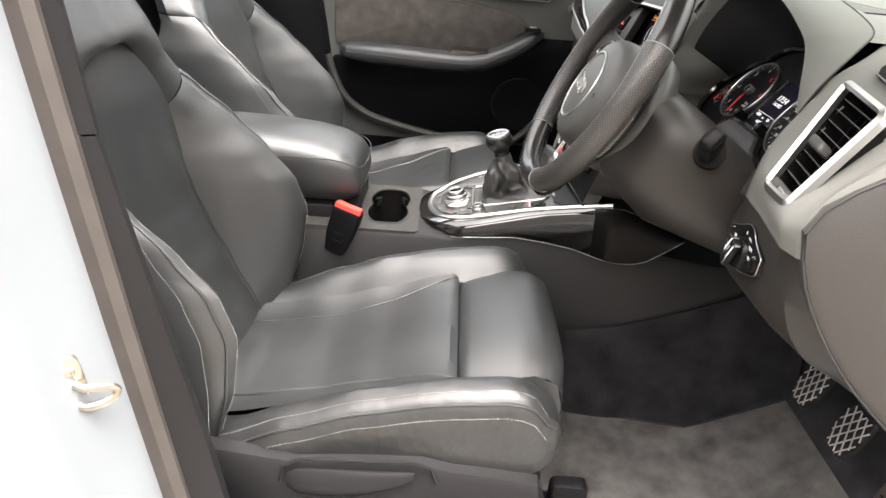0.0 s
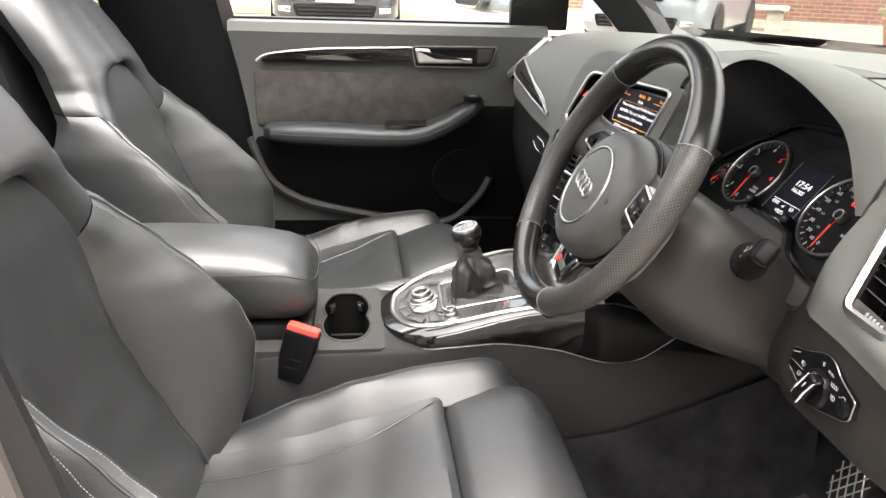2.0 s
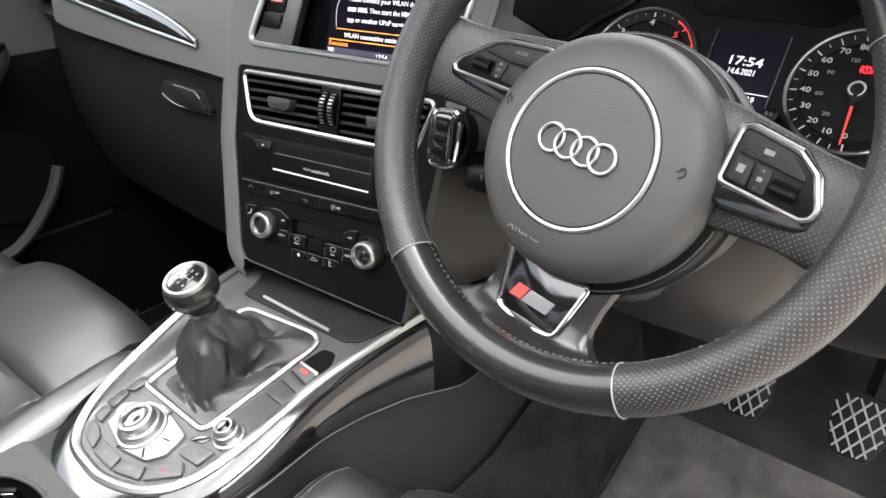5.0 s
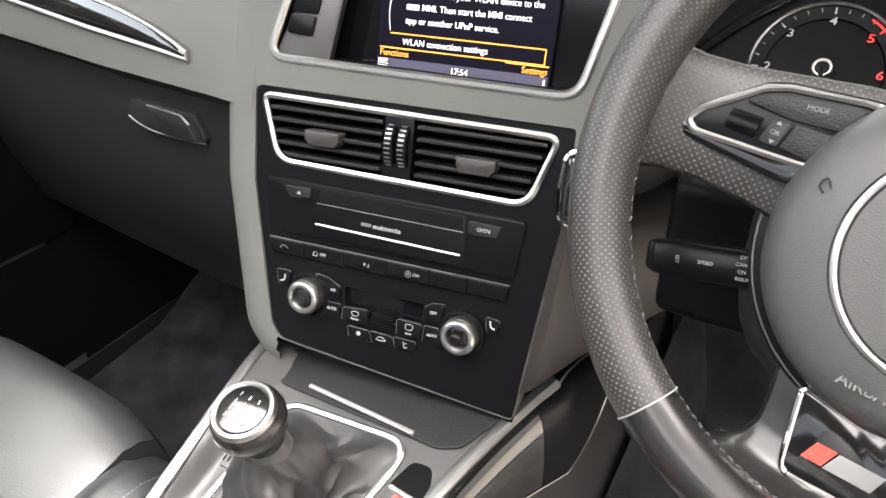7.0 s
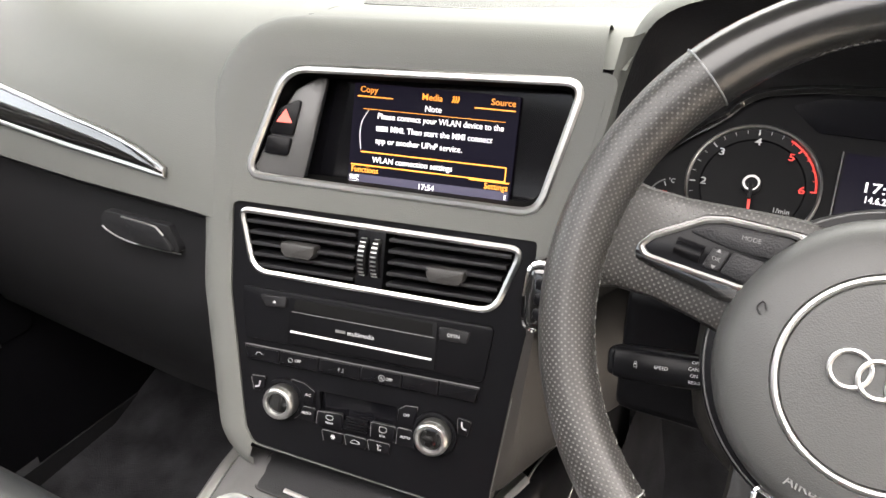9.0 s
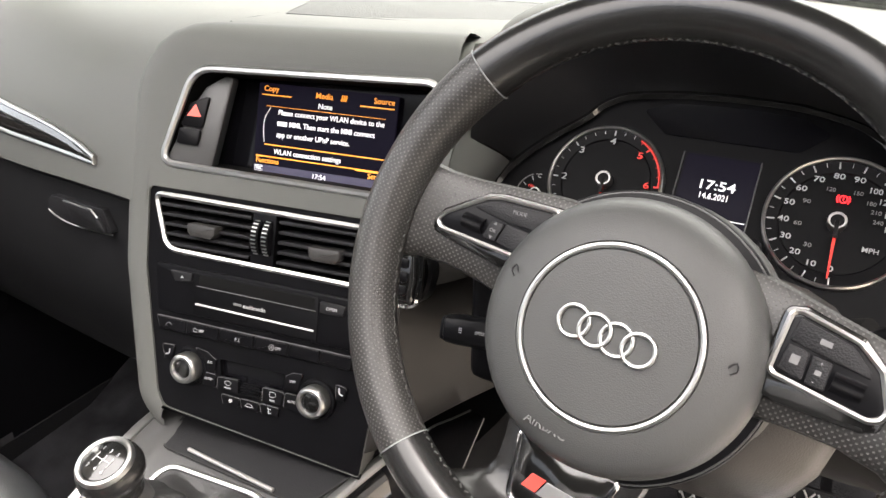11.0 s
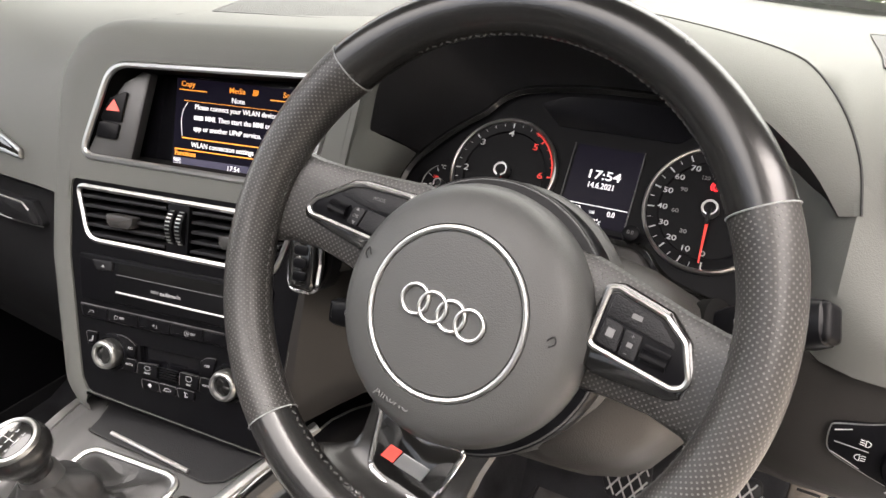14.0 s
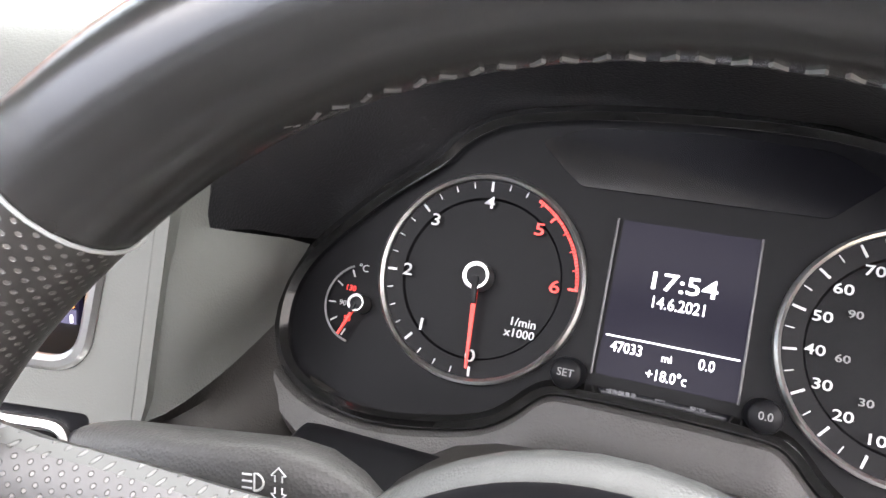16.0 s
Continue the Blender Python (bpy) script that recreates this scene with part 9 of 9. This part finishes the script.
bench = thing("stone_bench", "weathered pale stone garden bench by the brick wall", "bench", basis((-12.75, 7.4, 0.35), (0.47, 0.88, 0), (-0.88, 0.47, 0)))
b = bm_new()
box(b, (0, 0, 0.42), (1.15, 0.40, 0.09), 0.02)
part("seat", b, STONE, bench)
for s in (-1, 1):
    b = bm_new()
    sweep(b, [(s * 0.36, 0, 0.0), (s * 0.36, 0, 0.06), (s * 0.35, 0, 0.2), (s * 0.36, 0, 0.38)], [(-0.10, -0.15), (0.10, -0.15), (0.10, 0.15), (-0.10, 0.15)], up=(1, 0, 0))
    part("leg", b, STONE, bench)

TERRA = material("terracotta", (0.42, 0.19, 0.10), 0.85, grain=0.3, grain_size=0.008, stain=0.25, stain_size=0.08)
SOIL = material("dark_soil", (0.04, 0.03, 0.022), 0.98, grain=1.0, grain_size=0.02, stain=0.3, stain_size=0.06)
LEAF = material("garden_leaf", (0.07, 0.12, 0.03), 0.6, stain=0.35, stain_size=0.08)
LEAF2 = material("yellow_green_leaf", (0.17, 0.19, 0.05), 0.6, stain=0.3, stain_size=0.08)
PETALS = [material("pink_petal", (0.55, 0.25, 0.28), 0.7, stain=0.15, stain_size=0.02), material("white_petal", (0.75, 0.72, 0.66), 0.7, stain=0.1, stain_size=0.02), material("violet_petal", (0.16, 0.09, 0.32), 0.7, stain=0.2, stain_size=0.02)]


def leaf_tuft(b, c, n, spread, size, rnd):
    for _ in range(n):
        o = Vector(c) + Vector((rnd.gauss(0, spread), rnd.gauss(0, spread), abs(rnd.gauss(0, spread * 0.7))))
        m = Matrix.Translation(o) @ Euler((rnd.uniform(-1, 1), rnd.uniform(-1, 1), rnd.uniform(0, 6.3))).to_matrix().to_4x4()
        s = size * rnd.uniform(0.6, 1.4)
        vs = [b.verts.new(m @ Vector(p)) for p in ((0, -s, 0), (s * 0.45, 0, s * 0.12), (0, s, 0), (-s * 0.45, 0, s * 0.12))]
        b.faces.new(vs[:3])
        b.faces.new((vs[0], vs[2], vs[3]))


rnd = random.Random(7)
pots = [(-13.2, 6.55, 0.30), (-9.0, 7.7, 0.34), (-11.2, 10.5, 0.28), (-8.2, 16.0, 0.3), (-6.5, 18.5, 0.26)]
for x, y, r in pots:
    p = thing("planter", "round terracotta planter with green leaves", "planter", Matrix.Translation((x, y, 0.35)), group="planters by the wall")
    b = bm_new()
    lathe(b, [(r * 0.68, 0.0), (r * 0.92, r * 1.15), (r * 1.02, r * 1.16), (r * 1.04, r * 1.35), (r * 0.94, r * 1.36), (r * 0.9, r * 1.2)], 28)
    part("pot", b, TERRA, p)
    b = bm_new()
    lathe(b, [(r * 0.9, r * 1.18), (r * 0.4, r * 1.25), (0.01, r * 1.26)], 16)
    part("soil", b, SOIL, p)
    b = bm_new()
    leaf_tuft(b, (0, 0, r * 1.4), 260, r * 0.4, 0.05, rnd)
    part("foliage", b, LEAF, p, "small green leaves", smooth=False)

# flower bed beyond the windscreen
bed = thing("flower_bed", "raised flower bed of low green and yellow plants with pale blossoms", "flower bed", Matrix.Translation((0.6, 7.2, 0.30)))
b = bm_new()
surf(b, [[(x, y, 0.32 * math.sin(math.pi * (y + 2.4) / 4.8) + 0.03 * noise.noise(Vector((x, y, 0)))) for x in [-4.5 + 9 * k / 16 for k in range(17)]] for y in [-2.4 + 4.8 * k / 8 for k in range(9)]])
part("soil", b, SOIL, bed)
for nm, mat, cnt, sz, zz in (("leaves", LEAF, 5200, 0.045, 0.0), ("leaves", LEAF2, 3600, 0.04, 0.03), ("blossoms", PETALS[0], 420, 0.028, 0.06), ("blossoms", PETALS[1], 420, 0.028, 0.07), ("blossoms", PETALS[2], 160, 0.026, 0.06)):
    b = bm_new()
    for _ in range(cnt // 8):
        x, y = rnd.uniform(-4.3, 4.3), rnd.uniform(-2.2, 2.2)
        leaf_tuft(b, (x, y, 0.32 * math.sin(math.pi * (y + 2.4) / 4.8) + zz), 8, 0.07, sz, rnd)
    tagged(part(nm, b, mat, bed, smooth=False), kind="stuff")


def parked_car(name, M, paint, label):
    c = thing(name, label, "car", M)
    TYRE = BLACK
    b = bm_new()
    rows = []
    # stations from the nose backwards: x, half width, sill, waist
    for x, hw, z0, z1 in ((0.0, 0.55, 0.30, 0.62), (0.05, 0.72, 0.22, 0.74), (0.16, 0.83, 0.20, 0.80), (0.40, 0.88, 0.20, 0.88), (1.05, 0.90, 0.20, 0.97), (1.6, 0.90, 0.20, 1.0), (3.0, 0.90, 0.20, 1.0), (3.9, 0.86, 0.22, 1.02), (4.15, 0.75, 0.3, 0.95)):
        rows.append([(-x, y * hw, z) for y, z in ((-0.86, z0), (-1.0, z0 + 0.10), (-1.0, (z0 + z1) / 2), (-0.97, z1 - 0.07), (-0.86, z1), (-0.4, z1 + 0.03), (0.4, z1 + 0.03), (0.86, z1), (0.97, z1 - 0.07), (1.0, (z0 + z1) / 2), (1.0, z0 + 0.10), (0.86, z0))])
    surf(b, rows, close_u=True, cap=True)
    part("body", b, paint, c)
    b = bm_new()
    rows = []
    for x, hw, z in ((1.0, 0.80, 0.98), (1.75, 0.66, 1.42), (2.2, 0.64, 1.47), (3.2, 0.64, 1.44), (3.95, 0.74, 1.02)):
        rows.append([(-x, y * hw, z) for y in (-1, -0.6, 0, 0.6, 1)])
    surf(b, rows)
    for s in (-1, 1):
        surf(b, [[(-x, s * hw, z) for x, hw, z in ((1.0, 0.80, 0.98), (1.75, 0.66, 1.42), (3.2, 0.64, 1.44), (3.95, 0.74, 1.02))], [(-x, s * 0.86, 0.98) for x in (1.0, 1.75, 3.2, 3.95)]])
    part("glasshouse", b, SCREEN, c, "dark car windows")
    b = bm_new()
    prism(b, rounded([(-0.52, 0.30), (0.52, 0.30), (0.58, 0.46), (-0.58, 0.46)], 0.04, 3), -0.02, 0.02, 0.01)
    FM = basis((0.02, 0, 0), (0, 1, 0), (0, 0, 1))
    gr = part("lower_grille", b, VOID, c, "black lower grille", at=FM)
    for k in range(3):
        b = bm_new()
        box(b, (0, 0.33 + 0.05 * k, 0.024), (1.0, 0.012, 0.012), 0.003)
        part("grille_bar", b, DARK, gr)
    b = bm_new()
    prism(b, rounded([(-0.34, 0.66), (0.34, 0.66), (0.36, 0.76), (-0.36, 0.76)], 0.02, 3), -0.02, 0.012, 0.006)
    part("upper_grille", b, VOID, c, "black upper grille", at=FM)
    b = bm_new()
    box(b, (0, 0.54, 0.035), (0.52, 0.11, 0.012), 0.004)
    pl = part("number_plate", b, WHITE, c, "white number plate", at=FM)
    b = bm_new()
    box(b, (0, 0.54, 0.042), (0.40, 0.06, 0.003))
    part("plate_bar", b, DIM, pl, smooth=False)
    for s in (-1, 1):
        b = bm_new()
        prism(b, rounded([(s * 0.44, 0.66), (s * 0.80, 0.70), (s * 0.82, 0.80), (s * 0.50, 0.76)], 0.03, 3), -0.20, -0.04, 0.03)
        part("headlight", b, CHROME, c, "clear headlight", at=FM)
        b = bm_new()
        prism(b, rounded([(s * 0.60, 0.34), (s * 0.76, 0.36), (s * 0.76, 0.42), (s * 0.60, 0.42)], 0.015, 3), -0.08, -0.01, 0.01)
        part("fog_light", b, CHROME, c, "small fog light", at=FM)
        for x in (0.85, 3.3):
            b = bm_new()
            lathe(b, [(0.20, -0.10), (0.31, -0.10), (0.33, -0.06), (0.33, 0.06), (0.31, 0.10), (0.20, 0.10)], 32, basis((-x, s * 0.82, 0.33), (1, 0, 0), (0, 0, 1)))
            wh = part("wheel", b, TYRE, c, "black tyre")
            b = bm_new()
            lathe(b, [(0.21, -0.07), (0.20, 0.09 * 1), (0.16, 0.085), (0.05, 0.095), (0.01, 0.095)], 24, basis((-x, s * 0.82, 0.33), (1, 0, 0), (0, 0, 1)) @ pose(0, 0, 0, 0, 0 if s < 0 else 180, 0))
            part("rim", b, ALU, wh)
    return c


DARKPAINT = material("black_car_paint", (0.02, 0.021, 0.024), 0.25, coat=1.0, stain=0.1, stain_size=0.4)
parked_car("parked_car", Matrix.Translation((-9.3, -0.6, 0.33)), DARKPAINT, "dark parked hatchback facing the house on gravel")
parked_car("parked_car", Matrix.Translation((-8.6, 3.4, 0.33)) @ pose(0, 0, 0, 0, 0, -38), PAINT, "white parked hatchback standing at an angle on gravel")
